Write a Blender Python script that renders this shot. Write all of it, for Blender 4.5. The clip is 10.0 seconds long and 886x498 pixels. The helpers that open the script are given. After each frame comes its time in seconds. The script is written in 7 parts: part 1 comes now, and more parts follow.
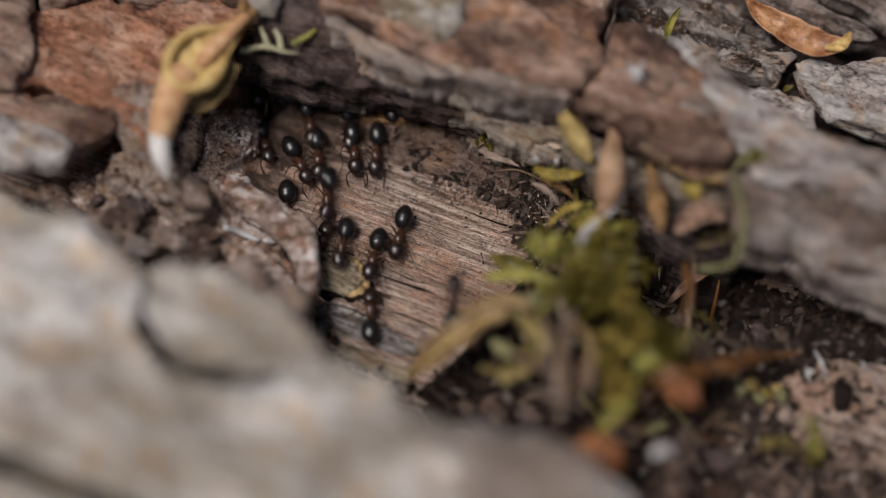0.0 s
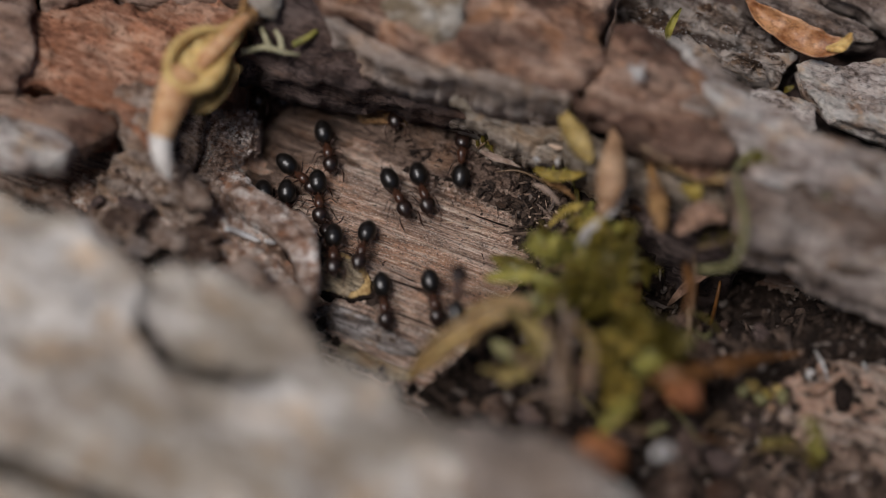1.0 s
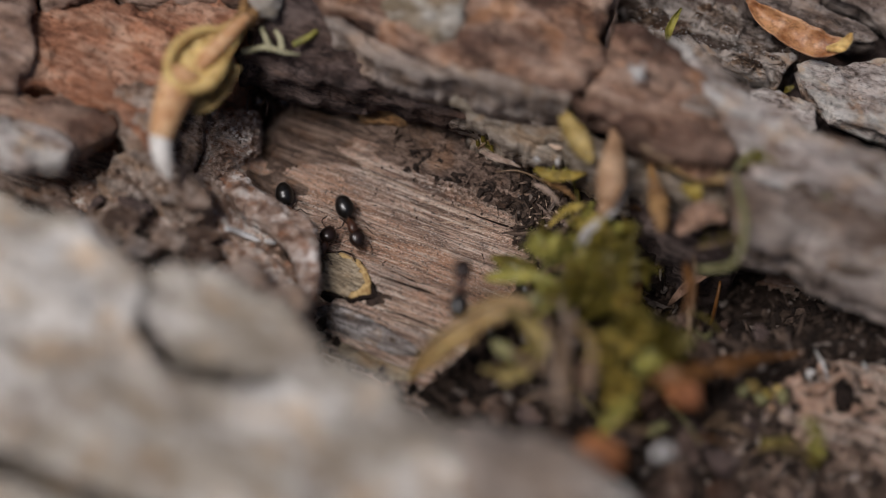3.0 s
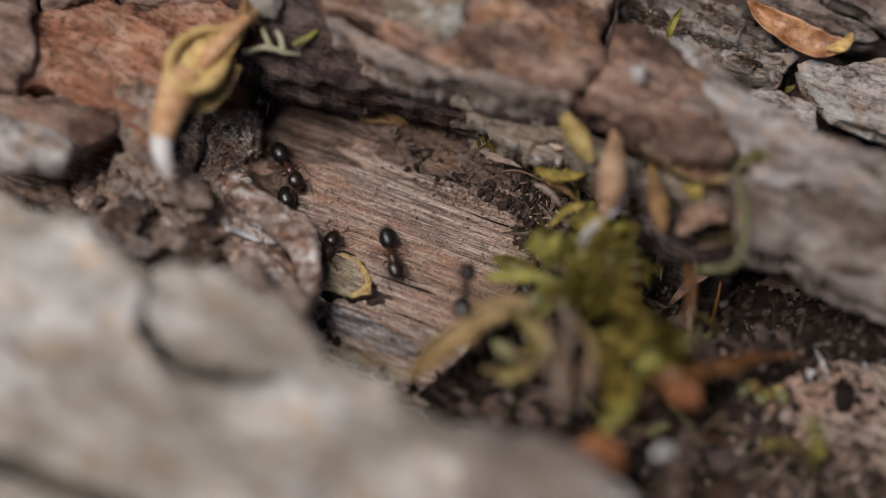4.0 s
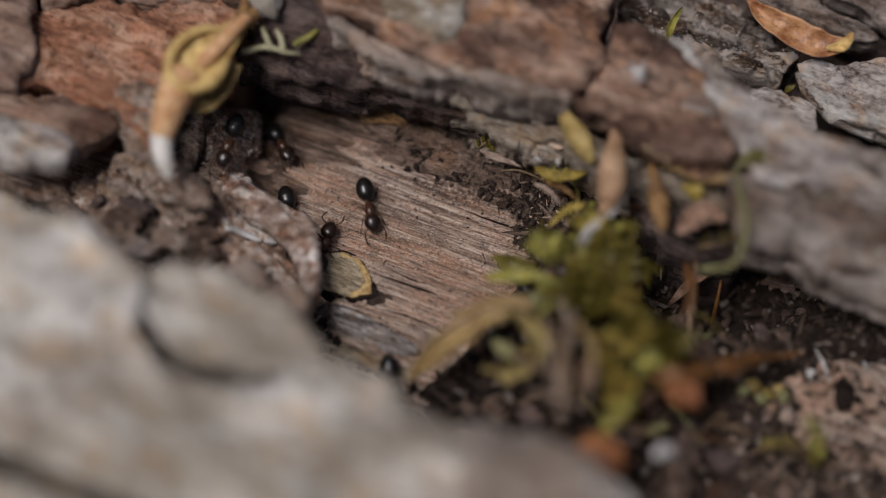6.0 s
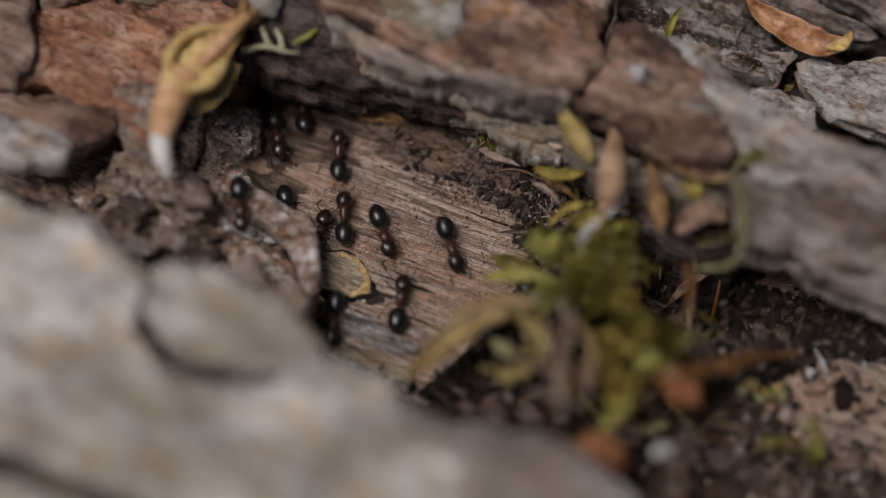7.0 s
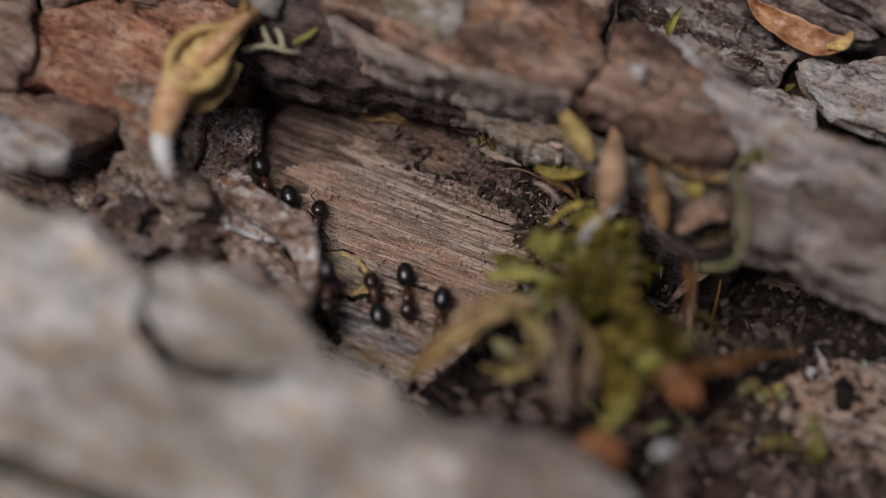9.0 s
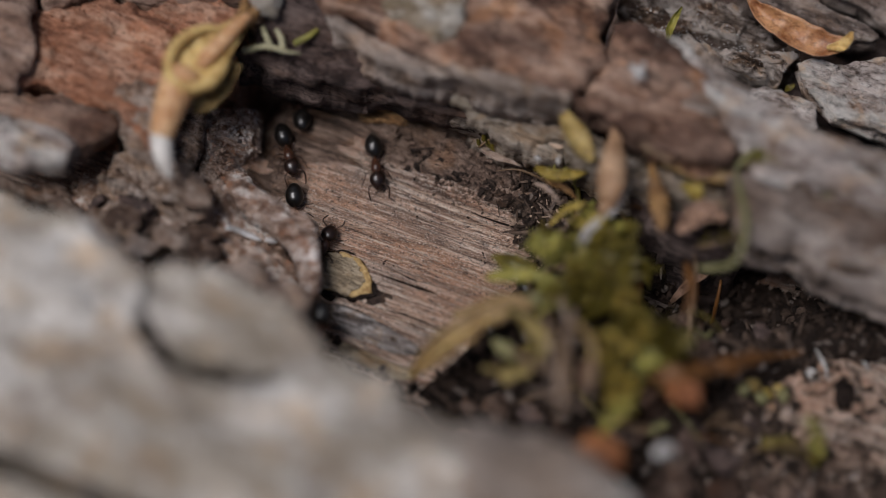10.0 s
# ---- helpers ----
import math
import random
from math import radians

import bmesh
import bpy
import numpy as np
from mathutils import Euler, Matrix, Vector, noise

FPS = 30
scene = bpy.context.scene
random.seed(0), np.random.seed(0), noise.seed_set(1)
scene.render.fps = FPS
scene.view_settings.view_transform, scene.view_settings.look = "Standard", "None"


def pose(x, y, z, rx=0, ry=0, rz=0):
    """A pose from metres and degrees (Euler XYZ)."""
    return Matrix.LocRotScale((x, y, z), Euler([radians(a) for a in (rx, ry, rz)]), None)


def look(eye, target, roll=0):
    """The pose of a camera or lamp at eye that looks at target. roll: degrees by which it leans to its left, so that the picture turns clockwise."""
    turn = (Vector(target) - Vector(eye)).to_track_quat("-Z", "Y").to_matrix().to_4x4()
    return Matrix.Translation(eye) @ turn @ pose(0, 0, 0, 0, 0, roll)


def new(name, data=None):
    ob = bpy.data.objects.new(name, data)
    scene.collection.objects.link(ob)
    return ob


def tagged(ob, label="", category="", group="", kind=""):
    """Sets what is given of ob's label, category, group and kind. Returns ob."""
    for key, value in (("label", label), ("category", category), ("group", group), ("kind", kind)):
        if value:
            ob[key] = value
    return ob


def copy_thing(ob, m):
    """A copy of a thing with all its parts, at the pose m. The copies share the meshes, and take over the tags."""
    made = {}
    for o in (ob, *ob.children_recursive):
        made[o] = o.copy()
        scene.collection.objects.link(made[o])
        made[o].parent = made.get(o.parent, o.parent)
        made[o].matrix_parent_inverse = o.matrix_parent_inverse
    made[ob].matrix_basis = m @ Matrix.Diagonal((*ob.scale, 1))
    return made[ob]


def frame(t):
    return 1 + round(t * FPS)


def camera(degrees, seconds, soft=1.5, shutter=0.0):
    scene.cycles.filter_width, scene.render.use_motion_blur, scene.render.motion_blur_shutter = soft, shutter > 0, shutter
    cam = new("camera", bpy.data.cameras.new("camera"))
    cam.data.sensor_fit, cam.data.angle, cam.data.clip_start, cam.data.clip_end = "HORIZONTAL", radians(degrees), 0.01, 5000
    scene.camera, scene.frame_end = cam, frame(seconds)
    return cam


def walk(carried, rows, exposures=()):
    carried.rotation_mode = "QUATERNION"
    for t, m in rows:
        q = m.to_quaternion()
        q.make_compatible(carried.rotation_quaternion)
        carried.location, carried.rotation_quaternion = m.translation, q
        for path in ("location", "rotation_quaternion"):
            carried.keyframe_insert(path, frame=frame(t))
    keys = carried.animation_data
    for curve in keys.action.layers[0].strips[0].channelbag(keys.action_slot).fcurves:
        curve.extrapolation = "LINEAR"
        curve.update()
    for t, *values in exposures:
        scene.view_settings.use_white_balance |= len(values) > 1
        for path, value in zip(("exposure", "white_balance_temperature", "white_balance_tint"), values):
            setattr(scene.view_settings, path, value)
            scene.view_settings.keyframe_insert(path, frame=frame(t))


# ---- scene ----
# a palm-sized hollow under loose bark on a fallen log, seen through a close-up lens
MM = 0.001
GRAIN = radians(-22)
RADIUS = 150.0
EYE = Vector((0.0, -62.23, 139.77)) * MM
cam = camera(24.1, 10.0, soft=1.0, shutter=0.4)
cam.data.dof.use_dof = True
cam.data.dof.focus_distance = 0.1535
cam.data.dof.aperture_fstop = 6.0


def aim(dx, dy):
    """The camera's pose, nudged by a small shake of the support (thousandths of a degree)."""
    return look(EYE, (0, 0, 0)) @ pose(0, 0, 0, dy / 1000, dx / 1000, 0)


walk(cam, [(0.0, aim(-23, -23)), (0.5, aim(0, 15)), (1.0, aim(0, 0)), (2.5, aim(0, 0)), (4.0, aim(20, 0)), (4.5, aim(0, -3)),
           (5.0, aim(30, 4)), (5.5, aim(30, 0)), (7.0, aim(0, -30)), (7.5, aim(22, -22)), (8.0, aim(-15, -22)),
           (8.5, aim(22, -46)), (9.0, aim(22, -46)), (9.5, aim(30, -15)), (10.0, aim(24, -28))],
     exposures=[(0, 0.10, 6410, 14), (0.5, -0.23, 6410, 14), (1, -0.08, 6380, 14), (1.5, -0.04, 6380, 14), (2, -0.04, 6360, 14), (2.5, -0.01, 6350, 14), (4, 0.13, 6330, 14), (4.5, 0.13, 6310, 14), (5, 0.07, 6380, 14), (5.5, 0.03, 6360, 14), (7, -0.20, 6320, 14), (7.5, -0.16, 6280, 14), (8, -0.20, 6240, 14), (8.5, -0.20, 6220, 14), (9, -0.17, 6220, 14), (9.5, -0.12, 6200, 14), (10, -0.12, 6200, 14)])

# overcast sky, with a broad soft sun nearly overhead
world = bpy.data.worlds.new("overcast_sky")
scene.world = world
world.use_nodes = True
wn = world.node_tree
sky = wn.nodes.new("ShaderNodeTexSky")
sky.sky_type, sky.sun_disc = "NISHITA", False
sky.sun_elevation, sky.sun_rotation = radians(70), radians(249)
sky.air_density, sky.dust_density = 1.0, 4.0
wn.links.new(sky.outputs[0], wn.nodes["Background"].inputs[0])
wn.nodes["Background"].inputs[1].default_value = 0.04
sun = new("sun", bpy.data.lights.new("sun", "SUN"))
sun.data.energy, sun.data.angle, sun.data.color = 2.65, radians(24), (1.0, 0.97, 0.93)
sun.matrix_world = look((0, 0, 1), (0.34, 0.13, 0))


# ---- small tools ----
TABLE = np.random.RandomState(7).rand(256, 256)


def value_noise(x, y, seed):
    x, y = x + 17.3 * seed, y + 9.7 * seed
    xi, yi = np.floor(x).astype(int), np.floor(y).astype(int)
    fx, fy = x - xi, y - yi
    fx, fy = fx * fx * (3 - 2 * fx), fy * fy * (3 - 2 * fy)
    a, b = TABLE[xi % 256, yi % 256], TABLE[(xi + 1) % 256, yi % 256]
    c, d = TABLE[xi % 256, (yi + 1) % 256], TABLE[(xi + 1) % 256, (yi + 1) % 256]
    return (a * (1 - fx) + b * fx) * (1 - fy) + (c * (1 - fx) + d * fx) * fy


def fbm(x, y, size, octaves=4, seed=0, stretch=1.0, grain=GRAIN):
    """Noise from -1 to 1; features of that size in mm, drawn out along the grain."""
    x, y = np.asarray(x, float), np.asarray(y, float)
    a, b = x * math.cos(grain) + y * math.sin(grain), -x * math.sin(grain) + y * math.cos(grain)
    total, gain, norm, f = 0, 1.0, 0, 1 / size
    for k in range(octaves):
        total = total + gain * (value_noise(a * f / stretch, b * f, seed + k) * 2 - 1)
        norm, gain, f = norm + gain, gain * 0.55, f * 2.03
    return total / norm * 1.5


def cracks(x, y, size, width, seed=0, stretch=1.0):
    """1 in the middle of thin winding lines, 0 away from them."""
    return np.clip(1 - np.abs(fbm(x, y, size, 3, seed, stretch)) / width, 0, 1)


def along(x, y):
    return x * math.cos(GRAIN) + y * math.sin(GRAIN)


def across(x, y):
    return -x * math.sin(GRAIN) + y * math.cos(GRAIN)


def log_round(x, y):
    b = np.clip(across(np.asarray(x, float), np.asarray(y, float)), -RADIUS + 1, RADIUS - 1)
    return np.sqrt(RADIUS ** 2 - b * b) - RADIUS


def smooth_step(a, b, v):
    v = np.clip((v - a) / (b - a), 0, 1)
    return v * v * (3 - 2 * v)


GALLERY = [(-14.4, 11.0), (-13.7, 8.6), (-13.9, 6.8), (-13.2, 5.0), (-11.9, 3.0), (-10.2, 1.4), (-9.1, -0.4), (-8.9, -3.0), (-8.8, -6.2)]


def line_distance(x, y, line):
    """Distance in mm to an open line."""
    best = np.full(np.shape(x), 1e9)
    for (ax, ay), (bx, by) in zip(line, line[1:]):
        ex, ey = bx - ax, by - ay
        k = np.clip(((x - ax) * ex + (y - ay) * ey) / (ex * ex + ey * ey), 0, 1)
        best = np.minimum(best, np.hypot(x - ax - k * ex, y - ay - k * ey))
    return best


def corner_pit(x, y):
    """1 in the dark corner where a gallery goes down under the bank."""
    return np.exp(-(((x + 15.2) / 2.3) ** 2 + ((y - 12.9) / 2.0) ** 2) ** 1.5)


def floor_z(x, y):
    """Height of the bare wood in mm: the log's round, long fibres, a rotted hole under the ridge and a gallery along the rim."""
    x, y = np.asarray(x, float), np.asarray(y, float)
    z = log_round(x, y) + 0.5 * fbm(x, y, 14, 2, 3, 2.0)
    z = z - 6.5 * np.exp(-(((x - 20.5) / 6.8) ** 2 + ((y + 3.2) / 3.2) ** 2) ** 1.5)
    z = z - 5.5 * corner_pit(x, y) - 0.9 * np.exp(-(line_distance(x, y, GALLERY) / 0.75) ** 2)
    near = np.exp(-((x / 50) ** 4 + (y / 40) ** 4))
    fibre = 0.26 * fbm(x, y, 1.3, 3, 11, 18.0) + 0.20 * (1 - 2 * np.abs(fbm(x, y, 0.9, 2, 14, 20.0))) + 0.13 * fbm(x, y, 0.42, 2, 16, 22.0)
    groove = -0.55 * cracks(x, y, 2.6, 0.10, 21, 16.0) * smooth_step(-0.2, 0.4, fbm(x, y, 7, 2, 33, 1.5))
    pitting = -0.16 * smooth_step(0.35, 0.8, fbm(x, y, 0.7, 2, 35, 2.2)) * smooth_step(-0.1, 0.5, fbm(x, y, 4, 2, 36, 1.6))
    return z + near * (fibre + groove + pitting)


def mesh_of(name, verts, faces, smooth=True, sides=0):
    """A mesh; the last so many faces take the second material."""
    me = bpy.data.meshes.new(name)
    me.from_pydata([tuple(v) for v in verts], [], [tuple(f) for f in faces])
    if sides:
        me.polygons.foreach_set("material_index", [0] * (len(faces) - sides) + [1] * sides)
    me.validate()
    if smooth:
        me.polygons.foreach_set("use_smooth", [True] * len(me.polygons))
    me.update()
    return me


def part(name, me, material, parent=None, label="", side=None):
    """Links a mesh or a bmesh as one object, under a thing where one is given."""
    if isinstance(me, bmesh.types.BMesh):
        bm, me = me, bpy.data.meshes.new(name)
        for f in bm.faces:
            f.smooth = True
        bm.to_mesh(me)
        bm.free()
    if material:
        me.materials.clear()
        me.materials.append(material)
        if side:
            me.materials.append(side)
    ob = new(name, me)
    ob.parent = parent
    return tagged(ob, label)


def rounded(outline, times=2):
    """Cuts the corners of a closed outline."""
    p = np.array(outline, float)
    for _ in range(times):
        q = np.roll(p, -1, 0)
        p = np.stack([p * 0.78 + q * 0.22, p * 0.22 + q * 0.78], 1).reshape(-1, p.shape[1])
    return p


def inside_distance(x, y, outline):
    """Distance in mm to the outline, positive within it."""
    shape, x, y = x.shape, x.ravel(), y.ravel()
    best, odd = np.full(x.size, 1e9), np.zeros(x.size, bool)
    for (ax, ay), (bx, by) in zip(outline, np.roll(outline, -1, 0)):
        ex, ey = bx - ax, by - ay
        k = np.clip(((x - ax) * ex + (y - ay) * ey) / (ex * ex + ey * ey + 1e-12), 0, 1)
        best = np.minimum(best, np.hypot(x - ax - k * ex, y - ay - k * ey))
        hit = (ay > y) != (by > y)
        odd ^= hit & (x < ex * (y - ay) / (ey if abs(ey) > 1e-9 else 1e-9) + ax)
    return np.where(odd, best, -best).reshape(shape)


def slab(outline, top, bottom, cell=0.5, ragged=0.5, ragged_size=2.5, seed=0, corners=1, rings=4, stretch=1.5, bite=0.35):
    """A closed plate in metres: outline in mm, top and bottom are functions of (x, y, distance to the edge)."""
    shape = rounded(outline, corners)
    lo, hi = shape.min(0) - cell * 2, shape.max(0) + cell * 2
    x, y = np.meshgrid(np.arange(lo[0], hi[0] + cell, cell), np.arange(lo[1], hi[1] + cell, cell), indexing="ij")
    d = inside_distance(x, y, shape) + ragged * fbm(x, y, ragged_size, 4, seed + 5, stretch)
    gx, gy = np.gradient(d, cell)
    norm = np.maximum(np.hypot(gx, gy), 0.35)
    gx, gy = gx / norm, gy / norm
    inner = d > 0
    quad = inner[:-1, :-1] | inner[1:, :-1] | inner[:-1, 1:] | inner[1:, 1:]
    used = np.zeros_like(inner)
    for a in (slice(None, -1), slice(1, None)):
        for b in (slice(None, -1), slice(1, None)):
            used[a, b] |= quad
    move = np.where(inner, 0, np.clip(-d / norm, 0, cell * 1.2))
    x, y, d = x + gx * move, y + gy * move, np.maximum(d, 0)
    index = np.full(x.shape, -1)
    index[used] = np.arange(used.sum())
    px, py, pd = x[used], y[used], d[used]
    n = len(px)
    zt, zb = top(px, py, pd), bottom(px, py, pd)
    zb = np.minimum(zb, zt - 0.05)
    verts = [np.stack([px, py, zt], 1), np.stack([px, py, zb], 1)]
    i, j = np.nonzero(quad)
    f = np.stack([index[i, j], index[i + 1, j], index[i + 1, j + 1], index[i, j + 1]], 1)
    faces = [f, f[:, ::-1] + n]
    edges = np.concatenate([f[:, [k, (k + 1) % 4]] for k in range(4)])
    keys = set(map(tuple, edges.tolist()))
    rim = [e for e in edges.tolist() if (e[1], e[0]) not in keys]
    ids = sorted({v for e in rim for v in e})
    where = {v: k for k, v in enumerate(ids)}
    base, m = 2 * n, len(ids)
    rx, ry, rt, rb, nx, ny = px[ids], py[ids], zt[ids], zb[ids], gx[used][ids], gy[used][ids]
    for r in range(1, rings):
        k = r / rings
        z = rt * (1 - k) + rb * k
        push = bite * (fbm(rx * 1.0 + z * 0.7, ry + z * 1.9, 1.6, 3, seed + 40) - 0.5) * math.sin(math.pi * k)
        verts.append(np.stack([rx - nx * push, ry - ny * push, z], 1))
    side = []
    for a, b in rim:
        la = [a] + [base + r * m + where[a] for r in range(rings - 1)] + [a + n]
        lb = [b] + [base + r * m + where[b] for r in range(rings - 1)] + [b + n]
        for k in range(rings):
            side.append((lb[k], la[k], la[k + 1], lb[k + 1]))
    slab.flat = len(f)
    return np.concatenate(verts) * MM, np.concatenate([faces[0], faces[1], np.array(side)])


# ---- materials ----
def nodes_of(name):
    m = bpy.data.materials.new(name)
    m.use_nodes = True
    t = m.node_tree
    return m, t, t.nodes["Principled BSDF"]


def node(t, kind, **values):
    n = t.nodes.new(kind)
    for key, value in values.items():
        n.inputs[key.replace("_", " ")].default_value = value
    return n


def coords(t, size, stretch=1.0, turn=GRAIN, flat=1.0):
    """Coordinates in units of that many mm, drawn out along the grain."""
    tex = t.nodes.new("ShaderNodeTexCoord")
    spin = node(t, "ShaderNodeMapping", Rotation=(0, 0, -turn))
    t.links.new(tex.outputs["Object"], spin.inputs[0])
    out = node(t, "ShaderNodeMapping", Scale=(1000 / size / stretch, 1000 / size, 1000 / size * flat))
    t.links.new(spin.outputs[0], out.inputs[0])
    return out.outputs[0]


def noise_of(t, size, stretch=1.0, detail=5.0, rough=0.6, distort=0.0, flat=1.0):
    n = node(t, "ShaderNodeTexNoise", Scale=1.0, Detail=detail, Roughness=rough, Distortion=distort)
    t.links.new(coords(t, size, stretch, flat=flat), n.inputs["Vector"])
    return n.outputs["Fac"]


def ramp(t, fac, stops):
    r = t.nodes.new("ShaderNodeValToRGB")
    e = r.color_ramp.elements
    while len(e) < len(stops):
        e.new(0.5)
    for k, (p, c) in enumerate(stops):
        e[k].position, e[k].color = p, (*c, 1) if len(c) == 3 else c
    t.links.new(fac, r.inputs[0])
    return r.outputs[0]


def mix(t, fac, a, b, how="MIX"):
    m = t.nodes.new("ShaderNodeMix")
    m.data_type, m.blend_type = "RGBA", how
    for value, k in ((fac, 0), (a, 6), (b, 7)):
        if isinstance(value, (int, float)):
            m.inputs[k].default_value = value
        elif isinstance(value, tuple):
            m.inputs[k].default_value = (*value, 1)
        else:
            t.links.new(value, m.inputs[k])
    return m.outputs[2]


def bumped(t, shader, *heights):
    """Relief from (height, depth in mm) pairs."""
    last = None
    for h, depth in heights:
        b = node(t, "ShaderNodeBump", Strength=1.0, Distance=depth * MM)
        t.links.new(h, b.inputs["Height"])
        if last:
            t.links.new(last, b.inputs["Normal"])
        last = b.outputs[0]
    t.links.new(last, shader.inputs["Normal"])


def bark_material(name, dark, mid, light, stain, stain_amount=0.5, patch=7.0, grain=2.0, fine=0.35, rough=0.85, stretch=3.0, depth=0.35, tint=0.7, pale=0.0):
    m, t, s = nodes_of(name)
    big, medium, small = noise_of(t, patch, 1.6, 4), noise_of(t, grain, stretch, 7, 0.7), noise_of(t, fine, 1.8, 5, 0.7)
    streak, speck = noise_of(t, grain * 0.3, stretch * 2.2, 5, 0.7), noise_of(t, fine * 0.5, 1.0, 3, 0.7)
    c = ramp(t, medium, [(0.36, dark), (0.48, mid), (0.62, light)])
    c = mix(t, ramp(t, big, [(0.45, (0, 0, 0)), (0.60, (stain_amount,) * 3)]), c, stain)
    c = mix(t, ramp(t, streak, [(0.36, (0.85,) * 3), (0.47, (0, 0, 0))]), c, dark)
    c = mix(t, ramp(t, small, [(0.34, (0.85,) * 3), (0.46, (0, 0, 0))]), c, dark)
    c = mix(t, ramp(t, small, [(0.58, (0, 0, 0)), (0.68, (0.6,) * 3)]), c, light)
    c = mix(t, ramp(t, speck, [(0.66, (0, 0, 0)), (0.74, (0.6,) * 3)]), c, light)
    if pale:
        crust = noise_of(t, patch * 0.75, 2.2, 5, 0.62, 0.4)
        c = mix(t, ramp(t, crust, [(0.50, (0, 0, 0)), (0.60, (pale,) * 3)]), c, tuple(min(0.85, v * 1.12) for v in light))
        c = mix(t, ramp(t, crust, [(0.36, (pale * 0.8,) * 3), (0.45, (0, 0, 0))]), c, tuple(v * 1.6 for v in dark))
    hue = noise_of(t, patch * 0.8, 1.3, 4, 0.6, 0.6)
    c = mix(t, tint, c, ramp(t, hue, [(0.34, (0.78, 0.79, 0.80)), (0.45, (0.97, 0.97, 0.97)), (0.54, (1.0, 0.98, 0.95)), (0.64, (1.0, 0.80, 0.60))]), "MULTIPLY")
    t.links.new(c, s.inputs["Base Color"])
    s.inputs["Roughness"].default_value = rough
    s.inputs["Specular IOR Level"].default_value = 0.3
    bumped(t, s, (medium, depth * 1.5), (streak, depth * 0.6), (small, depth * 0.6))
    return m


GREY_BARK = bark_material("weathered_grey_bark", (0.034, 0.022, 0.016), (0.31, 0.24, 0.196), (0.70, 0.62, 0.56), (0.10, 0.060, 0.043), 1.0, patch=2.6, grain=1.0, depth=0.6, tint=0.9, stretch=5, pale=0.8)
RIDGE_BARK = bark_material("grey_brown_bark", (0.04, 0.028, 0.022), (0.27, 0.21, 0.178), (0.52, 0.45, 0.40), (0.14, 0.09, 0.066), 0.7, patch=4, grain=1.6, stretch=5, depth=0.5, pale=0.4)
PALE_BARK = bark_material("pale_grey_bark", (0.19, 0.15, 0.115), (0.48, 0.44, 0.395), (0.72, 0.69, 0.645), (0.29, 0.24, 0.175), 0.75, patch=4.0, grain=3, stretch=1.5, tint=0.8, pale=0.2)
CREAM_BARK = bark_material("cream_grey_bark", (0.13, 0.095, 0.063), (0.39, 0.34, 0.28), (0.62, 0.575, 0.505), (0.24, 0.18, 0.11), 0.8, patch=2.6, grain=1.6, stretch=1.6, tint=0.7)
DUSTY_BARK = bark_material("dusty_grey_bark", (0.12, 0.09, 0.07), (0.36, 0.305, 0.265), (0.58, 0.52, 0.47), (0.20, 0.145, 0.105), 0.7, patch=4, grain=2, stretch=1.6, tint=0.7)
BROWN_BARK = bark_material("brown_inner_bark", (0.048, 0.026, 0.018), (0.30, 0.172, 0.116), (0.53, 0.37, 0.28), (0.095, 0.048, 0.033), 0.9, patch=3.8, grain=1.7, stretch=4, tint=1.0, pale=0.3)
RED_BARK = bark_material("reddish_inner_bark", (0.20, 0.08, 0.044), (0.56, 0.255, 0.145), (0.74, 0.47, 0.33), (0.32, 0.17, 0.11), 0.55, patch=3.0, grain=1.6, depth=0.6, tint=0.5)
DARK_BARK = bark_material("dark_purplish_bark", (0.020, 0.013, 0.012), (0.105, 0.073, 0.066), (0.24, 0.18, 0.158), (0.095, 0.055, 0.040), 0.6, grain=1.2, stretch=6, depth=0.4)
GRAIN_BARK = bark_material("crumbly_brown_bark", (0.07, 0.044, 0.031), (0.44, 0.31, 0.238), (0.72, 0.60, 0.51), (0.25, 0.145, 0.10), 0.5, patch=3, grain=0.6, fine=0.25, stretch=1.2, depth=0.5, pale=0.4)
CRUMBLE_BARK = bark_material("crumbling_grey_bark", (0.08, 0.055, 0.043), (0.48, 0.38, 0.32), (0.70, 0.62, 0.56), (0.24, 0.15, 0.11), 0.6, patch=3.0, grain=1.4, stretch=1.3, depth=0.4)

LIP_BARK = bark_material("grey_fibrous_bark", (0.11, 0.077, 0.055), (0.35, 0.28, 0.222), (0.56, 0.49, 0.41), (0.22, 0.165, 0.10), 0.6, patch=2.6, grain=1.0, stretch=5, pale=0.35)
WORN_LIP = bark_material("pale_worn_bark_edge", (0.17, 0.12, 0.09), (0.45, 0.365, 0.305), (0.66, 0.575, 0.51), (0.30, 0.20, 0.15), 0.5, patch=3, grain=1.0, stretch=5)
OCHRE_BARK = bark_material("ochre_inner_bark", (0.07, 0.035, 0.014), (0.36, 0.20, 0.085), (0.58, 0.39, 0.20), (0.20, 0.095, 0.04), 0.5, patch=2, grain=0.8, stretch=4)
# near-black tone for clods, the chip's dark neighbour and the gallery's painted shade
DARK_SOFT = bark_material("dark_wood_and_shade", (0.012, 0.008, 0.006), (0.045, 0.029, 0.022), (0.12, 0.08, 0.06), (0.03, 0.019, 0.014), 0.6, patch=2, grain=0.6, fine=0.22, stretch=3.0, depth=0.35)
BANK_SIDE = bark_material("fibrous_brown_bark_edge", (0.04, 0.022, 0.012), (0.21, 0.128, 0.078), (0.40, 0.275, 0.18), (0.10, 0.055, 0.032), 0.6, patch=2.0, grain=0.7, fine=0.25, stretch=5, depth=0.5)
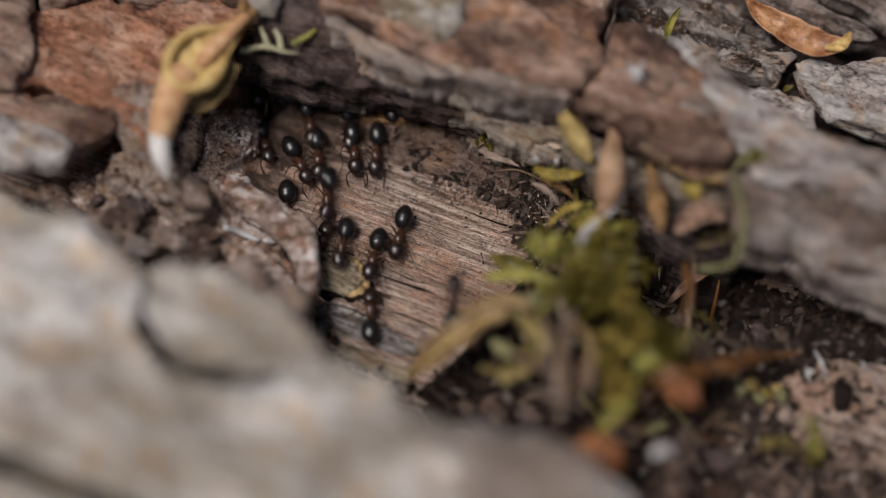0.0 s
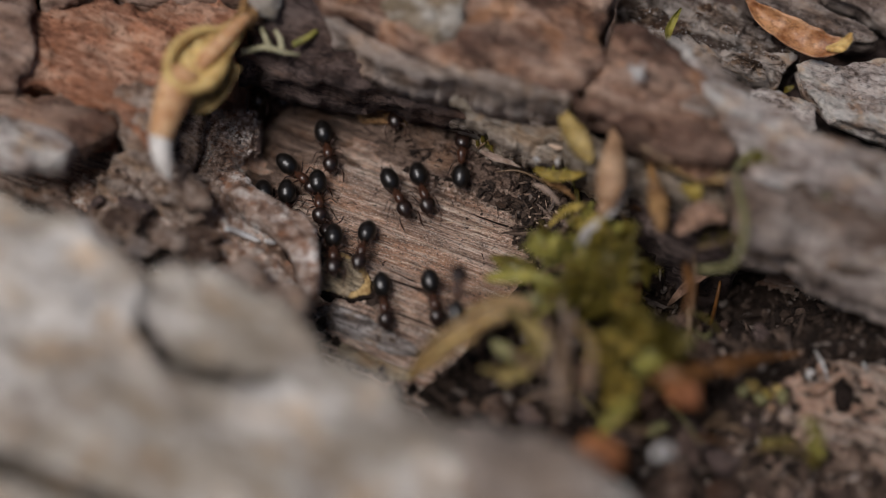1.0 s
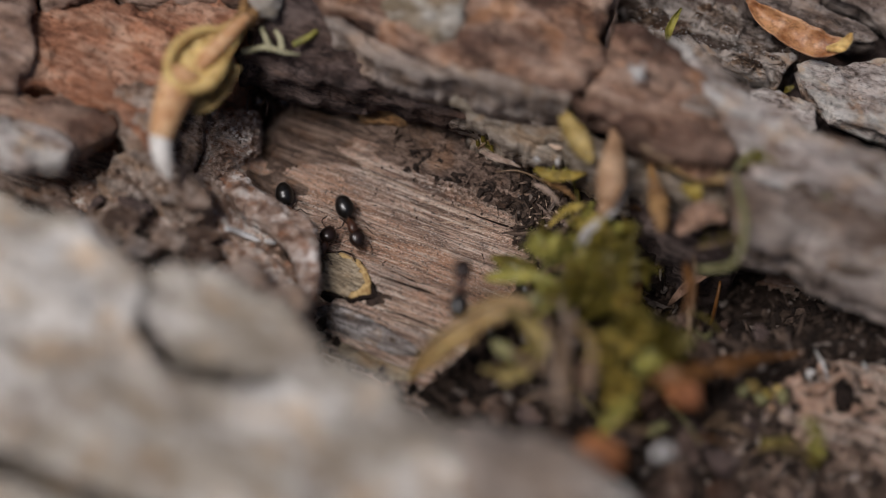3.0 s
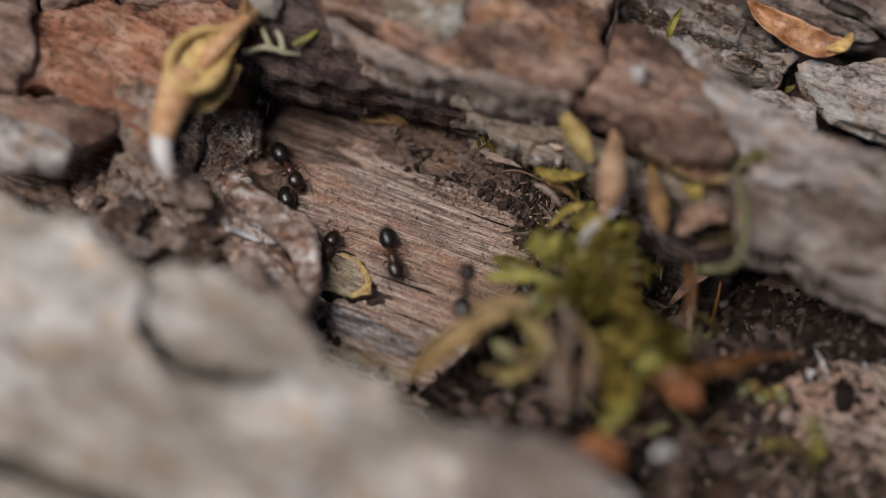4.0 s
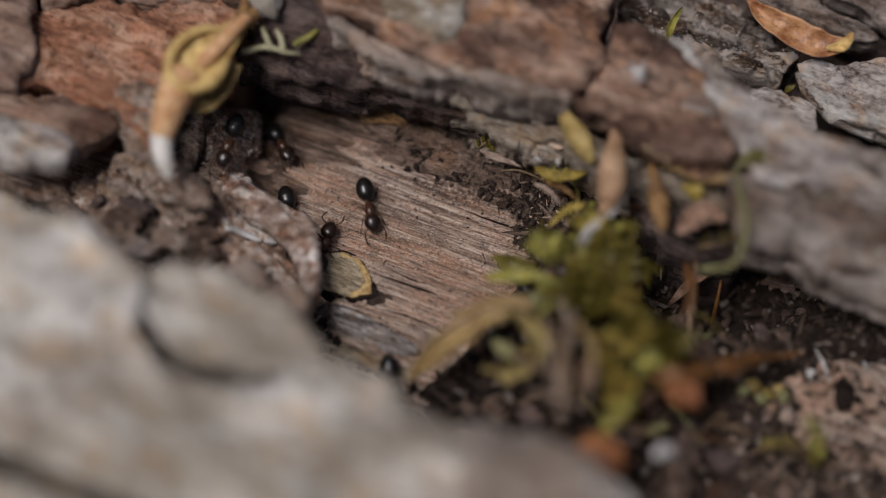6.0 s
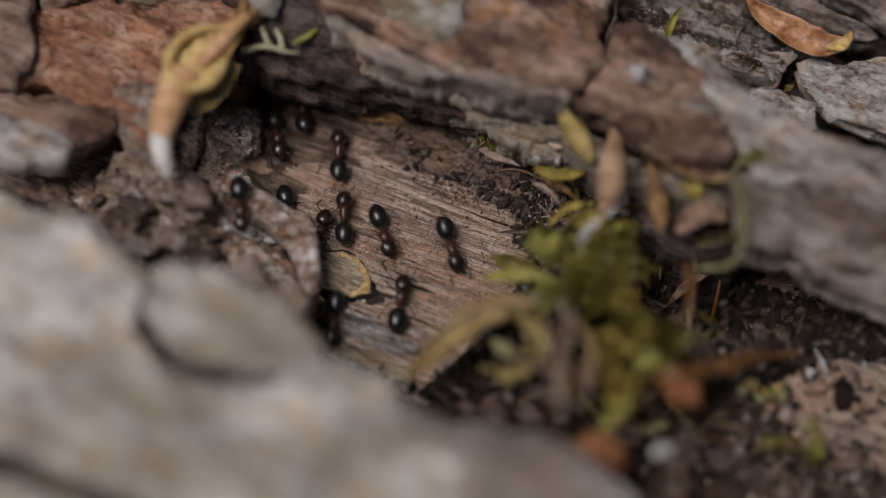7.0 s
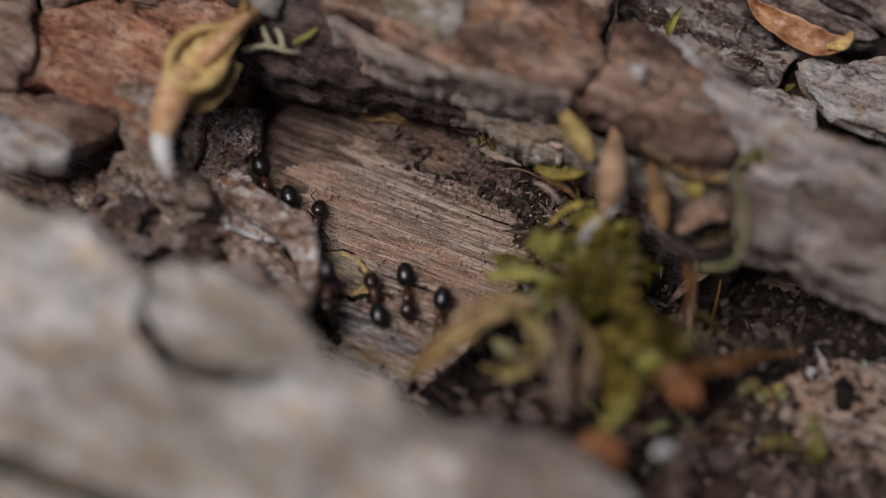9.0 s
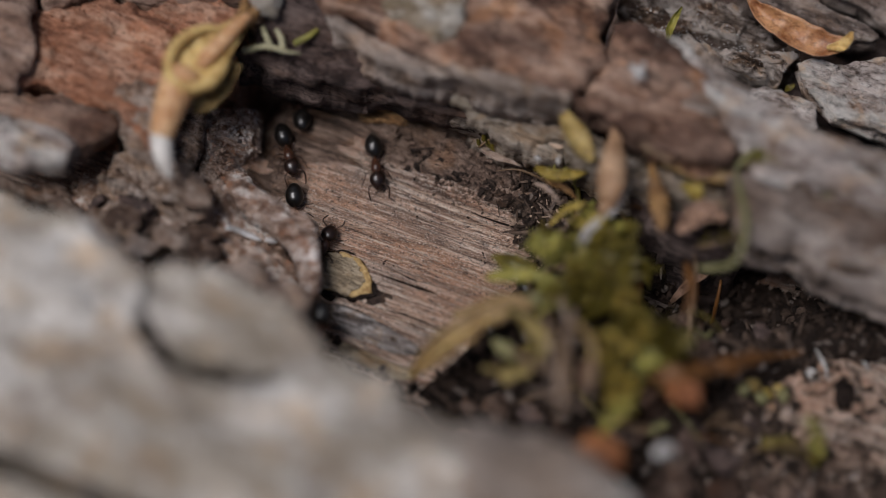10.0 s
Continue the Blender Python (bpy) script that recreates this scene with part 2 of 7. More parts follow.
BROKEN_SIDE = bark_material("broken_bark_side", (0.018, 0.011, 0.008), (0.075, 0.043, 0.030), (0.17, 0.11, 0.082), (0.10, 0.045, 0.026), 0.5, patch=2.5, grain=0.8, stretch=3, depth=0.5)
TAN_BARK = bark_material("tan_brown_bark", (0.075, 0.043, 0.030), (0.36, 0.24, 0.18), (0.56, 0.44, 0.365), (0.20, 0.115, 0.08), 0.6, patch=4, stretch=4)
PINK_GREY = bark_material("pinkish_grey_bark", (0.09, 0.062, 0.05), (0.59, 0.50, 0.45), (0.83, 0.765, 0.715), (0.32, 0.225, 0.178), 0.6, patch=2.6, grain=1.0, stretch=2.4, depth=0.5, tint=0.8, pale=0.45)
BROAD_BARK = bark_material("ridge_grey_bark", (0.052, 0.036, 0.028), (0.335, 0.264, 0.222), (0.58, 0.50, 0.445), (0.15, 0.098, 0.072), 0.75, patch=3.4, grain=1.6, stretch=6, depth=0.5, pale=0.4)
# bare wood in a darker brown, for the shaded corner
SHADED_WOOD = bark_material("shaded_brown_wood", (0.036, 0.022, 0.016), (0.20, 0.132, 0.097), (0.40, 0.285, 0.22), (0.10, 0.062, 0.045), 0.6, patch=2.0, grain=0.5, fine=0.2, stretch=9.0, depth=0.35)
BROWN_CHIP = bark_material("dull_brown_chip", (0.03, 0.018, 0.013), (0.15, 0.095, 0.07), (0.30, 0.215, 0.17), (0.08, 0.045, 0.03), 0.6, patch=1.5, grain=0.6, fine=0.25, stretch=2, depth=0.4)


def wood_material():
    """Weathered bare wood: hair-fine fibres, pale crests, dark splits, specks of frass and dust. The crests' pale tones
    include painted sheen.
    """
    m, t, s = nodes_of("bare_weathered_wood")
    fibre, hair = noise_of(t, 0.50, 20.0, 6, 0.66, flat=0.12), noise_of(t, 0.15, 24.0, 4, 0.65, flat=0.12)
    wide, patch = noise_of(t, 1.7, 8.0, 5, 0.6, flat=0.3), noise_of(t, 3.6, 2.2, 6, 0.65, flat=0.3)
    speck, dust, rust = noise_of(t, 0.24, 1.7, 5, 0.75), noise_of(t, 0.12, 1.3, 3, 0.7), noise_of(t, 5.0, 3.5, 4, 0.6)
    worn = noise_of(t, 0.9, 2.5, 5, 0.7)
    c = ramp(t, fibre, [(0.39, (0.17, 0.100, 0.070)), (0.455, (0.50, 0.315, 0.222)), (0.52, (0.68, 0.465, 0.345)), (0.585, (0.92, 0.76, 0.64))])
    c = mix(t, 0.85, c, ramp(t, wide, [(0.38, (0.52, 0.48, 0.46)), (0.50, (1.0, 1.0, 1.0)), (0.62, (1.0, 0.95, 0.88))]), "MULTIPLY")
    c = mix(t, ramp(t, patch, [(0.48, (0, 0, 0)), (0.60, (0.55,) * 3)]), c, (0.34, 0.23, 0.175))
    c = mix(t, ramp(t, rust, [(0.47, (0, 0, 0)), (0.59, (0.62,) * 3)]), c, (0.68, 0.36, 0.21))
    c = mix(t, ramp(t, worn, [(0.37, (0.75,) * 3), (0.46, (0, 0, 0))]), c, (0.17, 0.110, 0.082))
    c = mix(t, ramp(t, hair, [(0.39, (0.7,) * 3), (0.46, (0, 0, 0))]), c, (0.13, 0.082, 0.06))
    c = mix(t, ramp(t, hair, [(0.55, (0, 0, 0)), (0.62, (0.75,) * 3)]), c, (0.92, 0.79, 0.67))
    c = mix(t, ramp(t, speck, [(0.38, (0.95,) * 3), (0.44, (0, 0, 0))]), c, (0.05, 0.033, 0.025))
    c = mix(t, ramp(t, dust, [(0.57, (0, 0, 0)), (0.64, (0.85,) * 3)]), c, (0.90, 0.78, 0.68))
    c = mix(t, ramp(t, dust, [(0.36, (0.8,) * 3), (0.43, (0, 0, 0))]), c, (0.12, 0.078, 0.06))
    t.links.new(c, s.inputs["Base Color"])
    s.inputs["Roughness"].default_value = 0.5
    s.inputs["Specular IOR Level"].default_value = 0.5
    bumped(t, s, (fibre, 0.6), (hair, 0.2), (worn, 0.3), (speck, 0.3), (dust, 0.14))
    return m


def rim_material(name, tones):
    """Decayed bark at the hollow's edge: whitish, tan and rusty blotches."""
    m, t, s = nodes_of(name)
    blotch, rust, fine, grit = noise_of(t, 1.3, 1.4, 6, 0.7, 0.5), noise_of(t, 0.9, 1.0, 5, 0.7), noise_of(t, 0.35, 1.2, 5, 0.75), noise_of(t, 0.14, 1.0, 3, 0.7)
    c = ramp(t, blotch, list(zip((0.41, 0.48, 0.54, 0.60), tones)))
    c = mix(t, ramp(t, rust, [(0.55, (0, 0, 0)), (0.62, (0.8,) * 3)]), c, (0.36, 0.165, 0.085))
    c = mix(t, ramp(t, fine, [(0.37, (0.85,) * 3), (0.44, (0, 0, 0))]), c, (0.09, 0.055, 0.04))
    c = mix(t, ramp(t, grit, [(0.60, (0, 0, 0)), (0.67, (0.8,) * 3)]), c, (0.82, 0.74, 0.68))
    t.links.new(c, s.inputs["Base Color"])
    s.inputs["Roughness"].default_value, s.inputs["Specular IOR Level"].default_value = 0.7, 0.4
    bumped(t, s, (blotch, 0.5), (fine, 0.3), (grit, 0.1))
    return m


WOOD = wood_material()
BLOTCHED_RIM = rim_material("blotched_rim_bark", ((0.16, 0.086, 0.056), (0.40, 0.275, 0.21), (0.56, 0.44, 0.37), (0.82, 0.75, 0.70)))
CRUMBLY_RIM = rim_material("crumbly_pale_rim", ((0.30, 0.18, 0.12), (0.52, 0.375, 0.29), (0.66, 0.52, 0.43), (0.84, 0.76, 0.70)))


def plain_material(name, a, b, rough=0.6, size=1.0, stretch=1.0, depth=0.05, spec=0.4, thin=0.0, mottle=0.0):
    """A two-tone natural surface with fine mottling; thin lets some light through."""
    m, t, s = nodes_of(name)
    n, fine = noise_of(t, size, stretch, 6, 0.7), noise_of(t, size * 0.22, stretch, 4, 0.7)
    c = ramp(t, n, [(0.36, a), (0.62, b)])
    if mottle:
        c = mix(t, ramp(t, fine, [(0.36, (mottle,) * 3), (0.50, (0, 0, 0))]), c, tuple(v * 0.35 for v in a))
        c = mix(t, ramp(t, fine, [(0.58, (0, 0, 0)), (0.70, (mottle * 0.6,) * 3)]), c, tuple(min(0.8, v * 1.25) for v in b))
    t.links.new(c, s.inputs["Base Color"])
    s.inputs["Roughness"].default_value, s.inputs["Specular IOR Level"].default_value = rough, spec
    if thin:
        s.inputs["Subsurface Weight"].default_value = thin
        s.inputs["Subsurface Radius"].default_value = (0.001, 0.0007, 0.0003)
    bumped(t, s, (n, depth), (fine, depth * 0.4))
    return m


SOIL = plain_material("dark_crumbly_soil", (0.010, 0.007, 0.0055), (0.045, 0.031, 0.024), 0.95, 0.7, 1, 0.3, 0.08)
LITTER = plain_material("forest_floor", (0.05, 0.04, 0.025), (0.16, 0.12, 0.07), 0.9, 40, 1, 6)

# ---- ground, log and the plates of bark ----
def build_ground():
    n = 60
    k = np.linspace(-1, 1, n)
    s = np.sign(k) * np.abs(k) ** 4 * 60
    gx, gy = np.meshgrid(s, s, indexing="ij")
    far = np.hypot(gx, gy)
    gz = -2 * RADIUS * MM + 0.03 * fbm(gx, gy, 1.3, 3, 2) * np.clip(far - 0.6, 0, 1)
    f = [(i * n + j, (i + 1) * n + j, (i + 1) * n + j + 1, i * n + j + 1) for i in range(n - 1) for j in range(n - 1)]
    ob = part("ground", mesh_of("ground", np.stack([gx, gy, gz], -1).reshape(-1, 3), f), LITTER)
    tagged(ob, "brown forest floor of earth and leaf litter", "ground", kind="structure")


def packed(lo, hi, step, end, more):
    """Positions that are dense between lo and hi and sparse out to the ends."""
    inner = np.arange(lo, hi + step / 2, step)
    k = np.linspace(0, 1, more + 1)[1:] ** 2
    return np.concatenate([(lo - k * (lo + end))[::-1], inner, hi + k * (end - hi)])


def build_log():
    """A fallen trunk, round, its bare wood fibrous where the bark has come off."""
    a = packed(-42, 42, 0.30, 420, 14)
    th = packed(-34 / RADIUS, 30 / RADIUS, 0.11 / RADIUS, math.pi, 24)
    A, T = np.meshgrid(a, th, indexing="ij")
    b = RADIUS * np.sin(T)
    x, y = A * math.cos(GRAIN) - b * math.sin(GRAIN), A * math.sin(GRAIN) + b * math.cos(GRAIN)
    z = np.where(np.abs(T) < 0.4, floor_z(x, y), RADIUS * np.cos(T) - RADIUS)
    n, m = A.shape
    v = np.stack([x, y, z], -1).reshape(-1, 3) * MM
    i, j = np.meshgrid(np.arange(n - 1), np.arange(m - 1), indexing="ij")
    i, j = i.ravel(), j.ravel()
    f = np.stack([i * m + j, (i + 1) * m + j, (i + 1) * m + j + 1, i * m + j + 1], 1).tolist()
    f += [list(range(m))[::-1], [(n - 1) * m + k for k in range(m)]]
    ob = part("log", mesh_of("log", v, f), WOOD)
    tagged(ob, "fallen log of bare weathered wood with fibrous grain", "log")
    # the bark that still covers the rest of the log
    a = packed(-46, 46, 4.0, 410, 40)
    th = packed(-36 / RADIUS, 34 / RADIUS, 4.0 / RADIUS, math.pi, 44)
    A, T = np.meshgrid(a, th, indexing="ij")
    S = RADIUS * T
    furrow = 1.6 * fbm(A, S, 9, 4, 91, 4.0, 0) - 3.0 * cracks(A, S, 14, 0.16, 93, 3.0)
    v = []
    for r in (RADIUS + 9 + furrow, RADIUS - 0.3 + 0 * A):
        b = r * np.sin(T)
        v.append(np.stack([A * math.cos(GRAIN) - b * math.sin(GRAIN), A * math.sin(GRAIN) + b * math.cos(GRAIN), r * np.cos(T) - RADIUS], -1).reshape(-1, 3) * MM)
    n, m = A.shape
    keep = ~((np.abs(A[:-1, :-1] + A[1:, 1:]) < 91) & (S[:-1, :-1] > -36.5) & (S[1:, 1:] < 34.5))
    i, j = np.nonzero(keep)
    f = np.stack([i * m + j, (i + 1) * m + j, (i + 1) * m + j + 1, i * m + j + 1], 1)
    edges = np.concatenate([f[:, [k, (k + 1) % 4]] for k in range(4)]).tolist()
    known = set(map(tuple, edges))
    rim = [(e[1], e[0], e[0] + n * m, e[1] + n * m) for e in edges if (e[1], e[0]) not in known]
    part("bark", mesh_of("bark", np.concatenate(v), f.tolist() + (f[:, ::-1] + n * m).tolist() + rim), RIDGE_BARK, ob, "furrowed grey-brown bark around the log")


def bark_plate(outline, height, material, label, rise=(0, 0), under=None, relief=0.5, edge=1.2, seed=1, cell=0.26, corners=1, ragged=0.8,
               size=5.0, stretch=2.5, split=0.0, name="bark_plate", pivot=None, dome=0.0, bite=0.6, fine=0.2, wear=1.0, flake=0.3, grit=0.08, side=None, pit=0.0, crackle=0.0, furrow=0.0):
    """A loose piece of bark: its top at that height in mm, leaning by rise (mm per mm in x and y); under: height of its underside where it overhangs."""
    mid = np.mean(np.array(outline)[:, :2], 0) if pivot is None else np.array(pivot)

    def top(x, y, d):
        z = height + rise[0] * (x - mid[0]) + rise[1] * (y - mid[1])
        z = z + relief * fbm(x, y, size, 4, seed, stretch) + fine * fbm(x, y, 0.9, 3, seed + 9, 1.8)
        z = z + dome * (1 - np.exp(-d / 4)) + grit * fbm(x, y, 0.4, 2, seed + 13, 1.5)
        if flake:
            n = fbm(x, y, 3.6, 3, seed + 31, 2.2) * 2.2
            z = z + flake * (np.floor(n) + smooth_step(0.0, 0.16, n - np.floor(n))) + 0.4 * flake * np.floor(1.5 * fbm(x, y, 1.5, 2, seed + 35, 1.8)) + 0.5 * flake * np.clip(1 - d / 1.0, 0, 1) * fbm(x, y, 1.1, 3, seed + 37)
        if split:
            z = z - split * cracks(x, y, 5.5, 0.13, seed + 3, 2.6) ** 0.6
        z = z - pit * corner_pit(x, y)
        if furrow:
            z = z - furrow * smooth_step(0, 1, cracks(x, y, 7, 0.3, seed + 17, 7.0))
        if crackle:
            z = z - crackle * np.maximum(cracks(x, y, 2.4, 0.09, seed + 7, 1.3), cracks(x, y, 1.6, 0.12, seed + 8, 5.0)) ** 0.6
        k = np.clip(d / edge, 0, 1)
        return z - edge * wear * (1 - np.sqrt(1 - (1 - k) ** 2))

    def bottom(x, y, d):
        if under is None:
            return floor_z(x, y) - 0.6
        return np.maximum(under + 0.5 * fbm(x, y, 4, 3, seed + 20, 2) - 0.25 * np.minimum(d, 12) - 2 * np.maximum(d - 14, 0), floor_z(x, y) - 0.4)

    v, f = slab(outline, top, bottom, cell, ragged, 2.5, seed, corners, bite=bite)
    flat = slab.flat
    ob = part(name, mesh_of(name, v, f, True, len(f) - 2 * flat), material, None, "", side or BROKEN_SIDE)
    return tagged(ob, label, "bark", "bark pieces on the log")


# the worn grey ridge between the camera and the hollow
def near_ridge():
    bark_plate([(-42.5, 5.6), (-32.6, 0.4), (-27.8, -1.8), (-24.8, -3.2), (-22.0, -5.5), (-20.6, -6.7), (-19.0, -8.0), (-19.5, -10.2), (-20.2, -12.0), (-18.9, -14.0), (-14.7, -15.4), (-11.2, -15.8), (-10.3, -14.7), (-9.2, -13.0), (-5.3, -14.2), (-2.5, -15.8), (0.6, -17.7), (3.9, -18.6), (7.9, -19.7), (11.1, -21.7), (12.8, -23.8), (12.8, -32.7), (-12.7, -32.7), (-17.4, -23.8), (-21.4, -22.0), (-25.5, -20.7), (-30.7, -19.5), (-40.5, -16.8)],
               13.0, PALE_BARK, "thick pale grey weathered ridge of bark", rise=(-0.02, -0.10), pivot=(-15, -14), relief=0.9, size=8, edge=0.7, seed=3, cell=0.4, stretch=1.5, under=6.5, flake=0.25)
    bark_plate([(-20.3, -7.3), (-18.0, -6.0), (-15.7, -6.7), (-13.0, -8.0), (-10.3, -9.7), (-8.1, -12.2), (-7.7, -13.6), (-9.2, -14.2), (-10.5, -14.8), (-13.1, -14.5), (-15.7, -13.8), (-17.5, -12.9), (-19.1, -11.7), (-20.1, -10.2)],
               12.9, PALE_BARK, "loose flake of pale grey bark split from the ridge", rise=(0, -0.06), relief=0.5, edge=0.45, seed=8, ragged=0.4, under=6.0, flake=0.2)
    bark_plate([(0.6, -18.4), (3.9, -19.0), (7.9, -20.1), (11.0, -22.1), (12.5, -24.0), (12.5, -32.5), (3.0, -32.5), (2.6, -26.0), (1.2, -21.5)], 13.3, DUSTY_BARK, "dusty grey-brown end of the pale ridge", rise=(-0.02, -0.10), pivot=(-15, -14), relief=0.9, size=5, edge=0.5, seed=11, cell=0.4, ragged=1.2, under=7.0)
    bark_plate([(-40.4, -17.7), (-30.6, -20.4), (-25.8, -21.7), (-21.9, -23.2), (-18.2, -24.9), (-13.7, -33.0), (-38.6, -32.7)], 12.6, PALE_BARK, "pale grey block of bark beyond a dark split", rise=(0, -0.05), relief=0.7, edge=1.2, seed=10, under=6.0)


def left_bank():
    rim = bark_plate([(-18.1, 9.5), (-17.6, 12.6), (-15.0, 13.2), (-13.7, 10.8), (-14.1, 7.4), (-14.5, 4.8), (-13.4, 2.0), (-11.6, 0.0), (-10.4, -1.4), (-10.0, -3.9), (-9.8, -5.9), (-12.6, -6.6), (-16.3, -4.8), (-19.6, -3.1), (-27.1, -0.8), (-28.3, 3.7), (-26.3, 5.5), (-22.6, 6.0), (-19.3, 5.5), (-19.0, 7.9)],
               2.5, CRUMBLY_RIM, "crumbly brown rim of decayed bark around the hollow", rise=(-0.06, -0.03), pivot=(-13, 3), relief=0.7, size=2.2, edge=3.0, seed=12, cell=0.16, ragged=0.9, fine=0.6, flake=0.2, grit=0.4, pit=4.5, side=CRUMBLY_RIM)
    bark_plate([(-17.1, 5.1), (-15.5, 5.4), (-14.4, 4.8), (-13.5, 3.5), (-12.5, 2.5), (-11.3, 1.9), (-10.1, 1.3), (-9.3, 0.1), (-8.8, -1.6), (-8.8, -3.4), (-9.1, -5.0), (-9.4, -5.7), (-9.8, -4.1), (-10.7, -2.6), (-12.1, -0.8), (-13.5, 0.5), (-15.0, 1.7), (-16.3, 3.1)],
               3.3, BLOTCHED_RIM, "curled pale-edged flake of brown bark on the rim", rise=(0.02, -0.04), relief=0.4, size=2.0, edge=0.5, seed=15, cell=0.14, ragged=0.35, fine=0.35, flake=0.25, under=2.3, grit=0.14)
    bark_plate([(-15.3, -2.9), (-13.7, -2.9), (-11.6, -4.4), (-9.4, -5.4), (-8.8, -6.7), (-9.9, -8.0), (-12.3, -8.0), (-14.3, -6.7), (-16.0, -5.0)],
               6.2, GRAIN_BARK, "dark crumbly edge of bark below the rim", relief=0.6, size=2.5, edge=1.2, seed=17, ragged=0.6, fine=0.35)
    bark_plate([(-36.4, 7.3), (-31.5, 6.8), (-29.0, 6.2), (-27.0, 5.0), (-26.3, 3.4), (-26.6, 2.1), (-28.7, 2.0), (-31.1, 2.5), (-36.0, 3.8)], 9.0, PINK_GREY, "pale grey chunk of bark with a broken end", relief=0.5, edge=0.7, seed=21, rise=(0, 0.05), under=7.2)
    bark_plate([(-36.9, 10.8), (-30.2, 8.7), (-27.0, 8.5), (-24.1, 7.6), (-23.0, 6.4), (-23.7, 5.1), (-26.3, 4.3), (-27.7, 5.3), (-30.9, 6.9), (-36.7, 8.0)], 7.6, BROWN_BARK, "flat brown flake of bark with a dark edge", relief=0.4, edge=0.5, seed=24, under=6.2)
    furrow = bark_plate([(-23.8, 5.2), (-21.1, 5.7), (-18.2, 4.3), (-16.8, 1.6), (-16.3, -1.6), (-18.2, -3.3), (-21.5, -2.7), (-24.0, -1.3), (-26.1, -0.0), (-25.8, 2.2)], 4.6, GRAIN_BARK, "crumbling brown bark between two ridges", relief=1.6, size=3.0, edge=1.0, seed=26, fine=0.5, flake=0.6, split=1.4, grit=0.2)
    bark_plate([(-38.9, 4.6), (-29.8, 4.0), (-26.4, 3.0), (-25.4, 0.5), (-27.4, 0.3), (-32.1, 2.5), (-38.8, 4.1)], 4.2, GRAIN_BARK, "dark crumbly bark under the pale chunk", relief=0.8, size=3, edge=0.8, seed=27, fine=0.3)
    bark_plate([(-30.4, 15.5), (-27.1, 16.2), (-20.1, 16.5), (-15.1, 15.5), (-14.9, 12.2), (-17.7, 10.3), (-19.6, 7.6), (-20.6, 4.4), (-22.9, 5.7), (-24.1, 7.8), (-27.4, 8.7), (-30.7, 9.4), (-33.3, 11.7)], 8.0, RED_BARK, "reddish orange inner bark laid bare", relief=0.8, size=4, edge=0.8, seed=29, rise=(0, 0.06), split=0.5, flake=0.45)
    bark_plate([(-20.9, 9.4), (-18.0, 10.3), (-17.0, 8.4), (-17.7, 4.2), (-19.8, 4.1), (-21.2, 4.9), (-21.0, 7.1)], 4.4, GRAIN_BARK, "crumbly brown bark under the husk", relief=0.8, size=2.5, edge=0.8, seed=35, fine=0.4)
    bark_plate([(-24.3, 9.8), (-21.0, 9.4), (-19.7, 7.5), (-19.9, 4.3), (-21.9, 3.7), (-23.6, 5.3), (-24.6, 7.5)], 7.6, GRAIN_BARK, "small flaking piece of grey-brown bark", relief=0.8, size=2.5, edge=0.8, seed=30, fine=0.4)
    bark_plate([(-39.4, 23.0), (-30.8, 23.0), (-29.7, 16.2), (-29.3, 12.5), (-30.0, 9.7), (-31.0, 8.3), (-37.9, 8.8)], 9.6, TAN_BARK, "upright brown plate of bark", relief=0.5, edge=0.6, seed=31, under=7.5)
    bark_plate([(-30.3, 22.7), (-11.9, 22.7), (-11.3, 16.8), (-14.2, 15.5), (-19.9, 16.0), (-26.9, 15.8), (-29.5, 15.2)], 9.0, TAN_BARK, "rough brown bark beyond the reddish patch", relief=0.8, edge=0.8, seed=33, split=0.5)
    return rim, furrow


